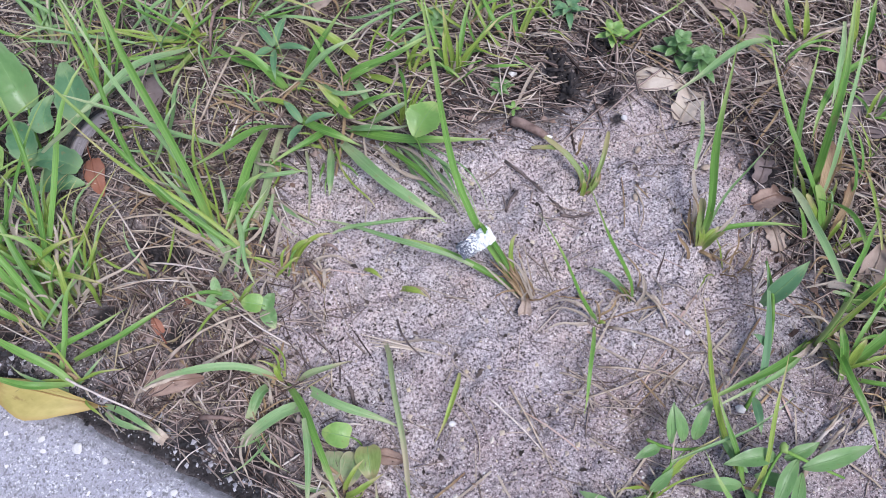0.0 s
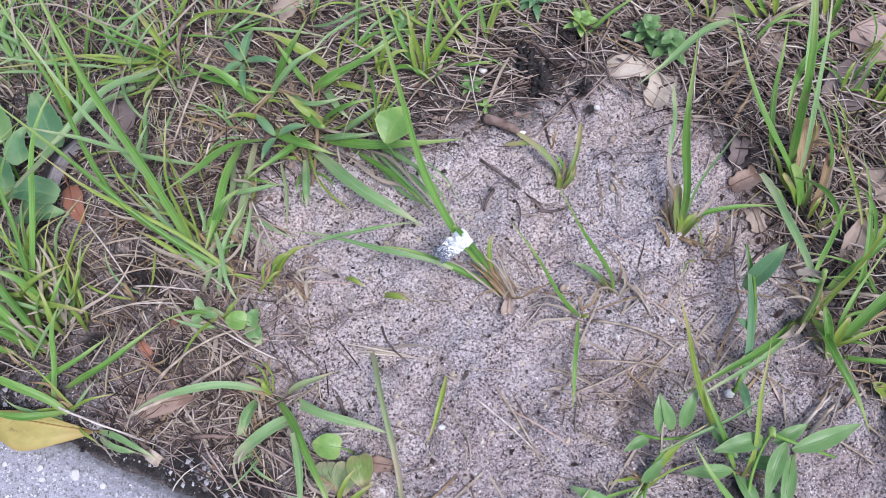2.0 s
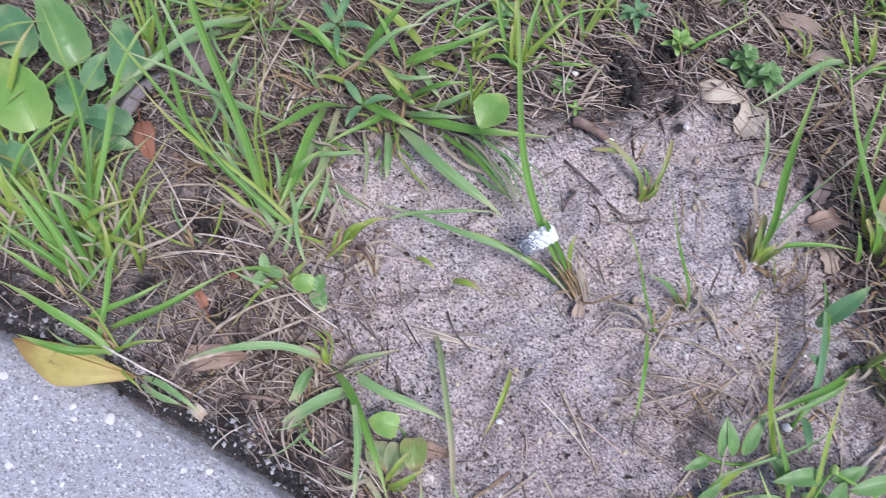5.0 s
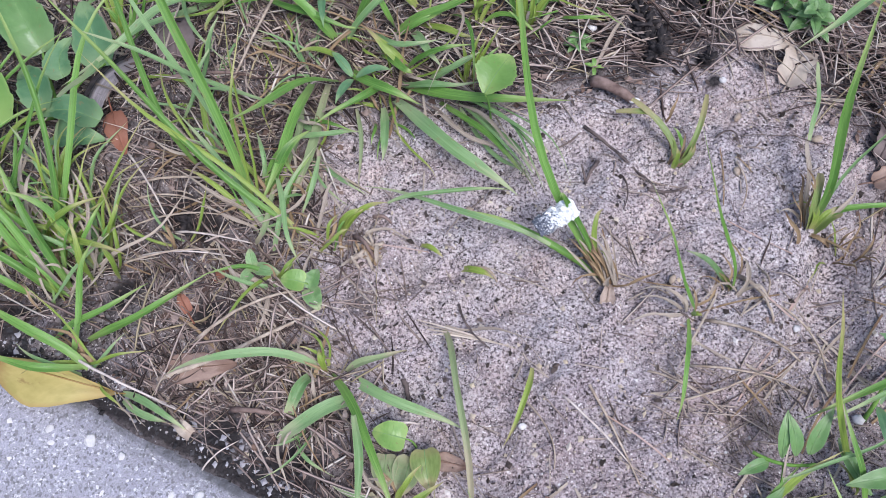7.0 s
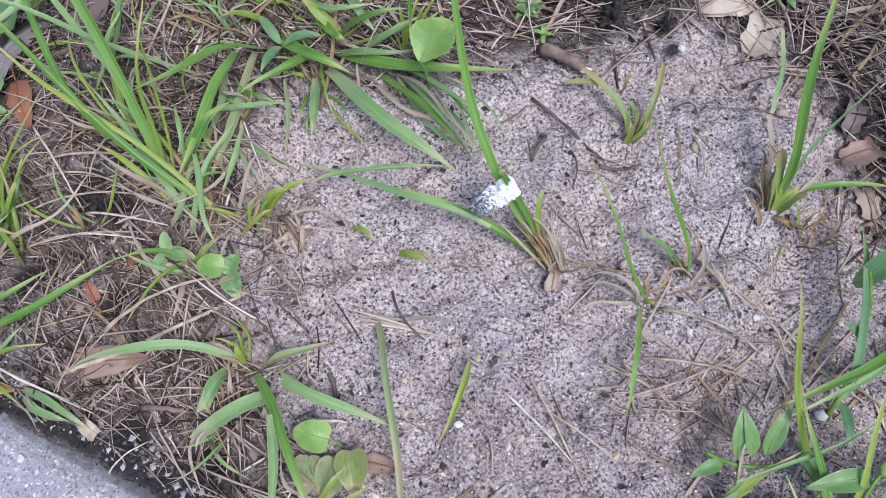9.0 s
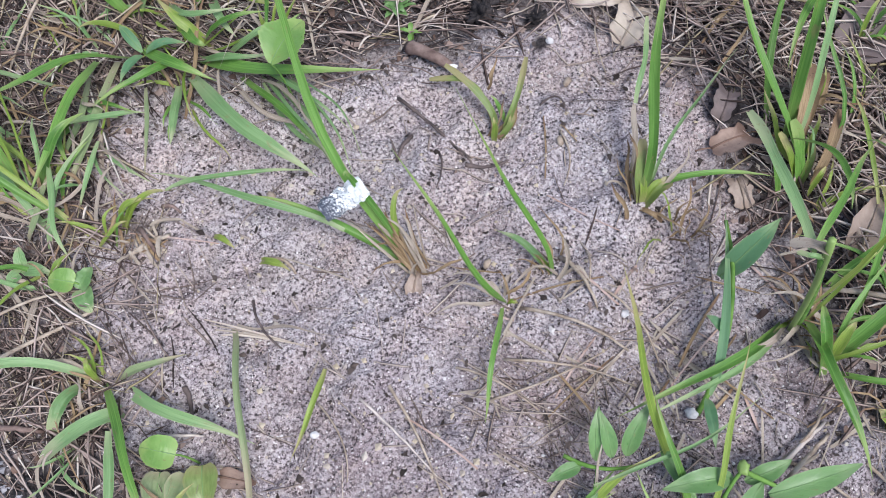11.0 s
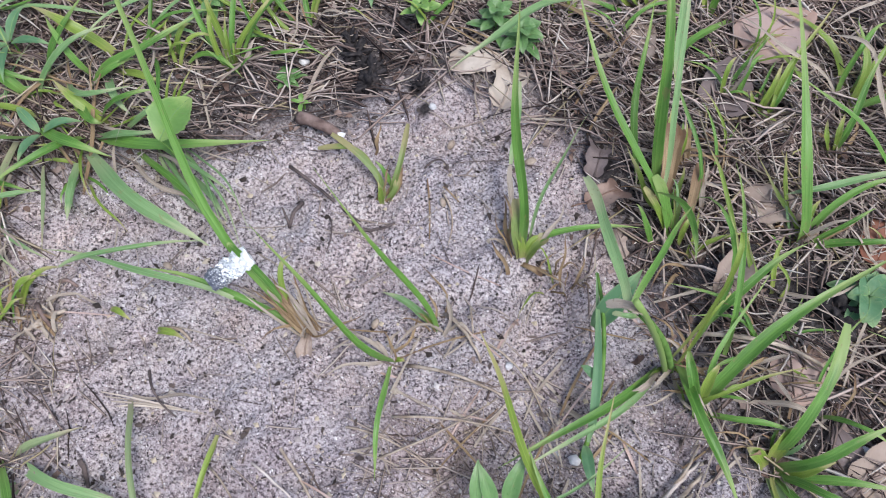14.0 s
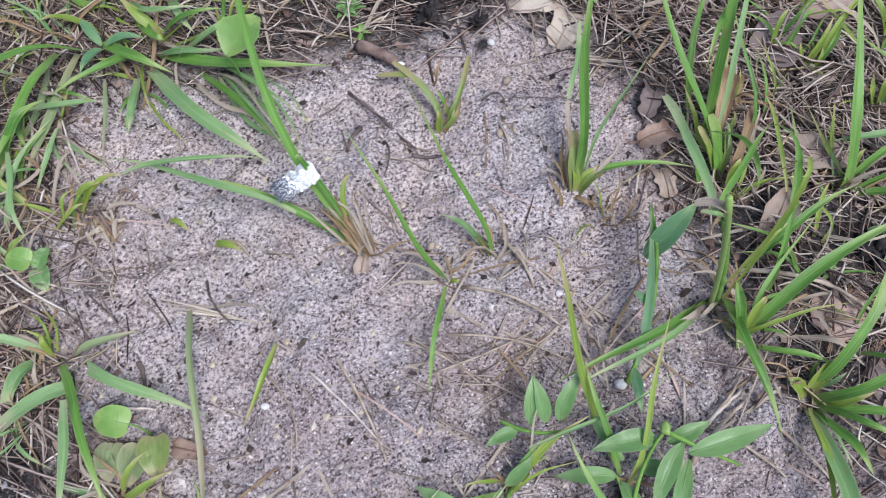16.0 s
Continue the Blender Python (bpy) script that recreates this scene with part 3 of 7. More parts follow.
def build_pavement():
    """A cast slab with a tooled, rounded edge, swept along the curve of the path."""
    top, r, depth = -0.003, 0.011, 0.09
    profile = [(0.0, top - depth), (0.0, top - r)] + [(r - r * math.cos(a), top - r + r * math.sin(a)) for a in [math.pi / 2 * k / 6 for k in range(1, 7)]]
    profile += [(0.018, top - 0.0006), (0.022, top - 0.0016), (0.026, top - 0.0004), (0.03, top), (0.05, top), (0.1, top), (0.3, top), (0.9, top), (0.9, top - depth)]
    steps = sorted(set([round(-1.5 + 0.06 * k, 4) for k in range(23)] + [round(-0.14 + 0.011 * k, 4) for k in range(60)] + [round(0.56 + 0.06 * k, 4) for k in range(24)]))
    bm = bmesh.new()
    rim = bm.verts.layers.float.new("rim")
    rings = []
    for s in steps:
        ring = []
        for k, (d, z) in enumerate(profile):
            wear = 0.0012 * noise.noise(Vector((s * 40, d * 60, 0))) if k < 12 else 0.0
            p = on_slab(s, d + wear * 1.5)
            v = bm.verts.new((p[0], p[1], z + wear * 0.6))
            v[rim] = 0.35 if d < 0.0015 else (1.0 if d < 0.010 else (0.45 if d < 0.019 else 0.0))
            ring.append(v)
        rings.append(ring)
    for r0, r1 in zip(rings, rings[1:]):
        for k in range(len(profile) - 1):
            bm.faces.new((r0[k], r1[k], r1[k + 1], r0[k + 1]))
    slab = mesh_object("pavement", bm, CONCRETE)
    tagged(slab, "grey weathered concrete path with exposed pale pebbles", "path", kind="structure")
    rng = random.Random(4)
    stones = [lump(1.0, (1, 0.8, 0.18), 0.3, 2, k) for k in range(4)]
    shapes = []
    for bm in stones:
        me = bpy.data.meshes.new("pebble")
        bm.to_mesh(me), bm.free()
        me.materials.append(SHELL)
        me.polygons.foreach_set("use_smooth", [True] * len(me.polygons))
        shapes.append(me)
    for k in range(280):
        s, d = rng.uniform(-0.2, 0.5), 0.03 + rng.random() ** 1.3 * 0.2
        p = on_slab(s, d)
        size = 0.0009 + 0.0034 * rng.random() ** 3.5
        ob = new("pebble", rng.choice(shapes))
        ob.parent = slab
        ob.matrix_basis = pose(p[0], p[1], top - size * 0.12, 0, 0, rng.uniform(0, 360)) @ Matrix.Diagonal((size, size, size, 1))
    for px, py, size in ((-0.297, 0.076, 0.0055), (-0.328, 0.083, 0.0036), (-0.272, 0.066, 0.0032), (-0.248, 0.067, 0.003), (-0.389, 0.103, 0.0058), (-0.232, 0.041, 0.003), (-0.212, 0.042, 0.0035), (-0.367, 0.034, 0.004)):
        ob = new("pebble", shapes[0])
        ob.parent = slab
        ob.matrix_basis = pose(px, py, top - size * 0.1, 0, 0, rng.uniform(0, 360)) @ Matrix.Diagonal((size, size, size, 1))
    return slab


pavement = build_pavement()


def joined(name, verts, faces, material, label, category, smooth=False):
    me = bpy.data.meshes.new(name)
    me.from_pydata(verts, [], faces)
    me.materials.append(material)
    if smooth:
        me.polygons.foreach_set("use_smooth", [True] * len(me.polygons))
    return tagged(new(name, me), label, category, kind="stuff")


OCTA = np.array([(1, 0, 0), (-1, 0, 0), (0, 1, 0), (0, -1, 0), (0, 0, 1), (0, 0, -1)], float)
OCTA_F = np.array([(0, 2, 4), (2, 1, 4), (1, 3, 4), (3, 0, 4), (2, 0, 5), (1, 2, 5), (3, 1, 5), (0, 3, 5)])


def scatter_grains(name, xy, size, material, label, category, seed, sink=0.25):
    rng = np.random.RandomState(seed)
    n = len(xy)
    z = ground_z(xy[:, 0], xy[:, 1])
    shape = OCTA[None] * rng.uniform(0.6, 1.25, (n, 6, 1)) * np.stack([rng.uniform(0.7, 1.3, n), rng.uniform(0.7, 1.3, n), rng.uniform(0.5, 0.9, n)], -1)[:, None]
    turn = rng.uniform(0, 6.28, n)
    c, s = np.cos(turn)[:, None], np.sin(turn)[:, None]
    x, y = shape[..., 0] * c - shape[..., 1] * s, shape[..., 0] * s + shape[..., 1] * c
    v = np.stack([x, y, shape[..., 2]], -1) * size[:, None, None]
    v += np.stack([xy[:, 0], xy[:, 1], z + size * sink], -1)[:, None]
    f = OCTA_F[None] + (np.arange(n) * 6)[:, None, None]
    return joined(name, v.reshape(-1, 3).tolist(), f.reshape(-1, 3).tolist(), material, label, category)


def spread(n, seed, box, keep):
    """n random spots in box (x0, y0, x1, y1), each kept with the chance that keep gives it."""
    rng = np.random.RandomState(seed)
    got = np.zeros((0, 2))
    while len(got) < n:
        p = np.stack([rng.uniform(box[0], box[2], 4 * n), rng.uniform(box[1], box[3], 4 * n)], -1)
        got = np.concatenate([got, p[rng.random_sample(len(p)) < keep(p[:, 0], p[:, 1])]])
    return got[:n]


def on_soil(x, y):
    return slab_depth(x, y) < -0.003


VIEW = (-0.50, -0.09, 0.58, 0.58)
rs = np.random.RandomState(11)
# 0 inside the near-black spots, rising to 1 well outside them
def dry(x, y):
    return np.min([np.clip(np.hypot(x - dx, y - dy) / r - 0.45, 0, 1) for dx, dy, r in DARK_SPOTS], 0)


xy = spread(92000, 1, VIEW, lambda x, y: np.where(on_soil(x, y), np.clip(0.25 + clearing(x, y) / 0.04, np.where(x < 0, 0.42, 0.15), 1) * dry(x, y), 0))
scatter_grains("sand_grains", xy, 0.00036 + 0.0007 * rs.random_sample(len(xy)) ** 3.0, GRAINS, "loose sand grains, pale, tan and black, lying on soil", "sand", 2)
xy = spread(1700, 3, VIEW, lambda x, y: np.where(on_soil(x, y), np.clip(0.5 + clearing(x, y) / 0.04, 0.3, 1) * dry(x, y), 0))
scatter_grains("gravel", xy, 0.0011 + 0.0016 * rs.random_sample(len(xy)) ** 2.5, GRAVEL, "small pale and tan pebbles pressed into the sand", "gravel", 4)
xy = spread(3200, 8, VIEW, lambda x, y: np.clip(1 - np.abs(slab_depth(x, y) + 0.012) / 0.018, 0, 1))
scatter_grains("edge_crumbs", xy, 0.0006 + 0.0024 * rs.random_sample(len(xy)) ** 3, EDGE_GRIT, "black grit with pale grains along the concrete edge", "humus", 9, 0.4)
xy = spread(12000, 5, VIEW, lambda x, y: np.where(slab_depth(x, y) < -0.022, np.clip(0.35 - clearing(x, y) / 0.05, 0.04, 1), 0))
scatter_grains("humus_crumbs", xy, 0.0006 + 0.0024 * rs.random_sample(len(xy)) ** 2.5, CRUMBS, "dark crumbs of rotted leaf and bark", "humus", 6)


def scatter_straw(name, n, seed, keep, length, width, lift, material, label, category, seg=6, box=VIEW, flat=0.75):
    """Bent dead stalks lying loosely over one another, joined into one mesh."""
    rng = np.random.RandomState(seed)
    xy = spread(n, seed + 50, box, keep)
    head = rng.uniform(0, 6.283, n)
    lean = rng.random_sample(n) < 0.45
    head[lean] = rng.normal(2.5, 0.5, lean.sum())
    swept = (rng.random_sample(n) < 0.6) & (np.abs(xy[:, 0] - 0.03) < 0.12) & (xy[:, 1] > 0.35)
    head[swept] = rng.normal(-0.1, 0.35, swept.sum())
    ln = length[0] + (length[1] - length[0]) * rng.random_sample(n) ** 1.8
    bend = rng.normal(0, 0.11, n)
    r = (width[0] + (width[1] - width[0]) * rng.random_sample(n) ** 2) / 2
    h0, h1, hm = (lift * rng.random_sample(n) ** 1.5 for _ in range(3))
    s = np.linspace(-0.5, 0.5, seg)[None]
    ang = head[:, None] + bend[:, None] * s * 1.6
    step = ln[:, None] / (seg - 1)
    px = np.cumsum(np.cos(ang) * step, 1)
    py = np.cumsum(np.sin(ang) * step, 1)
    px, py = px - px.mean(1, keepdims=True) + xy[:, :1], py - py.mean(1, keepdims=True) + xy[:, 1:]
    t = s + 0.5
    # none hangs over the concrete or lies on the big yellow leaf
    free = (slab_depth(px, py).max(1) < -0.004) & (np.hypot((px + 0.333) / 1.3, py - 0.121).min(1) > 0.04)
    px, py, ang, h0, h1, hm, r = (q[free] for q in (px, py, ang, h0, h1, hm, r))
    n = len(r)
    hz = h0[:, None] * (1 - t) ** 2 + 2 * hm[:, None] * t * (1 - t) + h1[:, None] * t ** 2
    pz = np.maximum(ground_z(px, py), np.where(slab_depth(px, py) > -0.004, -0.003, -1)) + hz + r[:, None] * 0.6
    nx, ny = -np.sin(ang), np.cos(ang)
    taper = np.clip(np.minimum(1.0, (1 - t) * 5 + 0.25) * np.minimum(1, t * 6 + 0.4), 0.2, 1)
    rr = r[:, None] * taper
    c = np.stack([px, py, pz], -1)
    side = np.stack([nx, ny, 0 * nx], -1) * rr[..., None]
    up = np.zeros_like(side)
    up[..., 2] = rr * flat
    ring = np.stack([c - side - up * 0.5, c + side - up * 0.5, c + up], 2)
    v = ring.reshape(-1, 3)
    base = (np.arange(n) * seg * 3)[:, None, None] + (np.arange(seg - 1) * 3)[None, :, None]
    f = np.concatenate([base + np.array([a, b, b + 3, a + 3]) for a, b in ((0, 1), (1, 2))] + [base + np.array([2, 0, 3, 5])], -1).reshape(-1, 4)
    return joined(name, v.tolist(), f.tolist(), material, label, category, smooth=True)


def litter_zone(x, y):
    d = clearing(x, y)
    bare = np.ones_like(d)
    for dx, dy, r in DARK_SPOTS:
        bare = np.minimum(bare, np.clip(np.hypot(x - dx, y - dy) / r - 0.35, 0.08, 1))
    patch = 0.5 + 0.5 * np.sin(23 * x + 5 * np.sin(17 * y)) * np.sin(19 * y + 4 * np.sin(21 * x))
    return np.where(slab_depth(x, y) < -0.006 + 0.006 * np.sin(60 * x), np.clip(0.3 - d / 0.05, 0.0, 1) * (0.35 + 0.65 * patch) * np.clip(1 + 2.5 * (x + 0.1), np.where(y > 0.28, 0.38, 0.55), 1) * bare, 0)


def top_right(x, y):
    return litter_zone(x, y) * dry(x, y) * np.clip((y - 0.30) / 0.1 + (x - 0.25) / 0.1, 0.1, 1)


scatter_straw("straw_litter", 4600, 21, litter_zone, (0.018, 0.085), (0.0008, 0.0024), 0.012, LITTER, "tangled dead grass stalks and needles, tan to brown", "dead grass")
scatter_straw("needle_litter", 1500, 22, top_right, (0.03, 0.13), (0.0007, 0.0021), 0.018, LITTER, "fine dry brown stalks heaped over the soil", "dead grass")
scatter_straw("matted_straw", 2400, 24, lambda x, y: top_right(x, y) + 0.5 * litter_zone(x, y) * dry(x, y) * (y > 0.36) * (x > -0.1), (0.02, 0.085), (0.0009, 0.0024), 0.017, STRAW_BITS, "pale tan straw matted over dark soil", "dead grass")
straw_rng = random.Random(27)
for sx, sy in spread(215, 77, VIEW, litter_zone):
    turn = straw_rng.gauss(2.5, 0.5) if straw_rng.random() < 0.45 else straw_rng.uniform(0, 6.283)
    half = 0.015 + 0.05 * straw_rng.random() ** 1.6
    hx, hy = math.cos(turn) * half, math.sin(turn) * half
    if max(slab_depth(sx + hx * q, sy + hy * q) for q in (-1, 0, 1)) > -0.004 or min(math.hypot((sx + hx * q + 0.333) / 1.3, sy + hy * q - 0.121) for q in (-1, 0, 1)) < 0.04:
        continue
    bow_side = straw_rng.uniform(-0.1, 0.1)
    blade = mesh_object("dry_straw", strip((sx - hx, sy - hy, gz(sx - hx, sy - hy) + 0.002 + 0.008 * straw_rng.random()), (sx - hy * bow_side, sy + hx * bow_side, gz(sx, sy) + 0.005 + 0.012 * straw_rng.random()), (sx + hx, sy + hy, gz(sx + hx, sy + hy) + 0.002 + 0.012 * straw_rng.random() ** 2), straw_rng.uniform(0.0012, 0.0030), grass_outline, rows=7, cols=3, fold=straw_rng.uniform(0.1, 0.7), ruffle=0.0004, twist=straw_rng.uniform(-0.6, 0.6), rng=straw_rng, sway=0.02), straw_rng.choice((STRAW, BROWN, BROWN) if sx < -0.1 else (STRAW, STRAW, STRAW, BROWN)))
    tagged(blade, "dry bleached grass blade lying on litter", "dead grass", "dead grass blades")


def strewn(x, y):
    """Where flat straw lies thickest on the open sand."""
    return np.where(on_soil(x, y), np.exp(-((x - 0.21) / 0.085) ** 2 - ((y - 0.145) / 0.06) ** 2) + 0.6 * np.exp(-((x - 0.32) / 0.04) ** 2 - ((y - 0.08) / 0.04) ** 2) + 0.7 * np.exp(-((x + 0.10) / 0.035) ** 2 - ((y - 0.20) / 0.06) ** 2) + 0.05, 0)


for sx, sy in spread(88, 78, (-0.16, -0.02, 0.40, 0.30), strewn):
    turn = straw_rng.gauss(2.6, 0.35) if straw_rng.random() < 0.6 else straw_rng.gauss(0.9, 0.35)
    half = 0.007 + 0.026 * straw_rng.random() ** 1.4
    hx, hy, bow_side = math.cos(turn) * half, math.sin(turn) * half, straw_rng.uniform(-0.06, 0.06)
    top_z = max(gz(sx + hx * q, sy + hy * q) for q in (-0.6, 0, 0.6)) + 0.0012
    blade = mesh_object("flat_straw", strip((sx - hx, sy - hy, max(gz(sx - hx, sy - hy), top_z - 0.002) + 0.001), (sx - hy * bow_side, sy + hx * bow_side, top_z), (sx + hx, sy + hy, max(gz(sx + hx, sy + hy), top_z - 0.002) + 0.001), straw_rng.uniform(0.0008, 0.0022), blunt_outline, rows=6, cols=3, fold=straw_rng.uniform(-0.3, 0.4), ruffle=0.0004, twist=straw_rng.uniform(-0.3, 0.3), rng=straw_rng), straw_rng.choice((STRAW, STRAW, STRAW, BROWN, PINK_LEAF)))
    tagged(blade, "flat faded piece of straw on sand", "dead grass", "flat straws")
scatter_straw("fine_stalks", 3900, 29, lambda x, y: (litter_zone(x, y) + 0.12 * (y < 0.27) * (slab_depth(x, y) < -0.012)) * np.clip((-0.06 - x) / 0.06, 0, 1), (0.014, 0.065), (0.0006, 0.0017), 0.008, LITTER, "fine dark dead stalks matted on gritty soil", "dead grass", seg=4)
scatter_straw("matted_stalks", 120, 30, lambda x, y: on_soil(x, y) * np.exp(-((x - 0.165) / 0.05) ** 2 - ((y - 0.115) / 0.03) ** 2), (0.012, 0.06), (0.0005, 0.0014), 0.004, PALE_LITTER, "thin brown stalks matted on the sand", "dead grass", seg=4)
scatter_straw("fine_litter", 800, 23, lambda x, y: np.where(clearing(x, y) > 0.0, 0.25 + np.exp(-((x - 0.19) ** 2 + (y - 0.14) ** 2) / 0.004) + 0.6 * np.exp(-((x + 0.1) ** 2 + (y - 0.21) ** 2) / 0.002), 0.1) * on_soil(x, y), (0.008, 0.05), (0.0005, 0.0016), 0.003, PALE_LITTER, "thin scattered dead stalks on bare sand", "dead grass")


def scatter_bits(name, n, seed, keep, size, material, label, category):
    """Torn flat flakes of leaf, each bent once."""
    rng = np.random.RandomState(seed)
    xy = spread(n, seed + 9, VIEW, keep)
    r = size[0] + (size[1] - size[0]) * rng.random_sample(n) ** 2.5
    turn = rng.uniform(0, 6.28, n)
    shape = np.array([(-1.1, -0.25, 0), (-0.4, -0.55, 0.15), (0.35, -0.5, 0.2), (1.1, -0.2, 0), (-1.0, 0.2, 0), (-0.35, 0.5, 0.15), (0.4, 0.6, 0.2), (1.0, 0.25, 0)])[None] * rng.uniform(0.45, 1.3, (n, 8, 1))
    shape[..., 2] += rng.uniform(-0.25, 0.45, (n, 8))
    c, s = np.cos(turn)[:, None], np.sin(turn)[:, None]
    x, y = shape[..., 0] * c - shape[..., 1] * s, shape[..., 0] * s + shape[..., 1] * c
    v = np.stack([x, y, shape[..., 2]], -1) * r[:, None, None]
    v += np.stack([xy[:, 0], xy[:, 1], ground_z(xy[:, 0], xy[:, 1]) + r * 0.25 + 0.004 * rng.random_sample(n) ** 2], -1)[:, None]
    f = np.array([(0, 1, 5, 4), (1, 2, 6, 5), (2, 3, 7, 6)])[None] + (np.arange(n) * 8)[:, None, None]
    return joined(name, v.reshape(-1, 3).tolist(), f.reshape(-1, 4).tolist(), material, label, category)


scatter_bits("leaf_bits", 5200, 31, lambda x, y: np.where(slab_depth(x, y) < -0.022, litter_zone(x, y) + 0.006, 0), (0.0012, 0.0050), LEAF_BITS, "torn brown flakes of dead leaf in litter", "leaf litter")
scatter_bits("dark_chips", 700, 37, lambda x, y: np.where(on_soil(x, y) & (clearing(x, y) > 0), 0.35 + 0.65 * np.clip((0.05 - x) / 0.1, 0, 1), 0), (0.0007, 0.0030), CRUMBS, "dark chips of rotted bark on pale sand", "bark chips")

# ---- grass tufts ----
tuft("bright green grass tuft wrapped in a foil scrap", [
    (0.075, 0.204, 0.000, 0.016, 0.290, 0.085, -0.012, 0.390, 0.205, 0.0066, "g"),
    (0.071, 0.205, 0.000, 0.027, 0.231, 0.020, -0.033, 0.248, 0.030, 0.0060, "g"),
    (0.029, 0.224, 0.030, -0.035, 0.248, 0.035, -0.112, 0.272, 0.012, 0.0050, "p"),
    (0.073, 0.206, 0.000, 0.042, 0.244, 0.050, 0.033, 0.248, 0.060, 0.0050, "g"),
    (0.071, 0.206, 0.000, 0.060, 0.235, 0.030, 0.067, 0.252, 0.030, 0.0050, "y"),
    (0.073, 0.205, 0.002, 0.059, 0.223, 0.020, 0.045, 0.235, 0.020, 0.0035, "d"),
    (0.075, 0.206, 0.002, 0.071, 0.221, 0.025, 0.047, 0.235, 0.025, 0.0030, "d"),
    (0.076, 0.204, 0.002, 0.074, 0.221, 0.018, 0.063, 0.239, 0.020, 0.0030, "d"),
] + [
    (0.073, 0.202, 0.003, 0.071, 0.202, 0.008, 0.076, 0.209, 0.010, 0.0060, "d"),
], fine=0)
tuft("thin green grass shoot with two long blades", [
    (0.133, 0.182, 0.000, 0.111, 0.186, 0.074, 0.072, 0.223, 0.159, 0.0052, "g"),
    (0.130, 0.180, 0.002, 0.123, 0.138, 0.020, 0.118, 0.105, 0.006, 0.0042, "g"),
    (0.132, 0.182, 0.000, 0.136, 0.182, 0.005, 0.140, 0.181, 0.004, 0.0040, "y"),
    (0.131, 0.185, 0.002, 0.133, 0.193, 0.015, 0.138, 0.201, 0.012, 0.0030, "d"),
    (0.130, 0.182, 0.002, 0.109, 0.179, 0.010, 0.085, 0.173, 0.004, 0.0030, "d"),
], fine=0)
tuft("small grass shoot with one long slender blade", [
    (0.163, 0.201, 0.000, 0.146, 0.217, 0.052, 0.104, 0.254, 0.156, 0.0050, "g"),
    (0.162, 0.204, 0.000, 0.144, 0.216, 0.018, 0.126, 0.226, 0.020, 0.0065, "p"),
    (0.165, 0.196, 0.002, 0.172, 0.211, 0.015, 0.167, 0.223, 0.018, 0.0040, "d"),
    (0.169, 0.200, 0.002, 0.178, 0.201, 0.012, 0.187, 0.192, 0.003, 0.0030, "d"),
    (0.164, 0.201, 0.000, 0.156, 0.207, 0.010, 0.149, 0.212, 0.012, 0.0040, "y"),
], fine=0)
tuft("short stubby olive green sprout in bare sand", [
    (0.125, 0.300, 0.000, 0.121, 0.321, 0.012, 0.092, 0.347, 0.020, 0.0056, "O"),
    (0.120, 0.326, 0.012, 0.106, 0.336, 0.018, 0.081, 0.340, 0.012, 0.0048, "O"),
    (0.131, 0.303, 0.000, 0.139, 0.316, 0.016, 0.148, 0.350, 0.024, 0.0050, "O"),
    (0.133, 0.312, 0.006, 0.129, 0.318, 0.014, 0.123, 0.325, 0.018, 0.0045, "g"),
    (0.129, 0.300, 0.000, 0.135, 0.304, 0.008, 0.139, 0.312, 0.012, 0.0050, "O"),
    (0.126, 0.299, 0.000, 0.126, 0.302, 0.012, 0.125, 0.308, 0.018, 0.0050, "y"),
    (0.122, 0.339, 0.006, 0.126, 0.344, 0.018, 0.128, 0.355, 0.020, 0.0030, "b"),
], fine=0)
tuft("single upright green grass spike", [
    (0.238, 0.063, 0.000, 0.210, 0.121, 0.055, 0.186, 0.172, 0.125, 0.0058, "y"),
    (0.237, 0.061, 0.000, 0.231, 0.071, 0.015, 0.222, 0.084, 0.008, 0.0034, "y"),
], fine=0, husk=0)
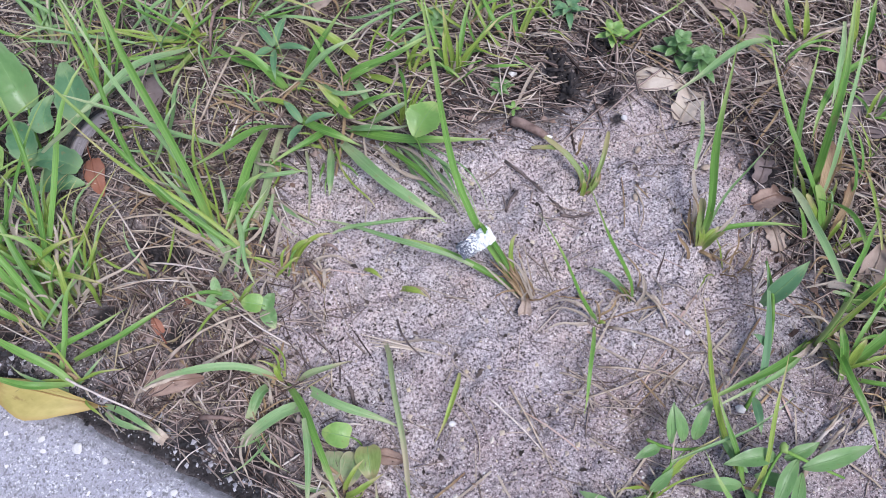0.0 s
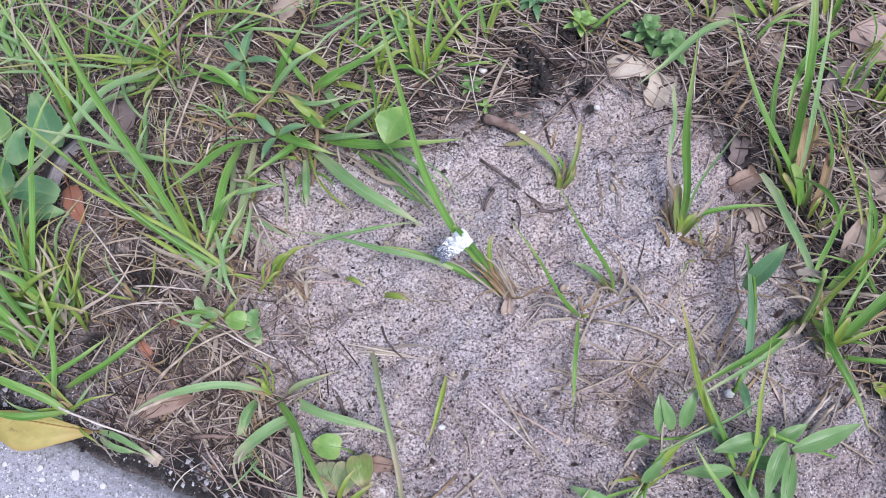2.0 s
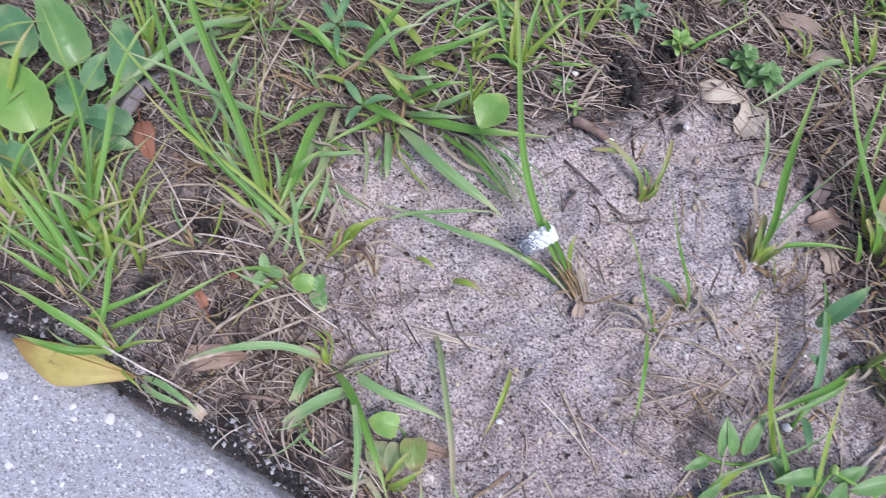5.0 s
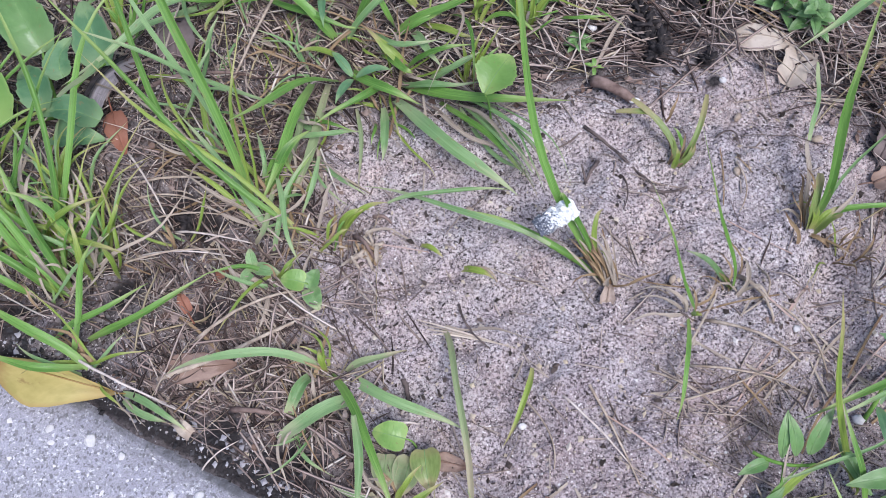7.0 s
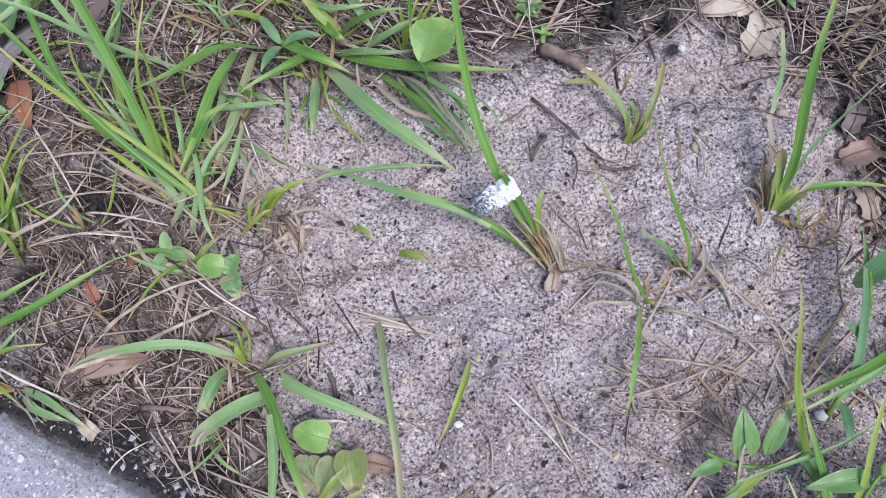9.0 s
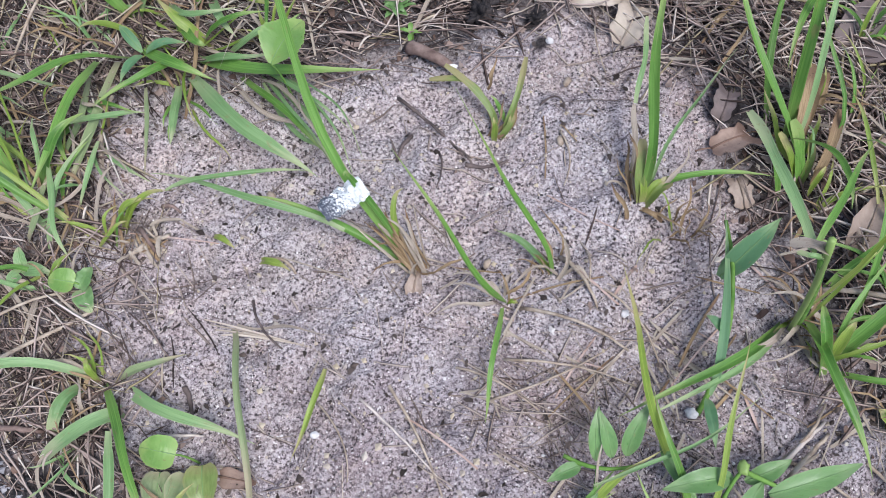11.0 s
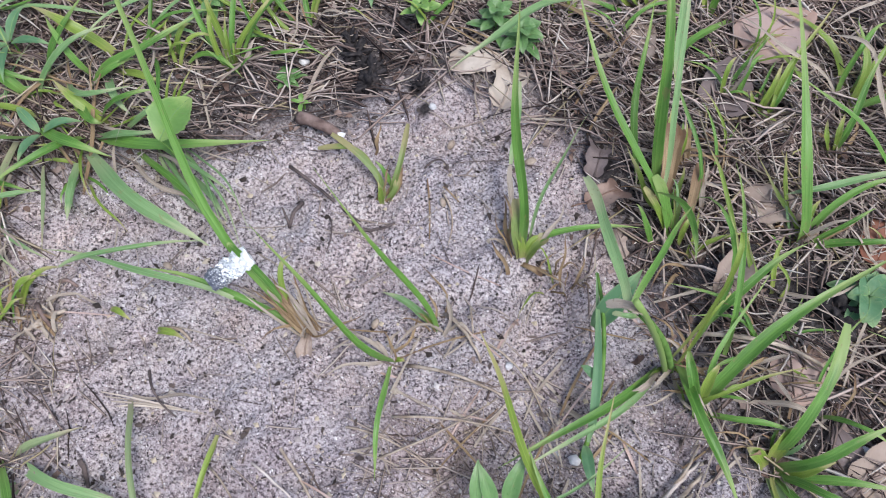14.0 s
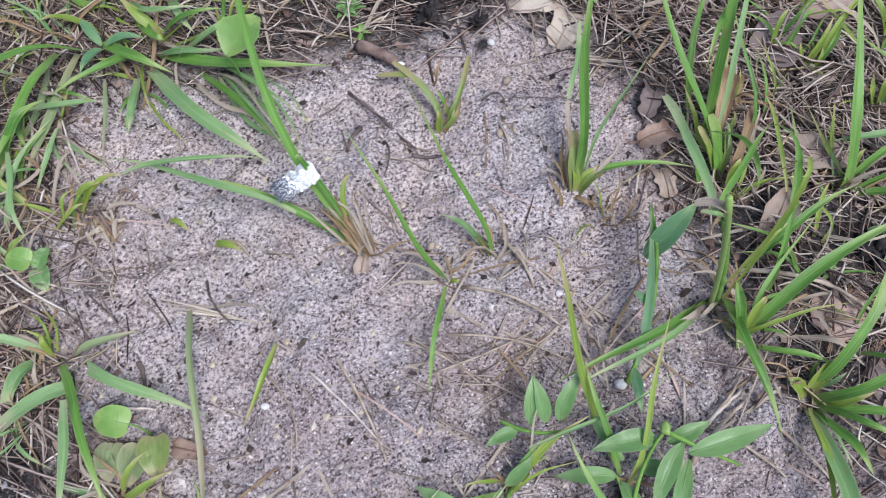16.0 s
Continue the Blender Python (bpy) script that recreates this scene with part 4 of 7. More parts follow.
tuft("upright green tuft with brown frayed sheaths at its foot", [
    (0.222, 0.253, 0.000, 0.220, 0.289, 0.070, 0.221, 0.358, 0.152, 0.0075, "g"),
    (0.218, 0.255, 0.002, 0.216, 0.285, 0.022, 0.219, 0.313, 0.024, 0.0046, "D"),
    (0.2185, 0.311, 0.024, 0.224, 0.338, 0.032, 0.230, 0.375, 0.032, 0.0042, "P"),
    (0.227, 0.254, 0.000, 0.241, 0.285, 0.052, 0.260, 0.303, 0.108, 0.0026, "p"),
    (0.226, 0.251, 0.000, 0.252, 0.263, 0.020, 0.309, 0.262, 0.018, 0.0060, "g"),
    (0.224, 0.249, 0.000, 0.229, 0.257, 0.015, 0.240, 0.262, 0.012, 0.0050, "y"),
    (0.218, 0.253, 0.000, 0.213, 0.271, 0.020, 0.213, 0.289, 0.020, 0.0030, "b"),
    (0.223, 0.249, 0.000, 0.221, 0.259, 0.020, 0.217, 0.271, 0.020, 0.0060, "y"),
    (0.224, 0.248, 0.000, 0.231, 0.254, 0.010, 0.240, 0.261, 0.017, 0.0100, "O"),
] + [
    (0.222, 0.249, 0.000, 0.219, 0.262, 0.025, 0.219, 0.280, 0.040, 0.0075, "O"),
    (0.219, 0.251, 0.000, 0.214, 0.268, 0.030, 0.211, 0.290, 0.035, 0.0022, "b"),
    (0.220, 0.250, 0.000, 0.216, 0.266, 0.026, 0.217, 0.284, 0.036, 0.0020, "d"),
    (0.218, 0.250, 0.000, 0.209, 0.260, 0.018, 0.206, 0.276, 0.020, 0.0020, "b"),
    (0.221, 0.247, 0.000, 0.228, 0.241, 0.006, 0.236, 0.237, 0.003, 0.0045, "B"),
    (0.213, 0.237, 0.000, 0.208, 0.247, 0.012, 0.202, 0.263, 0.012, 0.0035, "b"),
    (0.227, 0.247, 0.000, 0.240, 0.234, 0.012, 0.252, 0.229, 0.004, 0.0030, "b"),
    (0.250, 0.229, 0.000, 0.249, 0.243, 0.020, 0.253, 0.260, 0.020, 0.0025, "b"),
], fine=0)
tuft("tall bright green grass tuft in dead straw", [
    (0.337, 0.272, 0.000, 0.292, 0.308, 0.065, 0.262, 0.410, 0.110, 0.0070, "g"),
    (0.322, 0.292, 0.000, 0.315, 0.335, 0.085, 0.316, 0.415, 0.150, 0.0095, "g"),
    (0.312, 0.302, 0.000, 0.310, 0.350, 0.040, 0.327, 0.420, 0.060, 0.0060, "g"),
    (0.331, 0.263, 0.000, 0.324, 0.274, 0.022, 0.312, 0.290, 0.044, 0.0085, "G"),
    (0.329, 0.262, 0.000, 0.320, 0.272, 0.020, 0.306, 0.285, 0.036, 0.0060, "Y"),
    (0.314, 0.280, 0.040, 0.316, 0.242, 0.090, 0.310, 0.208, 0.105, 0.0056, "g"),
    (0.320, 0.284, 0.030, 0.324, 0.330, 0.090, 0.329, 0.405, 0.140, 0.0046, "p"),
    (0.322, 0.278, 0.010, 0.308, 0.288, 0.030, 0.296, 0.312, 0.046, 0.0050, "y"),
    (0.330, 0.262, 0.000, 0.331, 0.272, 0.016, 0.330, 0.284, 0.026, 0.0055, "O"),
    (0.323, 0.288, 0.020, 0.327, 0.310, 0.036, 0.332, 0.334, 0.036, 0.0105, "B"),
    (0.327, 0.290, 0.016, 0.333, 0.310, 0.030, 0.339, 0.330, 0.030, 0.0080, "B"),
    (0.336, 0.262, 0.010, 0.338, 0.276, 0.032, 0.343, 0.297, 0.044, 0.0075, "B"),
    (0.329, 0.301, 0.000, 0.329, 0.322, 0.030, 0.335, 0.348, 0.040, 0.0060, "y"),
    (0.338, 0.305, 0.000, 0.334, 0.313, 0.030, 0.335, 0.331, 0.030, 0.0050, "b"),
    (0.350, 0.273, 0.000, 0.351, 0.290, 0.020, 0.354, 0.310, 0.025, 0.0050, "b"),
    (0.336, 0.256, 0.000, 0.334, 0.261, 0.020, 0.341, 0.269, 0.020, 0.0050, "y"),
] + [
    (0.318, 0.253, 0.000, 0.310, 0.267, 0.020, 0.301, 0.276, 0.030, 0.0050, "g"),
    (0.343, 0.312, 0.000, 0.338, 0.320, 0.020, 0.335, 0.331, 0.035, 0.0070, "B"),
    (0.347, 0.314, 0.000, 0.345, 0.321, 0.020, 0.344, 0.331, 0.030, 0.0050, "B"),
    (0.352, 0.274, 0.000, 0.352, 0.288, 0.020, 0.354, 0.306, 0.030, 0.0040, "d"),
    (0.348, 0.273, 0.000, 0.343, 0.282, 0.020, 0.341, 0.291, 0.030, 0.0030, "B"),
])
arching_tuft = tuft("arching grass tuft with a pale frayed blade", [
    (0.319, 0.170, 0.010, 0.324, 0.125, 0.035, 0.340, 0.074, 0.020, 0.0090, "g"),
    (0.312, 0.172, 0.000, 0.260, 0.139, 0.030, 0.196, 0.108, 0.025, 0.0070, "g"),
    (0.310, 0.168, 0.000, 0.269, 0.137, 0.020, 0.206, 0.105, 0.030, 0.0050, "p"),
    (0.250, 0.159, 0.191, 0.2505, 0.198, 0.174, 0.246, 0.242, 0.150, 0.0060, "P"),
    (0.250, 0.158, 0.192, 0.270, 0.188, 0.184, 0.295, 0.218, 0.165, 0.0036, "g"),
] + [
    (0.255, 0.157, 0.194, 0.248, 0.159, 0.198, 0.240, 0.161, 0.193, 0.0046, "D"),
    (0.253, 0.156, 0.193, 0.248, 0.155, 0.197, 0.242, 0.157, 0.194, 0.0028, "P"),
    (0.315, 0.172, 0.002, 0.289, 0.154, 0.020, 0.280, 0.150, 0.004, 0.0040, "d"),
    (0.317, 0.169, 0.002, 0.319, 0.147, 0.010, 0.332, 0.138, 0.004, 0.0030, "d"),
])
tuft("broad-bladed bright green grass tuft", [
    (0.331, 0.143, 0.000, 0.360, 0.172, 0.045, 0.456, 0.224, 0.060, 0.0100, "g"),
    (0.333, 0.187, 0.000, 0.362, 0.214, 0.030, 0.402, 0.235, 0.050, 0.0070, "g"),
    (0.348, 0.166, 0.000, 0.358, 0.221, 0.050, 0.365, 0.294, 0.050, 0.0045, "g"),
    (0.333, 0.139, 0.000, 0.357, 0.129, 0.020, 0.390, 0.120, 0.012, 0.0050, "g"),
    (0.328, 0.138, 0.000, 0.331, 0.154, 0.030, 0.337, 0.163, 0.035, 0.0070, "y"),
    (0.328, 0.135, 0.000, 0.320, 0.158, 0.030, 0.321, 0.176, 0.030, 0.0080, "g"),
    (0.343, 0.151, 0.000, 0.383, 0.136, 0.010, 0.411, 0.121, 0.003, 0.0040, "d"),
    (0.364, 0.239, 0.030, 0.357, 0.278, 0.045, 0.351, 0.308, 0.045, 0.0035, "y"),
])
tuft("low spreading yellow-green grass tuft", [
    (0.371, 0.108, 0.000, 0.387, 0.130, 0.040, 0.411, 0.180, 0.055, 0.0085, "G"),
    (0.373, 0.102, 0.000, 0.393, 0.106, 0.040, 0.435, 0.122, 0.050, 0.0080, "g"),
    (0.372, 0.101, 0.000, 0.396, 0.091, 0.025, 0.436, 0.083, 0.030, 0.0065, "g"),
    (0.373, 0.099, 0.000, 0.377, 0.073, 0.030, 0.388, 0.051, 0.030, 0.0070, "g"),
    (0.369, 0.101, 0.000, 0.359, 0.109, 0.012, 0.353, 0.114, 0.012, 0.0110, "y"),
    (0.371, 0.104, 0.000, 0.376, 0.118, 0.020, 0.385, 0.122, 0.020, 0.0110, "y"),
    (0.370, 0.097, 0.002, 0.366, 0.046, 0.035, 0.379, -0.024, 0.018, 0.0120, "P"),
    (0.369, 0.096, 0.004, 0.361, 0.055, 0.030, 0.372, 0.000, 0.016, 0.0050, "y"),
    (0.374, 0.100, 0.000, 0.385, 0.097, 0.020, 0.399, 0.102, 0.030, 0.0060, "y"),
] + [
    (0.373, 0.097, 0.000, 0.386, 0.086, 0.030, 0.409, 0.072, 0.030, 0.0060, "g"),
])
tuft("tall grass tuft with one wide upright blade", [
    (0.416, 0.251, 0.000, 0.413, 0.289, 0.050, 0.413, 0.417, 0.090, 0.0090, "g"),
    (0.419, 0.251, 0.000, 0.441, 0.273, 0.030, 0.484, 0.281, 0.040, 0.0060, "g"),
    (0.421, 0.249, 0.000, 0.442, 0.257, 0.020, 0.464, 0.266, 0.025, 0.0040, "g"),
    (0.418, 0.247, 0.000, 0.449, 0.246, 0.015, 0.483, 0.240, 0.020, 0.0070, "g"),
    (0.473, 0.285, 0.040, 0.427, 0.278, 0.040, 0.402, 0.277, 0.030, 0.0060, "p"),
    (0.411, 0.252, 0.000, 0.409, 0.287, 0.020, 0.409, 0.310, 0.030, 0.0040, "y"),
    (0.415, 0.249, 0.000, 0.420, 0.264, 0.020, 0.430, 0.276, 0.020, 0.0050, "y"),
    (0.413, 0.252, 0.000, 0.393, 0.270, 0.012, 0.387, 0.290, 0.006, 0.0035, "d"),
])
tuft("short yellow-green grass tuft among straw", [
    (0.409, 0.357, 0.000, 0.412, 0.364, 0.020, 0.421, 0.381, 0.030, 0.0060, "y"),
    (0.411, 0.354, 0.000, 0.423, 0.368, 0.020, 0.440, 0.401, 0.020, 0.0060, "g"),
    (0.412, 0.353, 0.000, 0.427, 0.376, 0.030, 0.466, 0.425, 0.040, 0.0050, "y"),
    (0.408, 0.355, 0.000, 0.402, 0.361, 0.010, 0.400, 0.368, 0.015, 0.0040, "y"),
    (0.410, 0.353, 0.000, 0.416, 0.343, 0.010, 0.431, 0.339, 0.004, 0.0040, "d"),
])
tuft("slim green grass tuft among straw", [
    (0.456, 0.320, 0.000, 0.464, 0.340, 0.030, 0.488, 0.381, 0.050, 0.0060, "g"),
    (0.458, 0.320, 0.000, 0.455, 0.328, 0.020, 0.461, 0.342, 0.020, 0.0050, "y"),
    (0.495, 0.331, 0.010, 0.478, 0.370, 0.040, 0.453, 0.403, 0.030, 0.0040, "d"),
    (0.456, 0.318, 0.000, 0.445, 0.324, 0.020, 0.448, 0.338, 0.020, 0.0050, "y"),
    (0.490, 0.290, 0.000, 0.484, 0.307, 0.030, 0.499, 0.338, 0.030, 0.0060, "g"),
])
tuft("large leaning green grass tuft over dead straw", [
    (-0.195, 0.255, 0.000, -0.228, 0.329, 0.095, -0.272, 0.458, 0.215, 0.0085, "g"),
    (-0.246, 0.290, 0.000, -0.268, 0.338, 0.085, -0.326, 0.466, 0.190, 0.0052, "g"),
    (-0.212, 0.285, 0.000, -0.246, 0.342, 0.085, -0.302, 0.418, 0.160, 0.0045, "p"),
    (-0.178, 0.232, 0.000, -0.211, 0.272, 0.020, -0.263, 0.328, 0.020, 0.0060, "p"),
    (-0.233, 0.295, 0.000, -0.240, 0.322, 0.020, -0.244, 0.344, 0.030, 0.0060, "y"),
    (-0.191, 0.238, 0.000, -0.219, 0.264, 0.020, -0.250, 0.279, 0.020, 0.0050, "y"),
    (-0.188, 0.236, 0.000, -0.213, 0.257, 0.020, -0.265, 0.283, 0.020, 0.0040, "d"),
    (-0.190, 0.236, 0.000, -0.208, 0.244, 0.015, -0.239, 0.253, 0.010, 0.0030, "d"),
])
tuft("long green blade lying over smaller shoots", [
    (-0.140, 0.226, 0.000, -0.238, 0.288, 0.062, -0.320, 0.357, 0.150, 0.0055, "g"),
    (-0.142, 0.224, 0.000, -0.232, 0.282, 0.058, -0.290, 0.318, 0.120, 0.0042, "y"),
    (-0.130, 0.231, 0.000, -0.113, 0.248, 0.020, -0.090, 0.252, 0.030, 0.0060, "y"),
    (-0.090, 0.252, 0.030, -0.049, 0.262, 0.035, 0.004, 0.272, 0.012, 0.0040, "p"),
    (-0.127, 0.236, 0.000, -0.122, 0.245, 0.020, -0.102, 0.250, 0.020, 0.0060, "y"),
    (-0.190, 0.261, 0.000, -0.171, 0.285, 0.030, -0.153, 0.309, 0.030, 0.0090, "g"),
    (-0.169, 0.308, 0.020, -0.139, 0.311, 0.025, -0.117, 0.316, 0.015, 0.0050, "p"),
    (-0.178, 0.219, 0.000, -0.170, 0.251, 0.020, -0.150, 0.301, 0.020, 0.0050, "p"),
] + [
    (-0.173, 0.248, 0.000, -0.163, 0.272, 0.020, -0.152, 0.293, 0.020, 0.0040, "g"),
])
tuft("pale broad grass blades crossing the straw", [
    (-0.236, 0.455, 0.002, -0.303, 0.372, 0.040, -0.300, 0.287, 0.115, 0.0078, "P"),
    (-0.187, 0.340, 0.020, -0.245, 0.330, 0.090, -0.302, 0.340, 0.116, 0.0055, "p"),
    (-0.257, 0.347, 0.000, -0.236, 0.371, 0.040, -0.229, 0.396, 0.050, 0.0060, "p"),
    (-0.266, 0.330, 0.000, -0.245, 0.349, 0.030, -0.233, 0.383, 0.040, 0.0050, "p"),
])
tuft("flat grass clump with broad radiating blades", [
    (-0.094, 0.373, 0.000, -0.039, 0.346, 0.025, 0.046, 0.349, 0.012, 0.0090, "g"),
    (-0.093, 0.352, 0.010, -0.042, 0.300, 0.030, 0.006, 0.268, 0.012, 0.0095, "p"),
    (-0.140, 0.371, 0.002, -0.164, 0.334, 0.050, -0.205, 0.290, 0.075, 0.0080, "g"),
    (-0.134, 0.415, 0.000, -0.114, 0.433, 0.030, -0.091, 0.470, 0.040, 0.0075, "g"),
    (-0.143, 0.403, 0.000, -0.164, 0.415, 0.030, -0.202, 0.439, 0.030, 0.0075, "g"),
    (-0.076, 0.433, 0.000, -0.101, 0.444, 0.030, -0.139, 0.466, 0.030, 0.0080, "y"),
    (-0.105, 0.415, 0.000, -0.059, 0.420, 0.030, -0.006, 0.450, 0.030, 0.0065, "g"),
    (-0.084, 0.377, 0.000, -0.097, 0.386, 0.020, -0.119, 0.406, 0.020, 0.0070, "y"),
] + [
    (-0.137, 0.383, 0.000, -0.106, 0.355, 0.020, -0.071, 0.343, 0.010, 0.0070, "g"),
], wide=1.35)
tuft("drooping grey-green blades over pale sand", [
    (-0.103, 0.346, 0.008, -0.098, 0.316, 0.015, -0.099, 0.294, 0.010, 0.0060, "p"),
    (-0.086, 0.421, 0.000, -0.072, 0.392, 0.020, -0.056, 0.372, 0.020, 0.0060, "p"),
    (-0.074, 0.371, 0.000, -0.046, 0.374, 0.020, -0.026, 0.386, 0.020, 0.0060, "p"),
    (-0.102, 0.409, 0.000, -0.078, 0.412, 0.020, -0.058, 0.421, 0.020, 0.0050, "g"),
    (-0.063, 0.359, 0.000, -0.019, 0.314, 0.020, 0.010, 0.286, 0.010, 0.0045, "g"),
    (-0.068, 0.354, 0.000, -0.029, 0.316, 0.015, -0.005, 0.302, 0.010, 0.0030, "d"),
    (-0.031, 0.348, 0.005, 0.000, 0.310, 0.015, 0.018, 0.285, 0.012, 0.0040, "p"),
    (-0.041, 0.348, 0.005, -0.010, 0.302, 0.010, 0.010, 0.291, 0.010, 0.0030, "p"),
], wide=1.35)
tuft("upright yellow-green grass tuft in straw", [
    (0.009, 0.421, 0.000, 0.007, 0.438, 0.030, 0.000, 0.464, 0.060, 0.0060, "y"),
    (0.012, 0.419, 0.000, 0.017, 0.443, 0.030, 0.030, 0.483, 0.050, 0.0060, "g"),
    (0.013, 0.421, 0.000, 0.030, 0.437, 0.030, 0.056, 0.460, 0.040, 0.0050, "y"),
    (0.007, 0.421, 0.000, 0.002, 0.432, 0.030, 0.005, 0.455, 0.040, 0.0050, "y"),
    (0.016, 0.421, 0.000, 0.046, 0.455, 0.030, 0.103, 0.476, 0.030, 0.0050, "g"),
    (0.010, 0.419, 0.000, 0.015, 0.426, 0.030, 0.012, 0.449, 0.030, 0.0040, "y"),
    (0.008, 0.422, 0.000, -0.006, 0.444, 0.030, -0.018, 0.477, 0.050, 0.0050, "g"),
    (0.009, 0.421, 0.000, 0.025, 0.423, 0.015, 0.035, 0.435, 0.020, 0.0040, "d"),
])
tuft("small bright yellow-green grass tuft", [
    (-0.036, 0.371, 0.000, -0.033, 0.386, 0.020, -0.023, 0.403, 0.030, 0.0040, "y"),
    (-0.034, 0.371, 0.000, -0.023, 0.386, 0.020, -0.008, 0.408, 0.030, 0.0040, "y"),
    (-0.038, 0.371, 0.000, -0.038, 0.380, 0.020, -0.040, 0.391, 0.030, 0.0040, "y"),
    (-0.032, 0.372, 0.000, -0.021, 0.380, 0.020, -0.011, 0.391, 0.020, 0.0040, "g"),
    (-0.033, 0.372, 0.000, -0.027, 0.386, 0.020, -0.021, 0.397, 0.020, 0.0035, "y"),
    (-0.035, 0.371, 0.000, -0.044, 0.386, 0.020, -0.052, 0.406, 0.015, 0.0030, "d"),
])
tuft("yellow-green runner grass with flat side stems", [
    (-0.233, 0.464, 0.000, -0.237, 0.468, 0.015, -0.247, 0.495, 0.030, 0.0042, "y"),
    (-0.236, 0.464, 0.000, -0.276, 0.452, 0.020, -0.343, 0.462, 0.030, 0.0045, "y"),
    (-0.235, 0.462, 0.000, -0.292, 0.453, 0.020, -0.415, 0.450, 0.030, 0.0042, "y"),
    (-0.233, 0.459, 0.000, -0.245, 0.443, 0.015, -0.266, 0.437, 0.020, 0.0050, "y"),
    (-0.232, 0.460, 0.000, -0.214, 0.455, 0.015, -0.208, 0.465, 0.010, 0.0042, "y"),
    (-0.235, 0.463, 0.000, -0.264, 0.470, 0.030, -0.305, 0.487, 0.050, 0.0042, "g"),
    (-0.231, 0.458, 0.000, -0.251, 0.419, 0.020, -0.284, 0.412, 0.020, 0.0042, "y"),
    (-0.237, 0.453, 0.000, -0.268, 0.428, 0.020, -0.311, 0.431, 0.020, 0.0050, "g"),
    (-0.236, 0.463, 0.006, -0.243, 0.474, 0.022, -0.260, 0.501, 0.030, 0.0062, "Y"),
    (-0.237, 0.463, 0.006, -0.223, 0.463, 0.010, -0.208, 0.471, 0.008, 0.0050, "Y"),
    (-0.226, 0.455, 0.006, -0.247, 0.420, 0.016, -0.253, 0.404, 0.008, 0.0050, "o"),
    (-0.224, 0.454, 0.006, -0.166, 0.413, 0.022, -0.122, 0.413, 0.010, 0.0065, "g"),
    (-0.239, 0.441, 0.020, -0.272, 0.386, 0.060, -0.342, 0.330, 0.050, 0.0085, "p"),
])
tuft("dull olive grass blades drooping to the sand", [
    (-0.160, 0.360, 0.012, -0.170, 0.301, 0.030, -0.187, 0.250, 0.020, 0.0105, "g"),
    (-0.148, 0.364, 0.006, -0.155, 0.300, 0.018, -0.169, 0.256, 0.006, 0.0085, "f"),
    (-0.147, 0.294, 0.010, -0.150, 0.267, 0.016, -0.159, 0.248, 0.004, 0.0045, "p"),
    (-0.147, 0.335, 0.004, -0.149, 0.293, 0.008, -0.140, 0.258, 0.003, 0.0042, "D"),
    (-0.174, 0.309, 0.012, -0.161, 0.283, 0.014, -0.149, 0.264, 0.004, 0.0024, "d"),
    (-0.180, 0.282, 0.010, -0.165, 0.238, 0.022, -0.155, 0.208, 0.012, 0.0046, "p"),
    (-0.170, 0.357, 0.004, -0.169, 0.305, 0.012, -0.178, 0.266, 0.004, 0.0060, "f"),
    (-0.179, 0.275, 0.004, -0.182, 0.240, 0.014, -0.192, 0.226, 0.003, 0.0050, "F"),
    (-0.123, 0.340, 0.010, -0.117, 0.310, 0.014, -0.117, 0.268, 0.003, 0.0042, "f"),
], husk=0, fine=0)
tuft("dense green grass tuft beside broad leaves", [
    (-0.330, 0.402, 0.000, -0.332, 0.428, 0.030, -0.357, 0.469, 0.050, 0.0040, "y"),
    (-0.328, 0.402, 0.000, -0.324, 0.428, 0.040, -0.338, 0.473, 0.060, 0.0045, "g"),
    (-0.332, 0.403, 0.000, -0.341, 0.434, 0.030, -0.360, 0.482, 0.040, 0.0040, "y"),
    (-0.325, 0.400, 0.000, -0.306, 0.428, 0.040, -0.320, 0.473, 0.060, 0.0042, "g"),
    (-0.328, 0.402, 0.000, -0.320, 0.416, 0.030, -0.317, 0.445, 0.040, 0.0050, "y"),
    (-0.323, 0.398, 0.000, -0.298, 0.410, 0.030, -0.290, 0.433, 0.050, 0.0042, "g"),
    (-0.324, 0.400, 0.000, -0.326, 0.411, 0.020, -0.335, 0.416, 0.030, 0.0050, "g"),
])
tuft("leafy green grass tuft at the straw heap", [
    (0.334, 0.449, 0.000, 0.316, 0.459, 0.030, 0.306, 0.480, 0.050, 0.0070, "g"),
    (0.337, 0.449, 0.000, 0.330, 0.453, 0.030, 0.325, 0.474, 0.050, 0.0070, "y"),
    (0.339, 0.448, 0.000, 0.347, 0.433, 0.020, 0.364, 0.433, 0.015, 0.0060, "g"),
    (0.331, 0.447, 0.000, 0.305, 0.442, 0.020, 0.288, 0.451, 0.020, 0.0060, "g"),
    (0.332, 0.447, 0.000, 0.305, 0.453, 0.030, 0.298, 0.470, 0.040, 0.0060, "y"),
    (0.337, 0.447, 0.000, 0.323, 0.448, 0.020, 0.316, 0.454, 0.020, 0.0050, "y"),
    (0.385, 0.442, 0.000, 0.385, 0.452, 0.030, 0.389, 0.473, 0.050, 0.0070, "g"),
    (0.382, 0.441, 0.000, 0.376, 0.458, 0.030, 0.373, 0.485, 0.050, 0.0060, "y"),
])
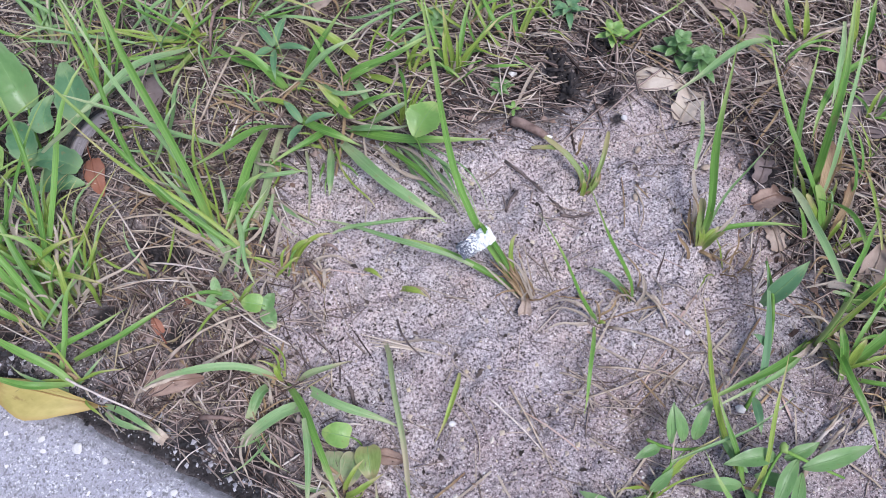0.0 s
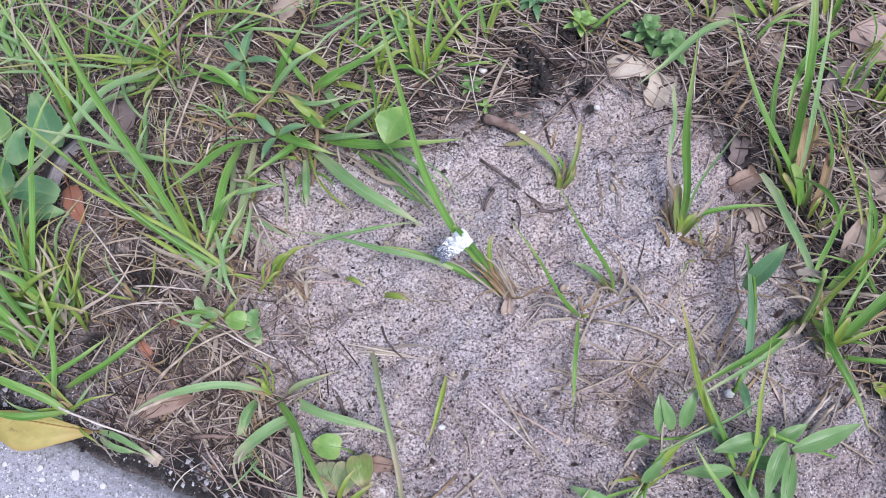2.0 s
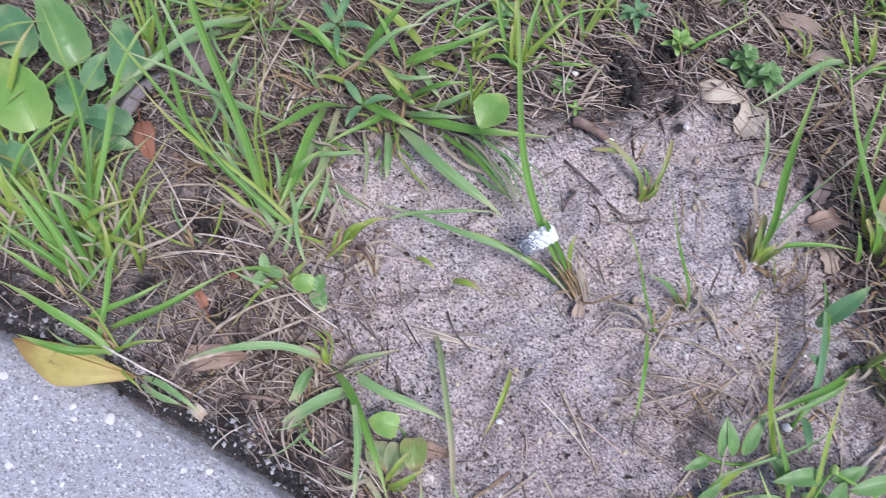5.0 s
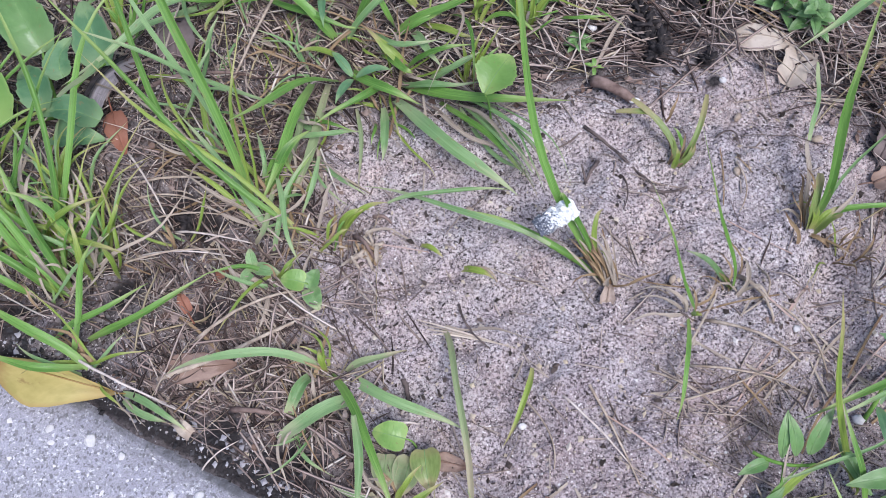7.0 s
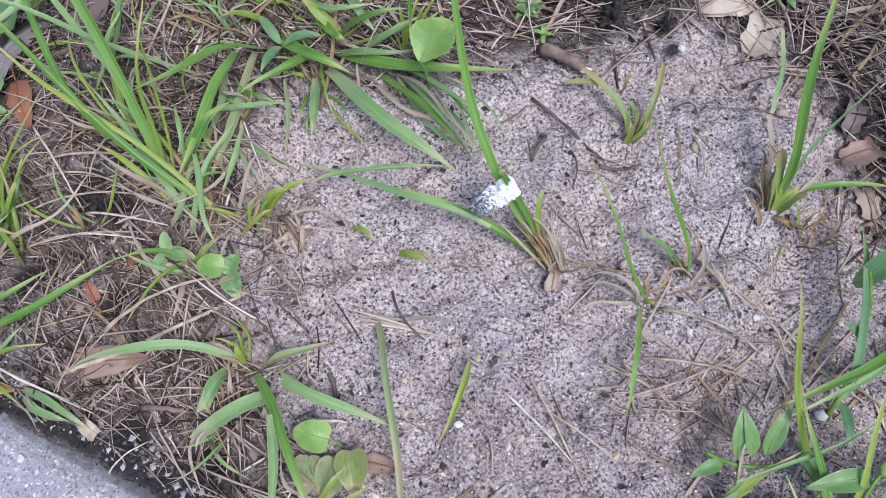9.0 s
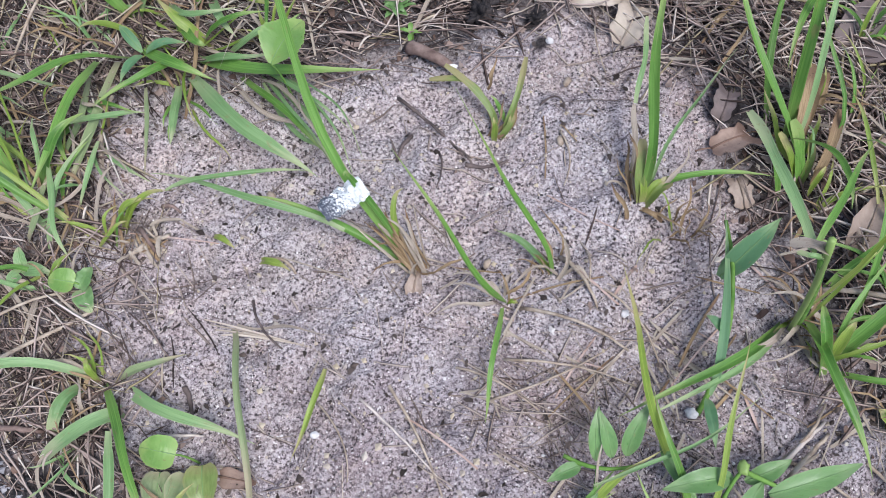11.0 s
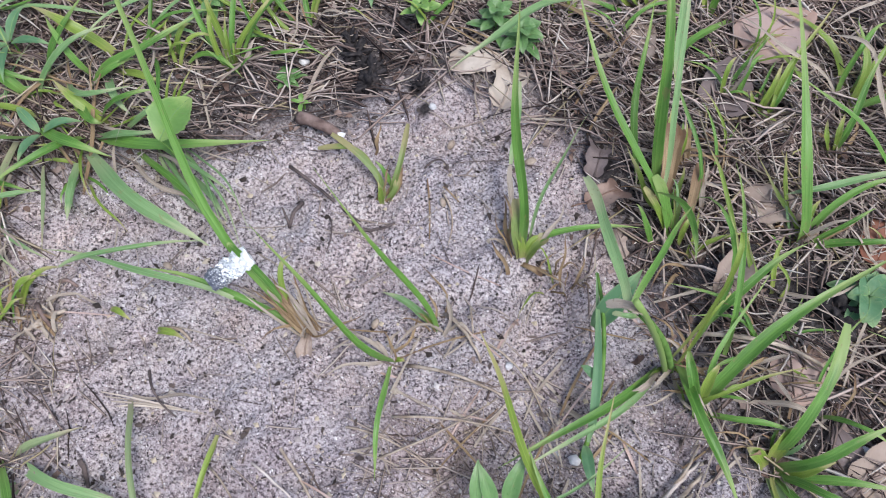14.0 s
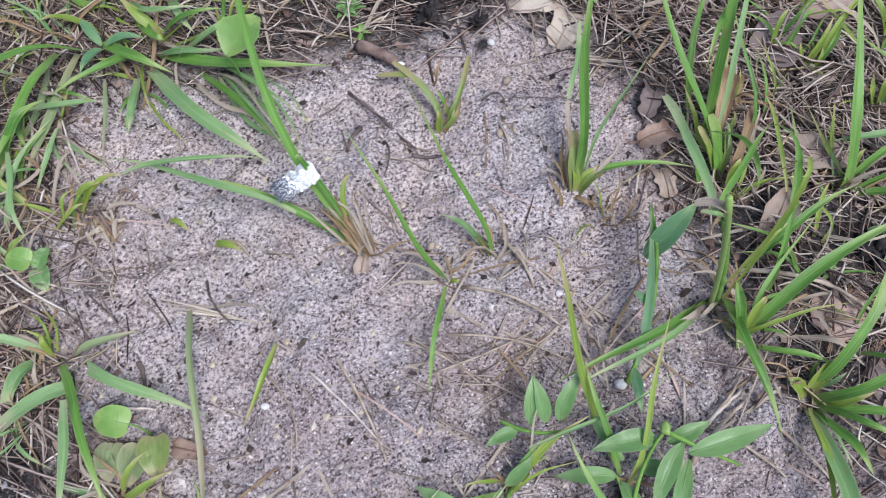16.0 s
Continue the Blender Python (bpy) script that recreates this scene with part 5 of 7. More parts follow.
tuft("long pale grass blades bent across straw", [
    (0.264, 0.394, 0.098, 0.222, 0.363, 0.120, 0.177, 0.331, 0.117, 0.0078, "p"),
    (0.408, 0.442, 0.000, 0.346, 0.389, 0.030, 0.324, 0.340, 0.020, 0.0070, "g"),
    (0.355, 0.444, 0.050, 0.343, 0.394, 0.050, 0.340, 0.367, 0.030, 0.0060, "p"),
    (0.148, 0.450, 0.000, 0.181, 0.455, 0.020, 0.233, 0.490, 0.030, 0.0040, "g"),
], fine=0, husk=0)
tuft("grass plant with one wide arching pale blade", [
    (-0.128, 0.131, 0.000, -0.181, 0.138, 0.035, -0.243, 0.123, 0.012, 0.0075, "p"),
    (-0.128, 0.131, 0.000, -0.093, 0.087, 0.035, -0.068, 0.026, 0.030, 0.0075, "g"),
    (-0.101, 0.097, 0.030, -0.095, 0.064, 0.040, -0.093, 0.025, 0.040, 0.0065, "p"),
    (-0.118, 0.129, 0.000, -0.076, 0.112, 0.014, -0.024, 0.092, 0.005, 0.0092, "p"),
    (-0.117, 0.130, 0.000, -0.097, 0.139, 0.012, -0.071, 0.148, 0.008, 0.0066, "f"),
    (-0.138, 0.127, 0.000, -0.145, 0.116, 0.015, -0.152, 0.098, 0.006, 0.0095, "P"),
    (-0.106, 0.112, 0.000, -0.130, 0.100, 0.014, -0.158, 0.081, 0.006, 0.0120, "P"),
    (-0.129, 0.130, 0.000, -0.131, 0.137, 0.015, -0.134, 0.145, 0.015, 0.0050, "y"),
], fine=0)
tuft("faded flattened grass blades on bare sand", [
    (-0.046, 0.166, 0.005, -0.032, 0.120, 0.022, -0.021, 0.038, 0.008, 0.0056, "F"),
    (0.018, 0.138, 0.005, 0.012, 0.112, 0.014, -0.002, 0.082, 0.005, 0.0050, "y"),
    (-0.045, 0.169, 0.004, -0.013, 0.164, 0.008, 0.023, 0.160, 0.004, 0.0030, "d"),
    (-0.035, 0.214, 0.002, -0.023, 0.211, 0.006, -0.010, 0.204, 0.003, 0.0060, "y"),
    (-0.067, 0.231, 0.002, -0.057, 0.226, 0.006, -0.049, 0.220, 0.003, 0.0050, "y"),
], fine=0, husk=0)
tuft("green grass blades leaning over the concrete edge", [
    (-0.302, 0.126, 0.005, -0.337, 0.149, 0.025, -0.398, 0.174, 0.030, 0.0080, "g"),
    (-0.305, 0.127, 0.005, -0.336, 0.124, 0.025, -0.375, 0.133, 0.020, 0.0070, "g"),
    (-0.315, 0.147, 0.000, -0.267, 0.165, 0.020, -0.218, 0.198, 0.020, 0.0070, "g"),
    (-0.338, 0.147, 0.000, -0.302, 0.162, 0.020, -0.264, 0.190, 0.015, 0.0060, "g"),
    (-0.316, 0.125, 0.003, -0.308, 0.178, 0.030, -0.294, 0.210, 0.050, 0.0060, "g"),
    (-0.281, 0.111, 0.000, -0.247, 0.100, 0.015, -0.223, 0.084, 0.004, 0.0060, "p"),
    (-0.280, 0.108, 0.000, -0.254, 0.094, 0.010, -0.240, 0.091, 0.004, 0.0060, "p"),
    (-0.281, 0.110, 0.004, -0.270, 0.096, 0.006, -0.260, 0.083, 0.003, 0.0013, "d"),
    (-0.279, 0.110, 0.004, -0.266, 0.098, 0.007, -0.255, 0.087, 0.003, 0.0012, "d"),
])
tuft("thick green grass tuft near the concrete path", [
    (-0.332, 0.184, 0.000, -0.347, 0.223, 0.040, -0.383, 0.284, 0.070, 0.0080, "g"),
    (-0.337, 0.183, 0.000, -0.359, 0.217, 0.040, -0.401, 0.262, 0.060, 0.0080, "g"),
    (-0.341, 0.183, 0.000, -0.369, 0.200, 0.030, -0.405, 0.222, 0.040, 0.0070, "g"),
    (-0.323, 0.194, 0.000, -0.331, 0.229, 0.040, -0.365, 0.242, 0.060, 0.0070, "g"),
    (-0.353, 0.192, 0.000, -0.368, 0.216, 0.040, -0.404, 0.257, 0.050, 0.0080, "g"),
    (-0.315, 0.190, 0.000, -0.312, 0.205, 0.030, -0.322, 0.230, 0.040, 0.0060, "y"),
    (-0.297, 0.196, 0.000, -0.295, 0.205, 0.020, -0.300, 0.216, 0.030, 0.0060, "y"),
    (-0.360, 0.181, 0.000, -0.375, 0.189, 0.020, -0.405, 0.202, 0.030, 0.0060, "g"),
])
tuft("tall thin grass stems above a thick tuft", [
    (-0.348, 0.192, 0.000, -0.322, 0.304, 0.070, -0.284, 0.391, 0.100, 0.0060, "g"),
    (-0.337, 0.183, 0.000, -0.340, 0.288, 0.070, -0.375, 0.380, 0.110, 0.0050, "g"),
    (-0.393, 0.203, 0.000, -0.356, 0.281, 0.060, -0.313, 0.358, 0.100, 0.0050, "g"),
    (-0.335, 0.218, 0.000, -0.304, 0.260, 0.030, -0.269, 0.311, 0.055, 0.0040, "y"),
    (-0.311, 0.195, 0.000, -0.313, 0.234, 0.030, -0.336, 0.277, 0.030, 0.0040, "d"),
    (-0.326, 0.199, 0.000, -0.324, 0.233, 0.030, -0.340, 0.274, 0.035, 0.0040, "d"),
    (-0.303, 0.201, 0.000, -0.291, 0.220, 0.020, -0.317, 0.274, 0.030, 0.0040, "y"),
    (-0.320, 0.190, 0.000, -0.306, 0.214, 0.020, -0.276, 0.241, 0.020, 0.0035, "d"),
])
tuft("long green and yellow grass blades over herb leaves", [
    (0.169, 0.044, 0.000, 0.186, 0.065, 0.020, 0.220, 0.089, 0.030, 0.0061, "y"),
    (0.180, 0.069, 0.030, 0.228, 0.088, 0.035, 0.281, 0.121, 0.030, 0.0027, "p"),
    (0.265, -0.013, 0.000, 0.229, 0.025, 0.030, 0.201, 0.077, 0.045, 0.0061, "g"),
    (0.241, 0.052, 0.000, 0.226, 0.080, 0.030, 0.213, 0.120, 0.050, 0.0048, "g"),
    (0.242, 0.045, 0.000, 0.251, 0.086, 0.040, 0.267, 0.150, 0.060, 0.0041, "y"),
    (0.267, -0.015, 0.000, 0.162, -0.003, 0.020, 0.052, 0.011, 0.012, 0.0054, "g"),
    (0.130, 0.005, 0.006, 0.148, 0.025, 0.015, 0.167, 0.049, 0.020, 0.0048, "p"),
    (0.100, 0.008, 0.010, 0.130, 0.017, 0.015, 0.164, 0.047, 0.020, 0.0034, "p"),
] + [
    (0.271, -0.017, 0.000, 0.283, -0.001, 0.030, 0.265, 0.012, 0.030, 0.0041, "g"),
])
tuft("curled green grass tuft by a brown leaf", [
    (0.262, -0.021, 0.000, 0.246, -0.004, 0.030, 0.226, 0.001, 0.030, 0.0070, "g"),
    (0.266, -0.021, 0.000, 0.269, -0.008, 0.020, 0.267, 0.004, 0.020, 0.0070, "g"),
    (0.268, -0.023, 0.000, 0.277, -0.013, 0.020, 0.304, -0.022, 0.010, 0.0060, "y"),
    (0.207, -0.015, 0.000, 0.216, -0.001, 0.020, 0.229, -0.003, 0.020, 0.0070, "g"),
    (0.070, 0.007, 0.000, 0.065, -0.001, 0.010, 0.086, -0.011, 0.005, 0.0060, "g"),
])
tuft("fine pale grass needles fanned over sand", [
    (-0.047, 0.359, 0.000, -0.009, 0.311, 0.025, 0.018, 0.272, 0.020, 0.0030, "p"),
    (-0.042, 0.362, 0.000, 0.001, 0.314, 0.030, 0.025, 0.263, 0.030, 0.0025, "p"),
    (-0.037, 0.356, 0.000, -0.017, 0.319, 0.020, -0.002, 0.293, 0.012, 0.0025, "p"),
    (-0.063, 0.371, 0.000, -0.009, 0.328, 0.030, 0.030, 0.293, 0.030, 0.0040, "p"),
    (-0.052, 0.356, 0.000, -0.009, 0.319, 0.020, 0.010, 0.294, 0.015, 0.0030, "d"),
    (-0.118, 0.421, 0.000, -0.091, 0.389, 0.025, -0.057, 0.397, 0.020, 0.0060, "p"),
    (-0.090, 0.380, 0.000, -0.065, 0.380, 0.030, -0.030, 0.386, 0.030, 0.0060, "g"),
    (-0.030, 0.362, 0.000, 0.012, 0.305, 0.040, 0.036, 0.252, 0.035, 0.0020, "p"),
    (-0.026, 0.358, 0.000, 0.016, 0.312, 0.045, 0.043, 0.262, 0.045, 0.0018, "p"),
    (-0.034, 0.366, 0.000, 0.004, 0.318, 0.030, 0.028, 0.275, 0.025, 0.0022, "f"),
    (-0.022, 0.352, 0.000, 0.008, 0.300, 0.030, 0.040, 0.245, 0.030, 0.0016, "d"),
    (-0.040, 0.352, 0.000, 0.000, 0.300, 0.020, 0.022, 0.262, 0.012, 0.0018, "f"),
], fine=0, husk=0)
tuft("broken flat grass blades in a clump", [
    (-0.118, 0.409, 0.000, -0.091, 0.375, 0.020, -0.079, 0.369, 0.015, 0.0080, "g"),
    (-0.139, 0.403, 0.000, -0.113, 0.421, 0.030, -0.072, 0.441, 0.035, 0.0070, "p"),
    (-0.132, 0.386, 0.000, -0.154, 0.386, 0.020, -0.174, 0.381, 0.020, 0.0070, "y"),
    (-0.100, 0.371, 0.000, -0.117, 0.344, 0.025, -0.153, 0.319, 0.020, 0.0070, "g"),
    (-0.095, 0.374, 0.000, -0.065, 0.355, 0.020, -0.025, 0.360, 0.020, 0.0070, "p"),
    (-0.097, 0.421, 0.000, -0.108, 0.427, 0.030, -0.126, 0.457, 0.030, 0.0060, "g"),
    (-0.084, 0.427, 0.000, -0.052, 0.403, 0.020, -0.031, 0.400, 0.020, 0.0070, "y"),
])

# ---- broad-leaved herbs ----
def leaf_part(top, a, b, c, width, kind, shape=lance, name="leaf", **more):
    rng = random.Random(int(abs(a[0] * 9001 + a[1] * 7001) * 997))
    options = dict(rows=12, cols=7, fold=0.22, ruffle=0.0006, cup=0.1, rng=rng)
    options.update(more)
    leaf = part(name, strip(a, b, c, width, shape, **options), BLADES[kind], top)
    if width > 0.0075:
        rise = Vector((0, 0, 0.0003))
        rib = part("midrib", tube([p + rise for p in bow(a, b, c, 8)], 0.00034, 5, 0.3), RIB, leaf)
        rib.matrix_parent_inverse = Matrix()
    return leaf


def stem_part(top, a, b, c, radius, material=None, taper=0.7):
    return part("stem", tube(bow(a, b, c, 8), radius, 6, taper), material or GREEN_STEM, top)


# the broken culm of the arching tuft, leaning out over the sand, with its sheath
stem_part(arching_tuft, (0.314, 0.166, gz(0.314, 0.166) - 0.004), (0.2815, 0.1620, 0.110), (0.249, 0.157, 0.210), 0.0019, LIME, taper=0.9)
stem_part(arching_tuft, (0.318, 0.168, gz(0.318, 0.168) - 0.004), (0.2895, 0.1650, 0.092), (0.258, 0.159, 0.180), 0.0024, taper=0.8)


def herb(label, x, y, leaves, stems, shape=lance, category="herb", name="herb", **more):
    top = thing(name, x, y, label, category)
    for ax, ay, az, bx, by, bz, cx, cy, cz, width, kind in leaves:
        leaf_part(top, (ax, ay, az), (bx, by, bz), (cx, cy, cz), width, kind, shape, **more)
    for ax, ay, az, bx, by, bz, cx, cy, cz, radius in stems:
        stem_part(top, (ax, ay, az if az > 0 else gz(ax, ay) - 0.003), (bx, by, bz), (cx, cy, cz), radius)
    return top


herb("creeping herb with smooth pointed green leaves", 0.172, 0.045, [
    (0.183, 0.083, 0.020, 0.182, 0.097, 0.030, 0.184, 0.113, 0.035, 0.0087, "h"),
    (0.192, 0.085, 0.020, 0.189, 0.096, 0.030, 0.184, 0.111, 0.035, 0.0094, "h"),
    (0.201, 0.086, 0.020, 0.204, 0.098, 0.030, 0.214, 0.116, 0.035, 0.0108, "h"),
    (0.174, 0.080, 0.020, 0.165, 0.077, 0.022, 0.154, 0.071, 0.018, 0.0087, "h"),
    (0.142, 0.031, 0.012, 0.127, 0.038, 0.020, 0.111, 0.047, 0.015, 0.0108, "h"),
    (0.166, 0.048, 0.010, 0.175, 0.055, 0.015, 0.183, 0.065, 0.020, 0.0087, "h"),
    (0.165, 0.032, 0.020, 0.160, 0.020, 0.030, 0.158, 0.008, 0.020, 0.0126, "l"),
    (0.160, 0.008, 0.010, 0.160, 0.003, 0.020, 0.170, 0.000, 0.020, 0.0118, "l"),
], [(0.172, 0.045, 0, 0.180, 0.062, 0.016, 0.183, 0.079, 0.020, 0.0013), (0.164, 0.086, 0.020, 0.183, 0.079, 0.022, 0.204, 0.080, 0.020, 0.0015), (0.172, 0.045, 0, 0.166, 0.038, 0.018, 0.160, 0.008, 0.014, 0.0013), (0.172, 0.045, 0, 0.160, 0.036, 0.012, 0.142, 0.031, 0.012, 0.0012)], shape=elliptic)
herb("spreading herb with broad pale green pointed leaves", 0.243, 0.028, [
    (0.258, 0.074, 0.030, 0.240, 0.072, 0.035, 0.218, 0.067, 0.030, 0.0137, "h"),
    (0.277, 0.065, 0.030, 0.301, 0.072, 0.035, 0.331, 0.082, 0.030, 0.0137, "h"),
    (0.274, 0.071, 0.030, 0.262, 0.053, 0.030, 0.255, 0.030, 0.020, 0.0123, "h"),
    (0.235, 0.053, 0.015, 0.217, 0.053, 0.020, 0.197, 0.053, 0.012, 0.0108, "h"),
    (0.237, 0.049, 0.015, 0.244, 0.035, 0.020, 0.249, 0.020, 0.012, 0.0108, "h"),
    (0.280, 0.062, 0.020, 0.271, 0.040, 0.025, 0.266, 0.020, 0.020, 0.0108, "h"),
] + [
    (0.266, 0.072, 0.025, 0.278, 0.077, 0.030, 0.292, 0.084, 0.030, 0.0108, "h"),
    (0.271, 0.022, 0.015, 0.274, 0.012, 0.020, 0.284, -0.003, 0.010, 0.0101, "h"),
    (0.246, 0.060, 0.014, 0.262, 0.056, 0.018, 0.284, 0.050, 0.012, 0.0109, "h"),
    (0.250, 0.030, 0.010, 0.262, 0.030, 0.016, 0.280, 0.032, 0.010, 0.0101, "h"),
    (0.240, 0.062, 0.016, 0.226, 0.082, 0.022, 0.222, 0.098, 0.018, 0.0092, "h"),
    (0.246, 0.022, 0.008, 0.240, 0.010, 0.014, 0.230, 0.000, 0.008, 0.0092, "h"),
    (0.279, -0.013, 0.010, 0.290, -0.009, 0.020, 0.312, -0.012, 0.015, 0.0123, "h"),
], [(0.243, 0.028, 0, 0.248, 0.055, 0.028, 0.262, 0.078, 0.035, 0.0015), (0.262, 0.078, 0.035, 0.285, 0.068, 0.030, 0.313, 0.059, 0.015, 0.0016), (0.243, 0.028, 0, 0.262, 0.022, 0.012, 0.280, -0.012, 0.010, 0.0014), (0.243, 0.028, 0, 0.238, 0.045, 0.014, 0.235, 0.053, 0.015, 0.0012)], shape=elliptic)
bud = thing("seed_bud", 0.262, 0.079, "small lime green bud on the herb stem", "bud", z=0.034)
part("bud_case", lump(0.0036, (0.9, 1.2, 0.9), 0.5, 2, 3), LIME, bud).matrix_basis = pose(0.262, 0.079, 0.038)
herb("slender herb with one broad blue-green leaf", 0.256, 0.124, [
    (0.264, 0.194, 0.022, 0.278, 0.206, 0.046, 0.292, 0.220, 0.058, 0.0150, "w"),
    (0.254, 0.122, 0.014, 0.262, 0.165, 0.032, 0.268, 0.232, 0.034, 0.0060, "w"),
    (0.262, 0.158, 0.026, 0.257, 0.164, 0.030, 0.252, 0.168, 0.028, 0.0060, "w"),
    (0.252, 0.120, 0.014, 0.252, 0.106, 0.020, 0.254, 0.090, 0.016, 0.0075, "w"),
], [(0.250, 0.110, 0, 0.266, 0.165, 0.028, 0.269, 0.228, 0.030, 0.0018)])
herb("broad-leaved weed with lobed blue-green leaves", -0.37, 0.335, [
    (-0.396, 0.306, 0.030, -0.415, 0.336, 0.042, -0.442, 0.362, 0.040, 0.0470, "l"),
    (-0.374, 0.372, 0.030, -0.393, 0.402, 0.045, -0.418, 0.440, 0.045, 0.0380, "h"),
    (-0.330, 0.366, 0.020, -0.338, 0.392, 0.030, -0.352, 0.420, 0.030, 0.0320, "w"),
    (-0.320, 0.315, 0.025, -0.345, 0.321, 0.032, -0.369, 0.318, 0.025, 0.0250, "w"),
    (-0.358, 0.306, 0.018, -0.336, 0.302, 0.024, -0.317, 0.303, 0.018, 0.0240, "w"),
    (-0.364, 0.321, 0.030, -0.374, 0.343, 0.035, -0.390, 0.353, 0.030, 0.0260, "w"),
    (-0.353, 0.350, 0.030, -0.356, 0.364, 0.036, -0.350, 0.383, 0.035, 0.0220, "w"),
    (-0.402, 0.270, 0.020, -0.413, 0.280, 0.030, -0.437, 0.285, 0.030, 0.0300, "w"),
    (-0.420, 0.375, 0.030, -0.436, 0.400, 0.040, -0.458, 0.415, 0.035, 0.0340, "w"),
], [(-0.37, 0.335, 0, -0.385, 0.31, 0.02, -0.399, 0.286, 0.030, 0.0016), (-0.37, 0.335, 0, -0.372, 0.355, 0.018, -0.376, 0.376, 0.030, 0.0016), (-0.37, 0.335, 0, -0.35, 0.35, 0.015, -0.326, 0.368, 0.022, 0.0014), (-0.37, 0.335, 0, -0.34, 0.318, 0.014, -0.322, 0.312, 0.025, 0.0014), (-0.37, 0.335, 0, -0.358, 0.343, 0.016, -0.345, 0.352, 0.030, 0.0013)], shape=lobed, ruffle=0.0009, cup=0.25, rows=34)


def rosette(label, x, y, reach, width, kind, count, lift, seed, shape=lance, squash=1.0, pairs=1):
    """Leaves set round a short stem, in one or more tiers."""
    rng = random.Random(seed)
    z = gz(x, y)
    top = thing("herb", x, y, label, "herb", "small herbs")
    stem_part(top, (x, y, z - 0.003), (x + 0.001, y + 0.002, z + lift * 0.5), (x, y + 0.004, z + lift), 0.001)
    for tier in range(pairs):
        h = z + lift * (tier + 1) / pairs
        for k in range(count):
            ang = 6.283 * (k + 0.5 * tier) / count + rng.uniform(-0.3, 0.3)
            r = reach * rng.uniform(0.75, 1.15) * (1 - 0.25 * tier)
            dx, dy = math.cos(ang) * r, math.sin(ang) * r * squash
            leaf_part(top, (x + dx * 0.06, y + dy * 0.06, h), (x + dx * 0.55, y + dy * 0.55, h + r * 0.22), (x + dx, y + dy, h + r * rng.uniform(-0.05, 0.2)), width * rng.uniform(0.8, 1.15), kind, shape, cols=5, rows=8)
    return top


rosette("small herb with narrow blue-green leaves in straw", -0.158, 0.442, 0.036, 0.008, "w", 5, 0.020, 1)
rosette("low herb with three narrow green leaves", -0.127, 0.366, 0.028, 0.0085, "w", 3, 0.016, 2)
rosette("bushy little herb with pointed fresh green leaves", 0.217, 0.440, 0.027, 0.0085, "h", 4, 0.036, 3, elliptic, pairs=4)
rosette("bushy little herb with narrow green leaves", 0.236, 0.424, 0.023, 0.0090, "h", 5, 0.026, 4, elliptic, pairs=3)
rosette("tiny herb with lime green leaves", 0.160, 0.462, 0.017, 0.008, "l", 4, 0.020, 5, ovate, pairs=2)
rosette("tiny feathery herb in brown straw", 0.054, 0.412, 0.014, 0.006, "h", 6, 0.008, 6, pairs=2)
rosette("tiny green seedling in brown straw", 0.066, 0.385, 0.010, 0.004, "l", 4, 0.010, 7)
rosette("pale green seedling with rounded leaves", -0.19, 0.205, 0.018, 0.010, "p", 3, 0.010, 8, ovate)
rosette("small herb with blue-green leaves among straw", 0.447, 0.206, 0.024, 0.014, "w", 5, 0.022, 9, ovate, pairs=2)
rosette("small dark green herb by the straw heap", -0.005, 0.475, 0.018, 0.007, "h", 5, 0.016, 10, pairs=2)
rosette("little upright herb with narrow leaves", 0.12, 0.488, 0.020, 0.007, "w", 5, 0.016, 12, pairs=2)


def sprout(label, x, y, z, size, kind, lean, extra=(), broad=0.95, shape=toothed):
    """A seedling with a rounded blade on a thin stalk; extra blades lie lower."""
    top = thing("seedling", x, y, label, "seedling", "round-leaved seedlings")
    dx, dy = math.cos(lean) * size, math.sin(lean) * size
    leaf_part(top, (x - dx * 0.5, y - dy * 0.5, z), (x, y, z + size * 0.12), (x + dx * 0.5, y + dy * 0.5, z - size * 0.02), size * broad, kind, shape, ruffle=0.0003, rows=39)
    fx, fy = x - dx * 0.5, y - dy * 0.5
    stem_part(top, (fx + 0.006, fy - 0.004, gz(fx, fy) - 0.002), (fx + 0.004, fy - 0.001, z * 0.6), (fx, fy, z), 0.0009)
    for ex, ey, ez, es, el, ek in extra:
        qx, qy = math.cos(el) * es, math.sin(el) * es
        leaf_part(top, (x + ex - qx * 0.5, y + ey - qy * 0.5, ez), (x + ex, y + ey, ez + es * 0.1), (x + ex + qx * 0.5, y + ey + qy * 0.5, ez), es * 0.8, ek, ovate, ruffle=0.0012)
    return top


sprout("seedling with one round lime green leaf", -0.079, 0.087, 0.022, 0.023, "l", 2.95, [(0.026, -0.021, 0.008, 0.027, 4.9, "o"), (0.012, -0.026, 0.006, 0.026, 4.5, "f"), (-0.003, -0.024, 0.006, 0.024, 4.7, "f")], broad=0.9)
sprout("seedling with rounded mid-green leaves on straw", -0.157, 0.194, 0.018, 0.018, "l", 3.0, [(0.014, 0.003, 0.014, 0.016, 1.2, "h"), (0.016, -0.012, 0.012, 0.018, 5.2, "p")])
sprout("broad toothed lime green leaf on a stalk", -0.012, 0.350, 0.048, 0.038, "l", 1.05, broad=0.84, shape=rhombic)

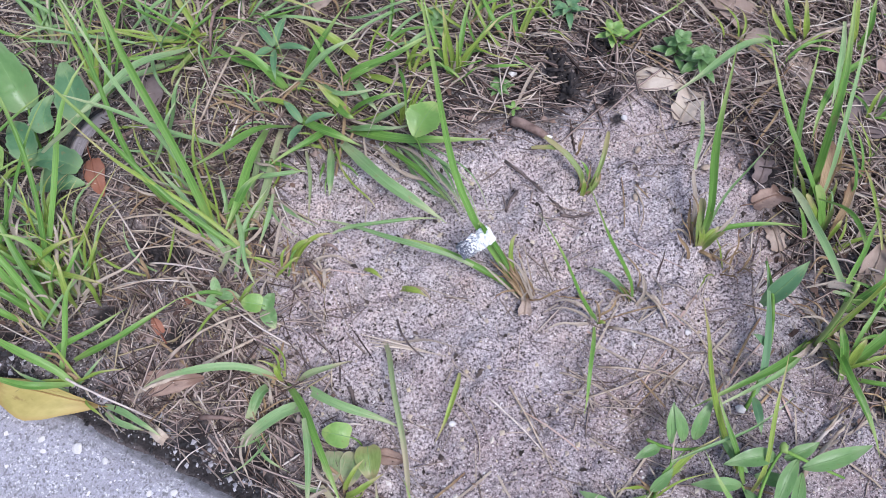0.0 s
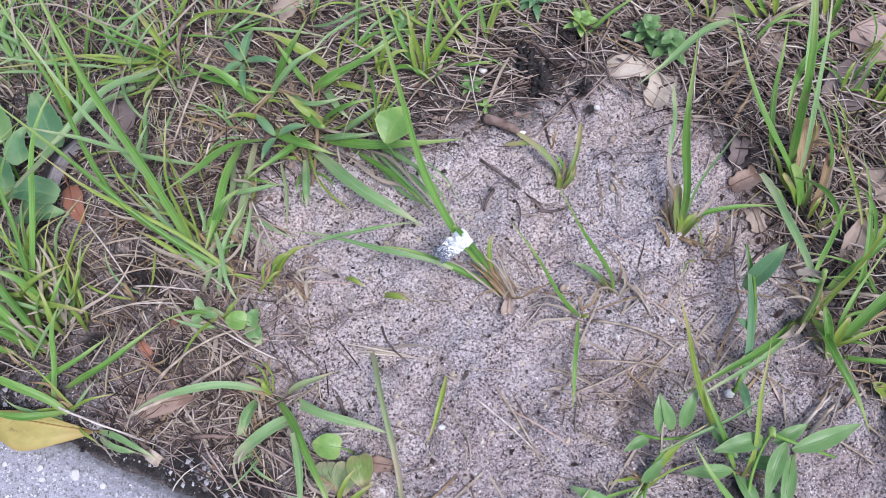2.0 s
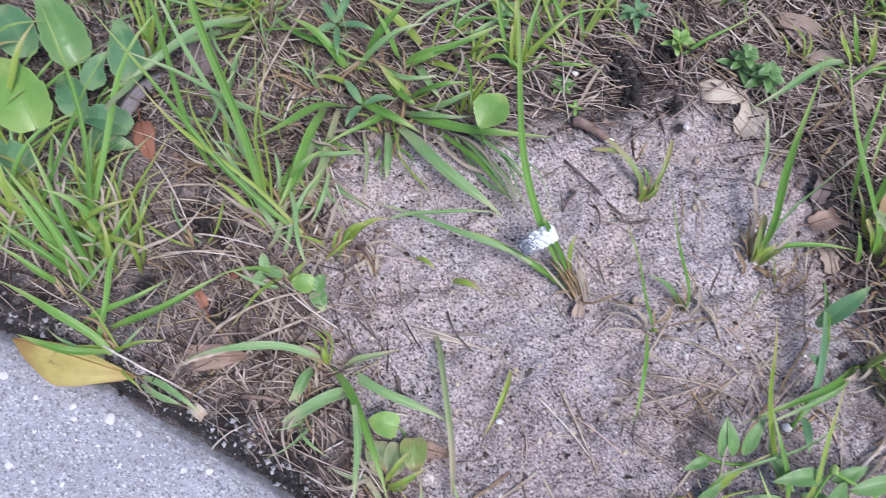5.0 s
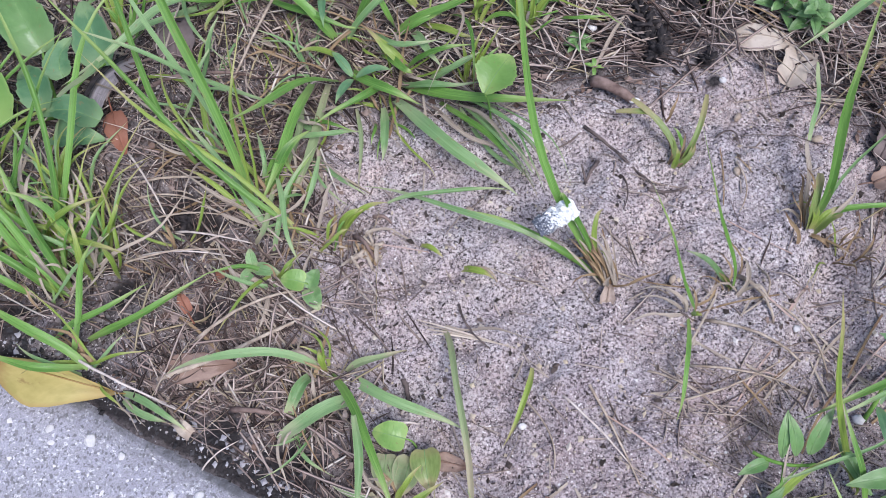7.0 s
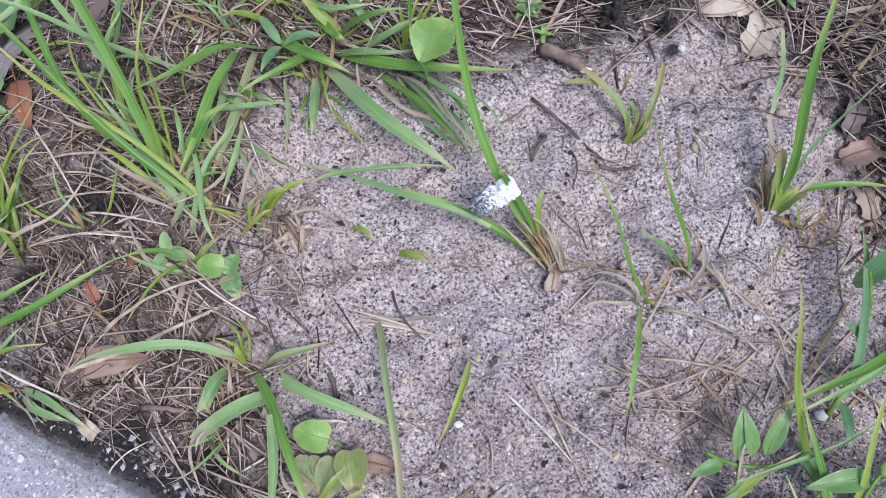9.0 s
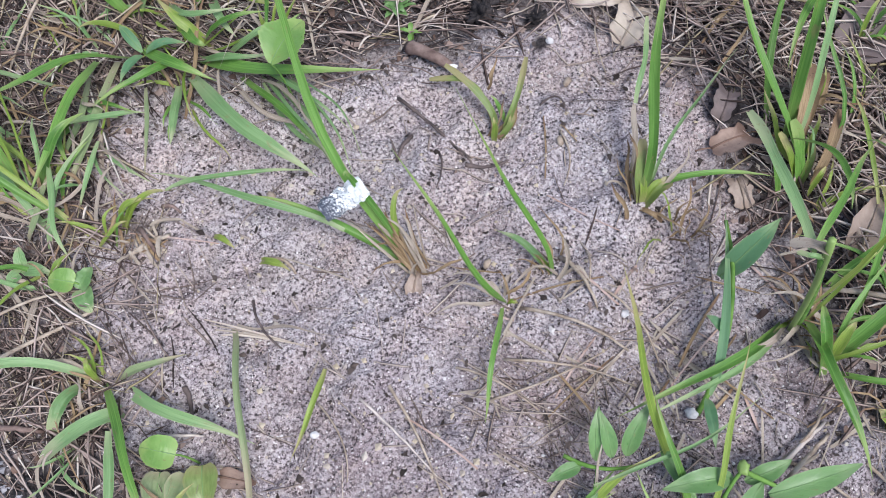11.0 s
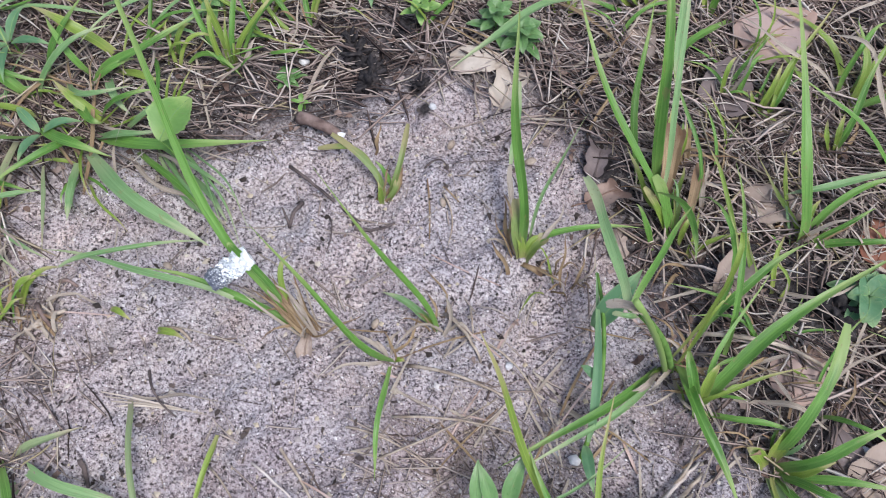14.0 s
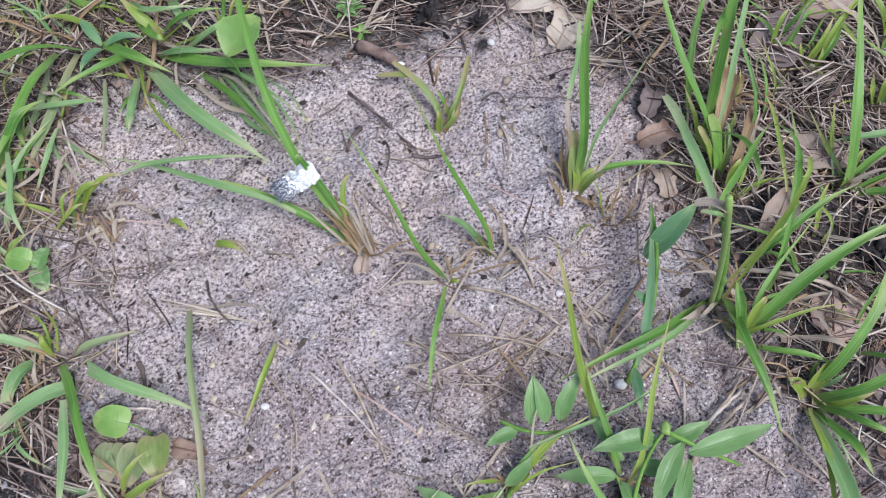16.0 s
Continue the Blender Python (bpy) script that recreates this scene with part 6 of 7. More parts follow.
# ---- foil scrap round the grass blade ----
def build_foil():
    bm = bmesh.new()
    rng = random.Random(8)
    rows, cols = 26, 18
    grid = []
    for i in range(rows + 1):
        s = i / rows
        line = []
        for j in range(cols):
            a = 6.283 * j / cols
            wob = noise.noise(Vector((s * 9, math.cos(a) * 2.2, math.sin(a) * 2.2))) * 0.0026 + (rng.random() - 0.5) * 0.0014
            wide, high = 0.0074 + wob - 0.002 * (s - 0.6) ** 2, 0.0042 + wob * 0.9
            line.append(bm.verts.new(((s - 0.5) * 0.031 + (rng.random() - 0.5) * 0.001, math.cos(a) * wide, math.sin(a) * high)))
        grid.append(line)
    for r0, r1 in zip(grid, grid[1:]):
        for j in range(cols):
            bm.faces.new((r0[j], r0[(j + 1) % cols], r1[(j + 1) % cols], r1[j]))
    bm.faces.new(grid[0][::-1]), bm.faces.new(grid[-1])
    ob = mesh_object("foil_scrap", bm, FOIL, smooth=False)
    ob.matrix_basis = pose(0.031, 0.238, 0.047, 12, -8, 33)
    return tagged(ob, "crumpled silver foil scrap wrapped round a grass blade", "foil")


build_foil()

# ---- dead leaves ----
def dead_leaf(x, y, length, width, heading, material, label, curl=0.15, tilt=0.0, z=0.003, seed=0, sides=(1, 1), shape=ovate, wavy=0.05):
    """A dry leaf lying at x, y; heading in degrees, tilt lifts its tip."""
    rng = random.Random(seed * 31 + 7)
    ux, uy = math.cos(radians(heading)), math.sin(radians(heading))
    base = gz(x, y) + z * 0.45
    a = (-ux * length / 2, -uy * length / 2, 0)
    b = (0, 0, curl * length * 0.35 + tilt * length * 0.5)
    c = (ux * length / 2, uy * length / 2, tilt * length)
    lobes = [rng.uniform(0, 6.28) for _ in range(3)]

    def outline(s):
        return shape(s) * (1 + wavy * math.sin(s * 14 + lobes[0]) + 0.5 * wavy * math.sin(s * 27 + lobes[1]))

    bm = strip(a, b, c, width, outline, rows=16, cols=9, fold=0.12, ruffle=0.0012, cup=curl * rng.choice((-0.6, 0.9)), twist=rng.uniform(-0.25, 0.25), rng=rng, sides=sides)
    ob = mesh_object("dead_leaf", bm, material)
    ob.matrix_basis = pose(x, y, base + 0.001)
    tagged(ob, label, "leaf", "fallen leaves")
    rib = part("midrib", tube([Vector(p) + Vector((0, 0, 0.0006)) for p in bow(a, b, c, 8)], 0.0008, 5, 0.4), material, ob)
    rib.matrix_parent_inverse = Matrix()
    stalk_end = (a[0] - ux * 0.012, a[1] - uy * 0.012 + 0.002, 0.0005)
    stalk = part("stalk", tube(bow(stalk_end, ((a[0] + stalk_end[0]) / 2, (a[1] + stalk_end[1]) / 2, 0.002), a, 4), 0.0007, 5, 1.0), material, ob)
    stalk.matrix_parent_inverse = Matrix()
    return ob


dead_leaf(0.204, 0.413, 0.048, 0.027, -12, PALE_LEAF, "curled pale tan dead leaf on straw", 0.3, 0.05, 0.006, 1, wavy=0.07, sides=(0.8, 1.1))
dead_leaf(0.224, 0.385, 0.033, 0.026, 62, PALE_LEAF, "small crumpled tan dead leaf on sand", 0.25, 0.1, 0.003, 2, shape=blocky, wavy=0.07, sides=(1.05, 0.9))
dead_leaf(0.283, 0.318, 0.021, 0.019, 70, GREY_LEAF, "curled grey dead leaf at the sand's edge", 0.5, 0.15, 0.004, 3, shape=blocky, wavy=0.1, sides=(1.1, 0.7))
dead_leaf(0.284, 0.292, 0.026, 0.022, 20, BROWN_LEAF, "dull brown dead leaf half under grass", 0.4, 0.1, 0.003, 4, shape=blocky, wavy=0.12, sides=(0.8, 1.1))
dead_leaf(0.290, 0.259, 0.025, 0.016, 100, TAN_LEAF, "torn tan dead leaf beside grass", 0.3, 0.0, 0.003, 5, shape=blocky, wavy=0.16)
dead_leaf(0.327, 0.419, 0.038, 0.026, 60, TAN_LEAF, "weathered tan dead leaf in straw", 0.2, 0.1, 0.008, 6)
dead_leaf(0.432, 0.420, 0.062, 0.050, 25, PINK_LEAF, "large smooth pinkish dead leaf on straw", 0.1, 0.08, 0.012, 7)
dead_leaf(0.388, 0.378, 0.054, 0.040, 60, GREY_LEAF, "broad grey-brown dead leaf with pale specks", 0.08, 0.0, 0.008, 8)
dead_leaf(0.402, 0.276, 0.048, 0.030, -15, TAN_LEAF, "tan dead leaf tucked under green blades", 0.2, 0.05, 0.008, 9)
dead_leaf(0.398, 0.161, 0.042, 0.036, 50, PINK_LEAF, "flat pinkish dead leaf among straw", 0.08, 0.0, 0.006, 10)
dead_leaf(0.416, 0.105, 0.044, 0.024, 100, GREY_LEAF, "narrow grey dead leaf beside a tuft", 0.15, 0.0, 0.005, 11)
dead_leaf(0.445, 0.096, 0.064, 0.044, 35, TAN_LEAF, "large brown dead leaf under grass blades", 0.12, 0.05, 0.006, 12)
dead_leaf(0.269, 0.413, 0.034, 0.028, 95, PINK_LEAF, "thin reddish dead leaf in straw", 0.15, 0.0, 0.004, 13)
dead_leaf(0.343, 0.405, 0.032, 0.024, 80, PINK_LEAF, "small pinkish dead leaf under stalks", 0.15, 0.0, 0.004, 14)
dead_leaf(0.275, 0.487, 0.050, 0.028, 140, TAN_LEAF, "pale tan dead leaf at the herb's foot", 0.2, 0.05, 0.006, 15)
dead_leaf(0.366, 0.232, 0.040, 0.024, 65, TAN_LEAF, "curled tan dead leaf between tufts", 0.35, 0.15, 0.006, 16)
dead_leaf(0.300, 0.452, 0.036, 0.024, 20, TAN_LEAF, "crumpled tan dead leaf in straw", 0.3, 0.05, 0.006, 17)
dead_leaf(-0.219, 0.130, 0.050, 0.022, 8, BROWN_LEAF, "flat brown dead leaf beneath an arching blade", 0.1, 0.0, 0.004, 18)
dead_leaf(-0.309, 0.311, 0.040, 0.020, -65, RED_LEAF, "rust red dead leaf under grass", 0.3, 0.0, 0.006, 19)
dead_leaf(-0.217, 0.202, 0.016, 0.010, 30, RED_LEAF, "small scrap of rust brown leaf", 0.4, 0.1, 0.004, 20)
dead_leaf(-0.240, 0.178, 0.018, 0.010, 120, RED_LEAF, "torn scrap of brown leaf on straw", 0.4, 0.1, 0.003, 21)
dead_leaf(-0.281, 0.408, 0.050, 0.034, 100, GREY_LEAF, "grey dead leaf under crossing blades", 0.1, 0.0, 0.004, 23)
dead_leaf(0.258, -0.012, 0.046, 0.032, 60, BROWN_LEAF, "brown dead leaf at the foot of a tuft", 0.25, 0.0, 0.003, 24)
dead_leaf(-0.036, 0.071, 0.024, 0.013, -10, BROWN_LEAF, "thin rusty scrap of leaf on sand", 0.2, 0.0, 0.001, 25)
dead_leaf(-0.227, 0.0875, 0.014, 0.010, -38, PALE_LEAF, "small cream dry bud scale by the concrete", 0.8, 0.1, 0.004, 26, shape=blocky)
dead_leaf(0.480, 0.255, 0.050, 0.032, 60, RED_LEAF, "reddish brown dead leaf beneath grass", 0.2, 0.0, 0.006, 27)
dead_leaf(0.073, 0.195, 0.017, 0.011, 80, TAN_LEAF, "small tan husk at the tuft's foot", 0.5, 0.1, 0.003, 28)
dead_leaf(-0.12, 0.505, 0.040, 0.022, 30, TAN_LEAF, "tan dead leaf behind the straw", 0.3, 0.05, 0.006, 29)
dead_leaf(-0.333, 0.121, 0.108, 0.040, 168, YELLOW_LEAF, "large yellow fallen leaf lying over the concrete edge", 0.30, 0.03, 0.010, 30, sides=(1.35, 0.4), wavy=0.03, shape=kite)

# ---- twigs, pods, clods, pebbles ----
def twig(ax, ay, bx, by, radius, material, label, bendx=0.0, lift=0.004, forks=(), name="twig", category="twig"):
    top = thing(name, ax, ay, label, category, "twigs")
    rng = random.Random(int(abs(ax * 5003 + by * 3001) * 1000))
    za, zb = gz(ax, ay) + radius * 0.9, gz(bx, by) + radius * 0.9
    mx, my = (ax + bx) / 2 - (by - ay) * bendx, (ay + by) / 2 + (bx - ax) * bendx
    mz = max(gz(ax + (bx - ax) * q, ay + (by - ay) * q) for q in (0.3, 0.4, 0.5, 0.6, 0.7)) + radius * 0.9 + lift
    part("shaft", tube(bow((ax, ay, za), (mx, my, mz), (bx, by, zb), 10, radius * 0.25, rng), radius, 7, 0.55, 0.3, rng), material, top)
    for s, dx, dy, dz in forks:
        p = arc(Vector((ax, ay, za)), Vector((mx, my, mz)), Vector((bx, by, zb)), s)
        part("side_twig", tube(bow(p, p + Vector((dx, dy, dz)) * 0.55 + Vector((0, 0, 0.001)), p + Vector((dx, dy, dz)), 5, radius * 0.2, rng), radius * 0.6, 6, 0.5, 0.3, rng), material, top)
    return top


twig(0.058, 0.333, 0.104, 0.289, 0.0015, TWIG, "thin dark grey twig lying on sand", 0.01, -0.0005, [(0.86, 0.012, -0.010, 0.0)])
twig(0.106, 0.280, 0.135, 0.282, 0.0016, TWIG, "forked black twig on pale sand", -0.08, 0.001, [(0.2, -0.006, 0.008, 0.002), (0.35, 0.003, -0.006, 0.001)])
twig(0.068, 0.303, 0.058, 0.285, 0.0019, TWIG, "short forked black stub standing in sand", 0.0, 0.005, [(0.95, -0.004, 0.012, 0.008)])
twig(0.088, 0.290, 0.086, 0.262, 0.0008, TWIG, "fine dark twig on sand", 0.1, 0.002)
twig(0.158, 0.323, 0.176, 0.317, 0.0008, TWIG, "tiny curled dark twig on sand", 0.4, 0.002)
twig(-0.036, 0.186, -0.012, 0.152, 0.0010, TWIG, "thin dark twig on sand", -0.1, 0.003)
twig(0.058, 0.128, 0.092, 0.062, 0.0011, STEM, "long thin tan stalk on sand", 0.03, 0.002)
twig(0.075, 0.215, 0.118, 0.196, 0.0008, STEM, "fine straw on sand beside the tuft", 0.05, 0.003)
twig(0.140, 0.178, 0.210, 0.152, 0.0014, STEM, "pale tan stalk across sand", 0.02, 0.004)
twig(0.168, 0.212, 0.190, 0.178, 0.0016, STEM, "flattened tan stalk by a shoot", 0.05, 0.005)
twig(0.185, 0.216, 0.186, 0.196, 0.0010, STEM, "upright tan stub in sand", 0.0, 0.006)
twig(0.195, 0.190, 0.230, 0.140, 0.0010, STEM, "thin tan stalk over straw", 0.1, 0.006)
twig(0.130, 0.145, 0.215, 0.130, 0.0010, STEM, "thin brown stalk across sand", 0.03, 0.004)
twig(0.120, 0.120, 0.200, 0.155, 0.0009, STEM, "thin dry stalk across sand", -0.05, 0.004)
twig(0.100, 0.140, 0.160, 0.105, 0.0009, STEM, "fine brown stalk on sand", 0.08, 0.003)
twig(0.285, 0.060, 0.325, 0.100, 0.0020, STEM, "flat tan stalk leaning on straw", 0.05, 0.008)
twig(0.300, 0.085, 0.345, 0.052, 0.0014, STEM, "tan stalk lying on bare sand", 0.02, 0.003)
twig(0.330, 0.190, 0.430, 0.150, 0.0018, STEM, "long bleached stalk over dark soil", 0.06, 0.010)
twig(0.300, 0.425, 0.400, 0.475, 0.0026, STEM, "thick bleached straw over litter", 0.02, 0.012)
twig(0.318, 0.440, 0.372, 0.440, 0.0018, STEM, "short bleached straw in litter", 0.05, 0.010)
twig(-0.303, 0.298, -0.262, 0.238, 0.0010, PALE_STEM, "pale bent straw over dark soil", 0.05, 0.012)
twig(-0.262, 0.238, -0.190, 0.226, 0.0010, PALE_STEM, "pale thin straw over litter", -0.02, 0.010)
twig(-0.320, 0.223, -0.203, 0.247, 0.0010, STEM, "long bent tan straw over litter", 0.11, 0.010)
twig(-0.303, 0.258, -0.213, 0.243, 0.0010, STEM, "thin tan straw bowed over litter", 0.14, 0.009)
twig(-0.289, 0.216, -0.199, 0.216, 0.0009, PALE_STEM, "straight pale straw over litter", 0.01, 0.008)
twig(-0.298, 0.207, -0.204, 0.223, 0.0010, STEM, "straight tan straw over litter", 0.02, 0.009)
twig(-0.338, 0.146, -0.229, 0.099, 0.0012, PALE_STEM, "long tan stalk over litter", -0.02, 0.010)
twig(-0.250, 0.120, -0.130, 0.180, 0.0020, STEM, "flat tan stalk across litter", -0.03, 0.008)
twig(-0.225, 0.150, -0.150, 0.190, 0.0015, STEM, "bleached stalk across litter", 0.04, 0.010)
twig(-0.190, 0.470, -0.235, 0.350, 0.0015, STEM, "long pale stalk over the straw", 0.05, 0.014)
twig(-0.300, 0.270, -0.180, 0.255, 0.0012, STEM, "thin tan stalk over dark soil", 0.12, 0.010)
twig(-0.300, 0.355, -0.20, 0.372, 0.0022, POD, "flat reddish stalk in litter", 0.03, 0.004)
twig(-0.195, 0.101, -0.160, 0.099, 0.0024, POD, "short dark brown stick in litter", 0.02, 0.003)
twig(-0.217, 0.055, -0.187, 0.080, 0.0007, PALE_STEM, "hair-thin straw on concrete", 0.03, 0.006)
twig(-0.215, 0.500, -0.222, 0.440, 0.0022, POD, "purple-brown woody stem in grass", 0.03, 0.020)
twig(-0.105, 0.226, -0.118, 0.212, 0.0022, STEM, "broken tan stem piece in litter", 0.1, 0.004)
twig(-0.095, 0.230, -0.112, 0.222, 0.0018, STEM, "short broken stem piece on sand", 0.1, 0.004)
twig(-0.118, 0.235, -0.100, 0.214, 0.0020, POD, "brown broken stem piece in litter", 0.1, 0.006)
twig(-0.104, 0.252, -0.090, 0.247, 0.0018, POD, "small dark red twig on sand", 0.1, 0.002)
twig(-0.03, 0.213, -0.008, 0.204, 0.0016, STEM, "tan straw scrap on sand", 0.2, 0.003)

tuft("withered olive stalks at the sand's lower edge", [
    (-0.047, 0.002, 0.002, -0.068, 0.022, 0.006, -0.091, 0.049, 0.005, 0.0052, "F"),
    (-0.036, -0.001, 0.000, -0.044, 0.026, 0.012, -0.047, 0.054, 0.012, 0.0045, "f"),
    (0.072, 0.001, 0.002, 0.073, 0.020, 0.008, 0.073, 0.038, 0.010, 0.0090, "F"),
    (-0.050, 0.000, 0.002, -0.075, 0.006, 0.006, -0.094, 0.014, 0.003, 0.0035, "d"),
    (-0.030, -0.004, 0.000, -0.014, 0.004, 0.012, -0.006, 0.012, 0.010, 0.0050, "f"),
], fine=0, husk=3)
twig(-0.006, -0.014, 0.022, 0.003, 0.0016, PALE_STEM, "flat pale straw across sand", 0.02, 0.003)
twig(0.040, 0.120, 0.089, 0.073, 0.0010, PALE_STEM, "long thin pale straw on sand", 0.02, 0.003)
twig(0.285, 0.073, 0.324, 0.107, 0.0018, PALE_STEM, "bleached flat straw beside grass", 0.03, 0.005)
twig(0.292, 0.082, 0.326, 0.118, 0.0013, STEM, "tan straw beside a bleached one", -0.03, 0.006)
twig(0.344, 0.083, 0.377, 0.050, 0.0012, STEM, "thin tan straw on open sand", 0.03, 0.004)
twig(-0.084, 0.096, -0.060, 0.0975, 0.0013, PALE_STEM, "short cream straw under a faded blade", 0.02, 0.004)
twig(-0.074, 0.104, -0.066, 0.112, 0.0012, PALE_STEM, "short cream straw stub on sand", 0.02, 0.004)
twig(-0.073, 0.128, -0.069, 0.107, 0.0021, TWIG, "flat black twig lying on sand", 0.05, 0.001)

bark = thing("bark_strip", -0.31, 0.365, "curved strip of grey bark in the grass", "bark", "twigs")
def bark_outline(s):
    return math.sin(math.pi * (0.06 + 0.9 * s)) ** 0.35


part("outer_bark", strip((-0.340, 0.316, 0.004), (-0.332, 0.352, 0.014), (-0.309, 0.384, 0.006), 0.0165, bark_outline, rows=22, cols=9, fold=0, cup=-0.45, ruffle=0.0010, rng=random.Random(3)), BARK, bark)
part("dark_split", strip((-0.343, 0.322, 0.008), (-0.336, 0.353, 0.0190), (-0.315, 0.384, 0.010), 0.0050, bark_outline, rows=18, cols=7, fold=0, cup=-0.5, ruffle=0.0008, rng=random.Random(4)), CHAR, bark)

pod = thing("seed_pod", 0.082, 0.362, "brown oblong pod with a pale broken tip", "seed pod")
part("husk", tube([(0.066, 0.371, 0.003), (0.068, 0.370, 0.006), (0.073, 0.367, 0.008), (0.081, 0.362, 0.009), (0.089, 0.358, 0.008), (0.095, 0.354, 0.006)], 0.0052, 12, 0.72, 0.12), POD, pod)
tip_bm = lump(0.0035, (1.2, 0.8, 0.8), 0.4, 2, 5)
bmesh.ops.translate(tip_bm, vec=(0.096, 0.353, 0.007), verts=tip_bm.verts)
part("broken_tip", tip_bm, SHELL, pod, "pale broken tip")


def lying(name, x, y, radius, squash, rough, material, label, category, seed, sink=0.3, group="", detail=3):
    ob = mesh_object(name, lump(radius, squash, rough, detail, seed), material)
    ob.matrix_basis = pose(x, y, gz(x, y) + radius * squash[2] * (1 - sink) - radius * 0.1, 0, 0, seed * 47)
    return tagged(ob, label, category, group)


for k, (x, y, r) in enumerate([(0.117, 0.399, 0.009), (0.121, 0.409, 0.010), (0.113, 0.416, 0.010), (0.109, 0.428, 0.010), (0.124, 0.420, 0.006), (0.104, 0.440, 0.007), (0.148, 0.450, 0.009), (0.157, 0.396, 0.006), (-0.252, 0.247, 0.008), (0.43, 0.20, 0.012)]):
    lying("soil_clod", x, y, r * 0.85, (1, 0.8, 0.8), 1.5, CHAR, "crumbly black clod of charred humus", "soil clod", k + 1, 0.35, "dark clods", 4)
for k, (x, y, r) in enumerate([(0.247, 0.113, 0.0042), (0.066, 0.427, 0.0045), (0.381, 0.388, 0.004), (0.396, 0.371, 0.003), (0.420, 0.391, 0.004), (0.428, 0.109, 0.0035), (-0.09, 0.067, 0.003), (0.236, 0.118, 0.0025), (0.166, 0.372, 0.003), (0.012, 0.098, 0.003), (0.209, 0.176, 0.003)]):
    lying("pebble", x, y, r, (1, 0.85, 0.75), 0.3, SHELL, "small smooth white pebble on soil", "pebble", k + 3, 0.25, "white pebbles", 2)
for k, (x, y, r) in enumerate([(0.178, 0.344, 0.0032), (0.17, 0.292, 0.003), (-0.03, 0.262, 0.003), (0.235, 0.324, 0.0035), (0.12, 0.208, 0.003), (0.34, 0.37, 0.0035), (0.31, 0.30, 0.003), (0.36, 0.30, 0.003)]):
    lying("seed", x, y, r, (1.3, 0.8, 0.8), 0.15, STEM, "small tan seed lying on the ground", "seed", k + 5, 0.2, "tan seeds", 2)

# dry sheaths and stalks packed round the foil-wrapped tuft
rng = random.Random(77)
for k in range(22):
    ax, ay = 0.075 + rng.uniform(-0.006, 0.007), 0.203 + rng.uniform(-0.004, 0.006)
    ang = radians(rng.gauss(126, 13))
    r = rng.uniform(0.020, 0.046)
    ob = mesh_object("dry_sheath", strip((ax, ay, gz(ax, ay)), (ax + math.cos(ang) * r * 0.5, ay + math.sin(ang) * r * 0.5, 0.012 + rng.random() * 0.008), (ax + math.cos(ang - 0.04) * r, ay + math.sin(ang - 0.04) * r, rng.uniform(0.016, 0.034)), rng.uniform(0.0012, 0.0027), grass_outline, rows=8, cols=3, fold=0.6, ruffle=0.0005, rng=rng), rng.choice((STRAW, BROWN, BROWN)))
    tagged(ob, "dry tan grass sheath at a tuft's foot", "dead grass", "dry sheaths")

# broken sheaths heaped at the edge of the sand
for k in range(20):
    ax, ay = -0.108 + rng.gauss(0, 0.009), 0.222 + rng.gauss(0, 0.008)
    ang, r = radians(rng.gauss(140, 60)), rng.uniform(0.004, 0.010)
    dx, dy, low = math.cos(ang) * r, math.sin(ang) * r, gz(ax, ay)
    ob = mesh_object("dry_sheath", strip((ax - dx, ay - dy, low + 0.001), (ax, ay, low + rng.uniform(0.003, 0.009)), (ax + dx, ay + dy, low + rng.uniform(0.001, 0.01)), rng.uniform(0.0014, 0.0032), blunt_outline, rows=6, cols=3, fold=0.6, ruffle=0.0006, rng=rng), rng.choice((STRAW, STRAW, BROWN)))
    tagged(ob, "broken dry grass sheath on sand", "dead grass", "dry sheaths")
# a frayed split stalk
for k in range(4):
    ob = mesh_object("split_stalk", strip((-0.066 + 0.004 * k, 0.172 - 0.0035 * k, gz(-0.06, 0.168) + 0.002), (-0.03, 0.163 - 0.001 * k, gz(-0.03, 0.163) + 0.006), (0.012 - 0.006 * rng.random(), 0.1515 + 0.002 * rng.random(), gz(0.01, 0.152) + 0.002), rng.uniform(0.0010, 0.0019), grass_outline, rows=9, cols=3, fold=0.4, ruffle=0.0004, rng=rng), STRAW if k % 3 else PALE_LEAF)
    tagged(ob, "frayed strip of a split dry stalk", "dead grass", "dry stems")

for pts in ([(0.203, 0.398), (0.198, 0.375), (0.206, 0.352)], [(0.170, 0.300), (0.176, 0.280), (0.172, 0.262)], [(0.010, 0.120), (0.030, 0.095), (0.034, 0.070)], [(0.350, 0.290), (0.370, 0.320), (0.345, 0.345)], [(0.420, 0.395), (0.455, 0.380), (0.470, 0.345)]):
    (ax, ay), (bx, by), (cx, cy) = pts
    ob = mesh_object("tendril", tube(bow((ax, ay, gz(ax, ay) + 0.001), (bx, by, gz(bx, by) + 0.006), (cx, cy, gz(cx, cy) + 0.001), 10), 0.0008, 5, 0.6), STEM)
    tagged(ob, "thin curled dry grass stem", "dead grass", "dry stems")

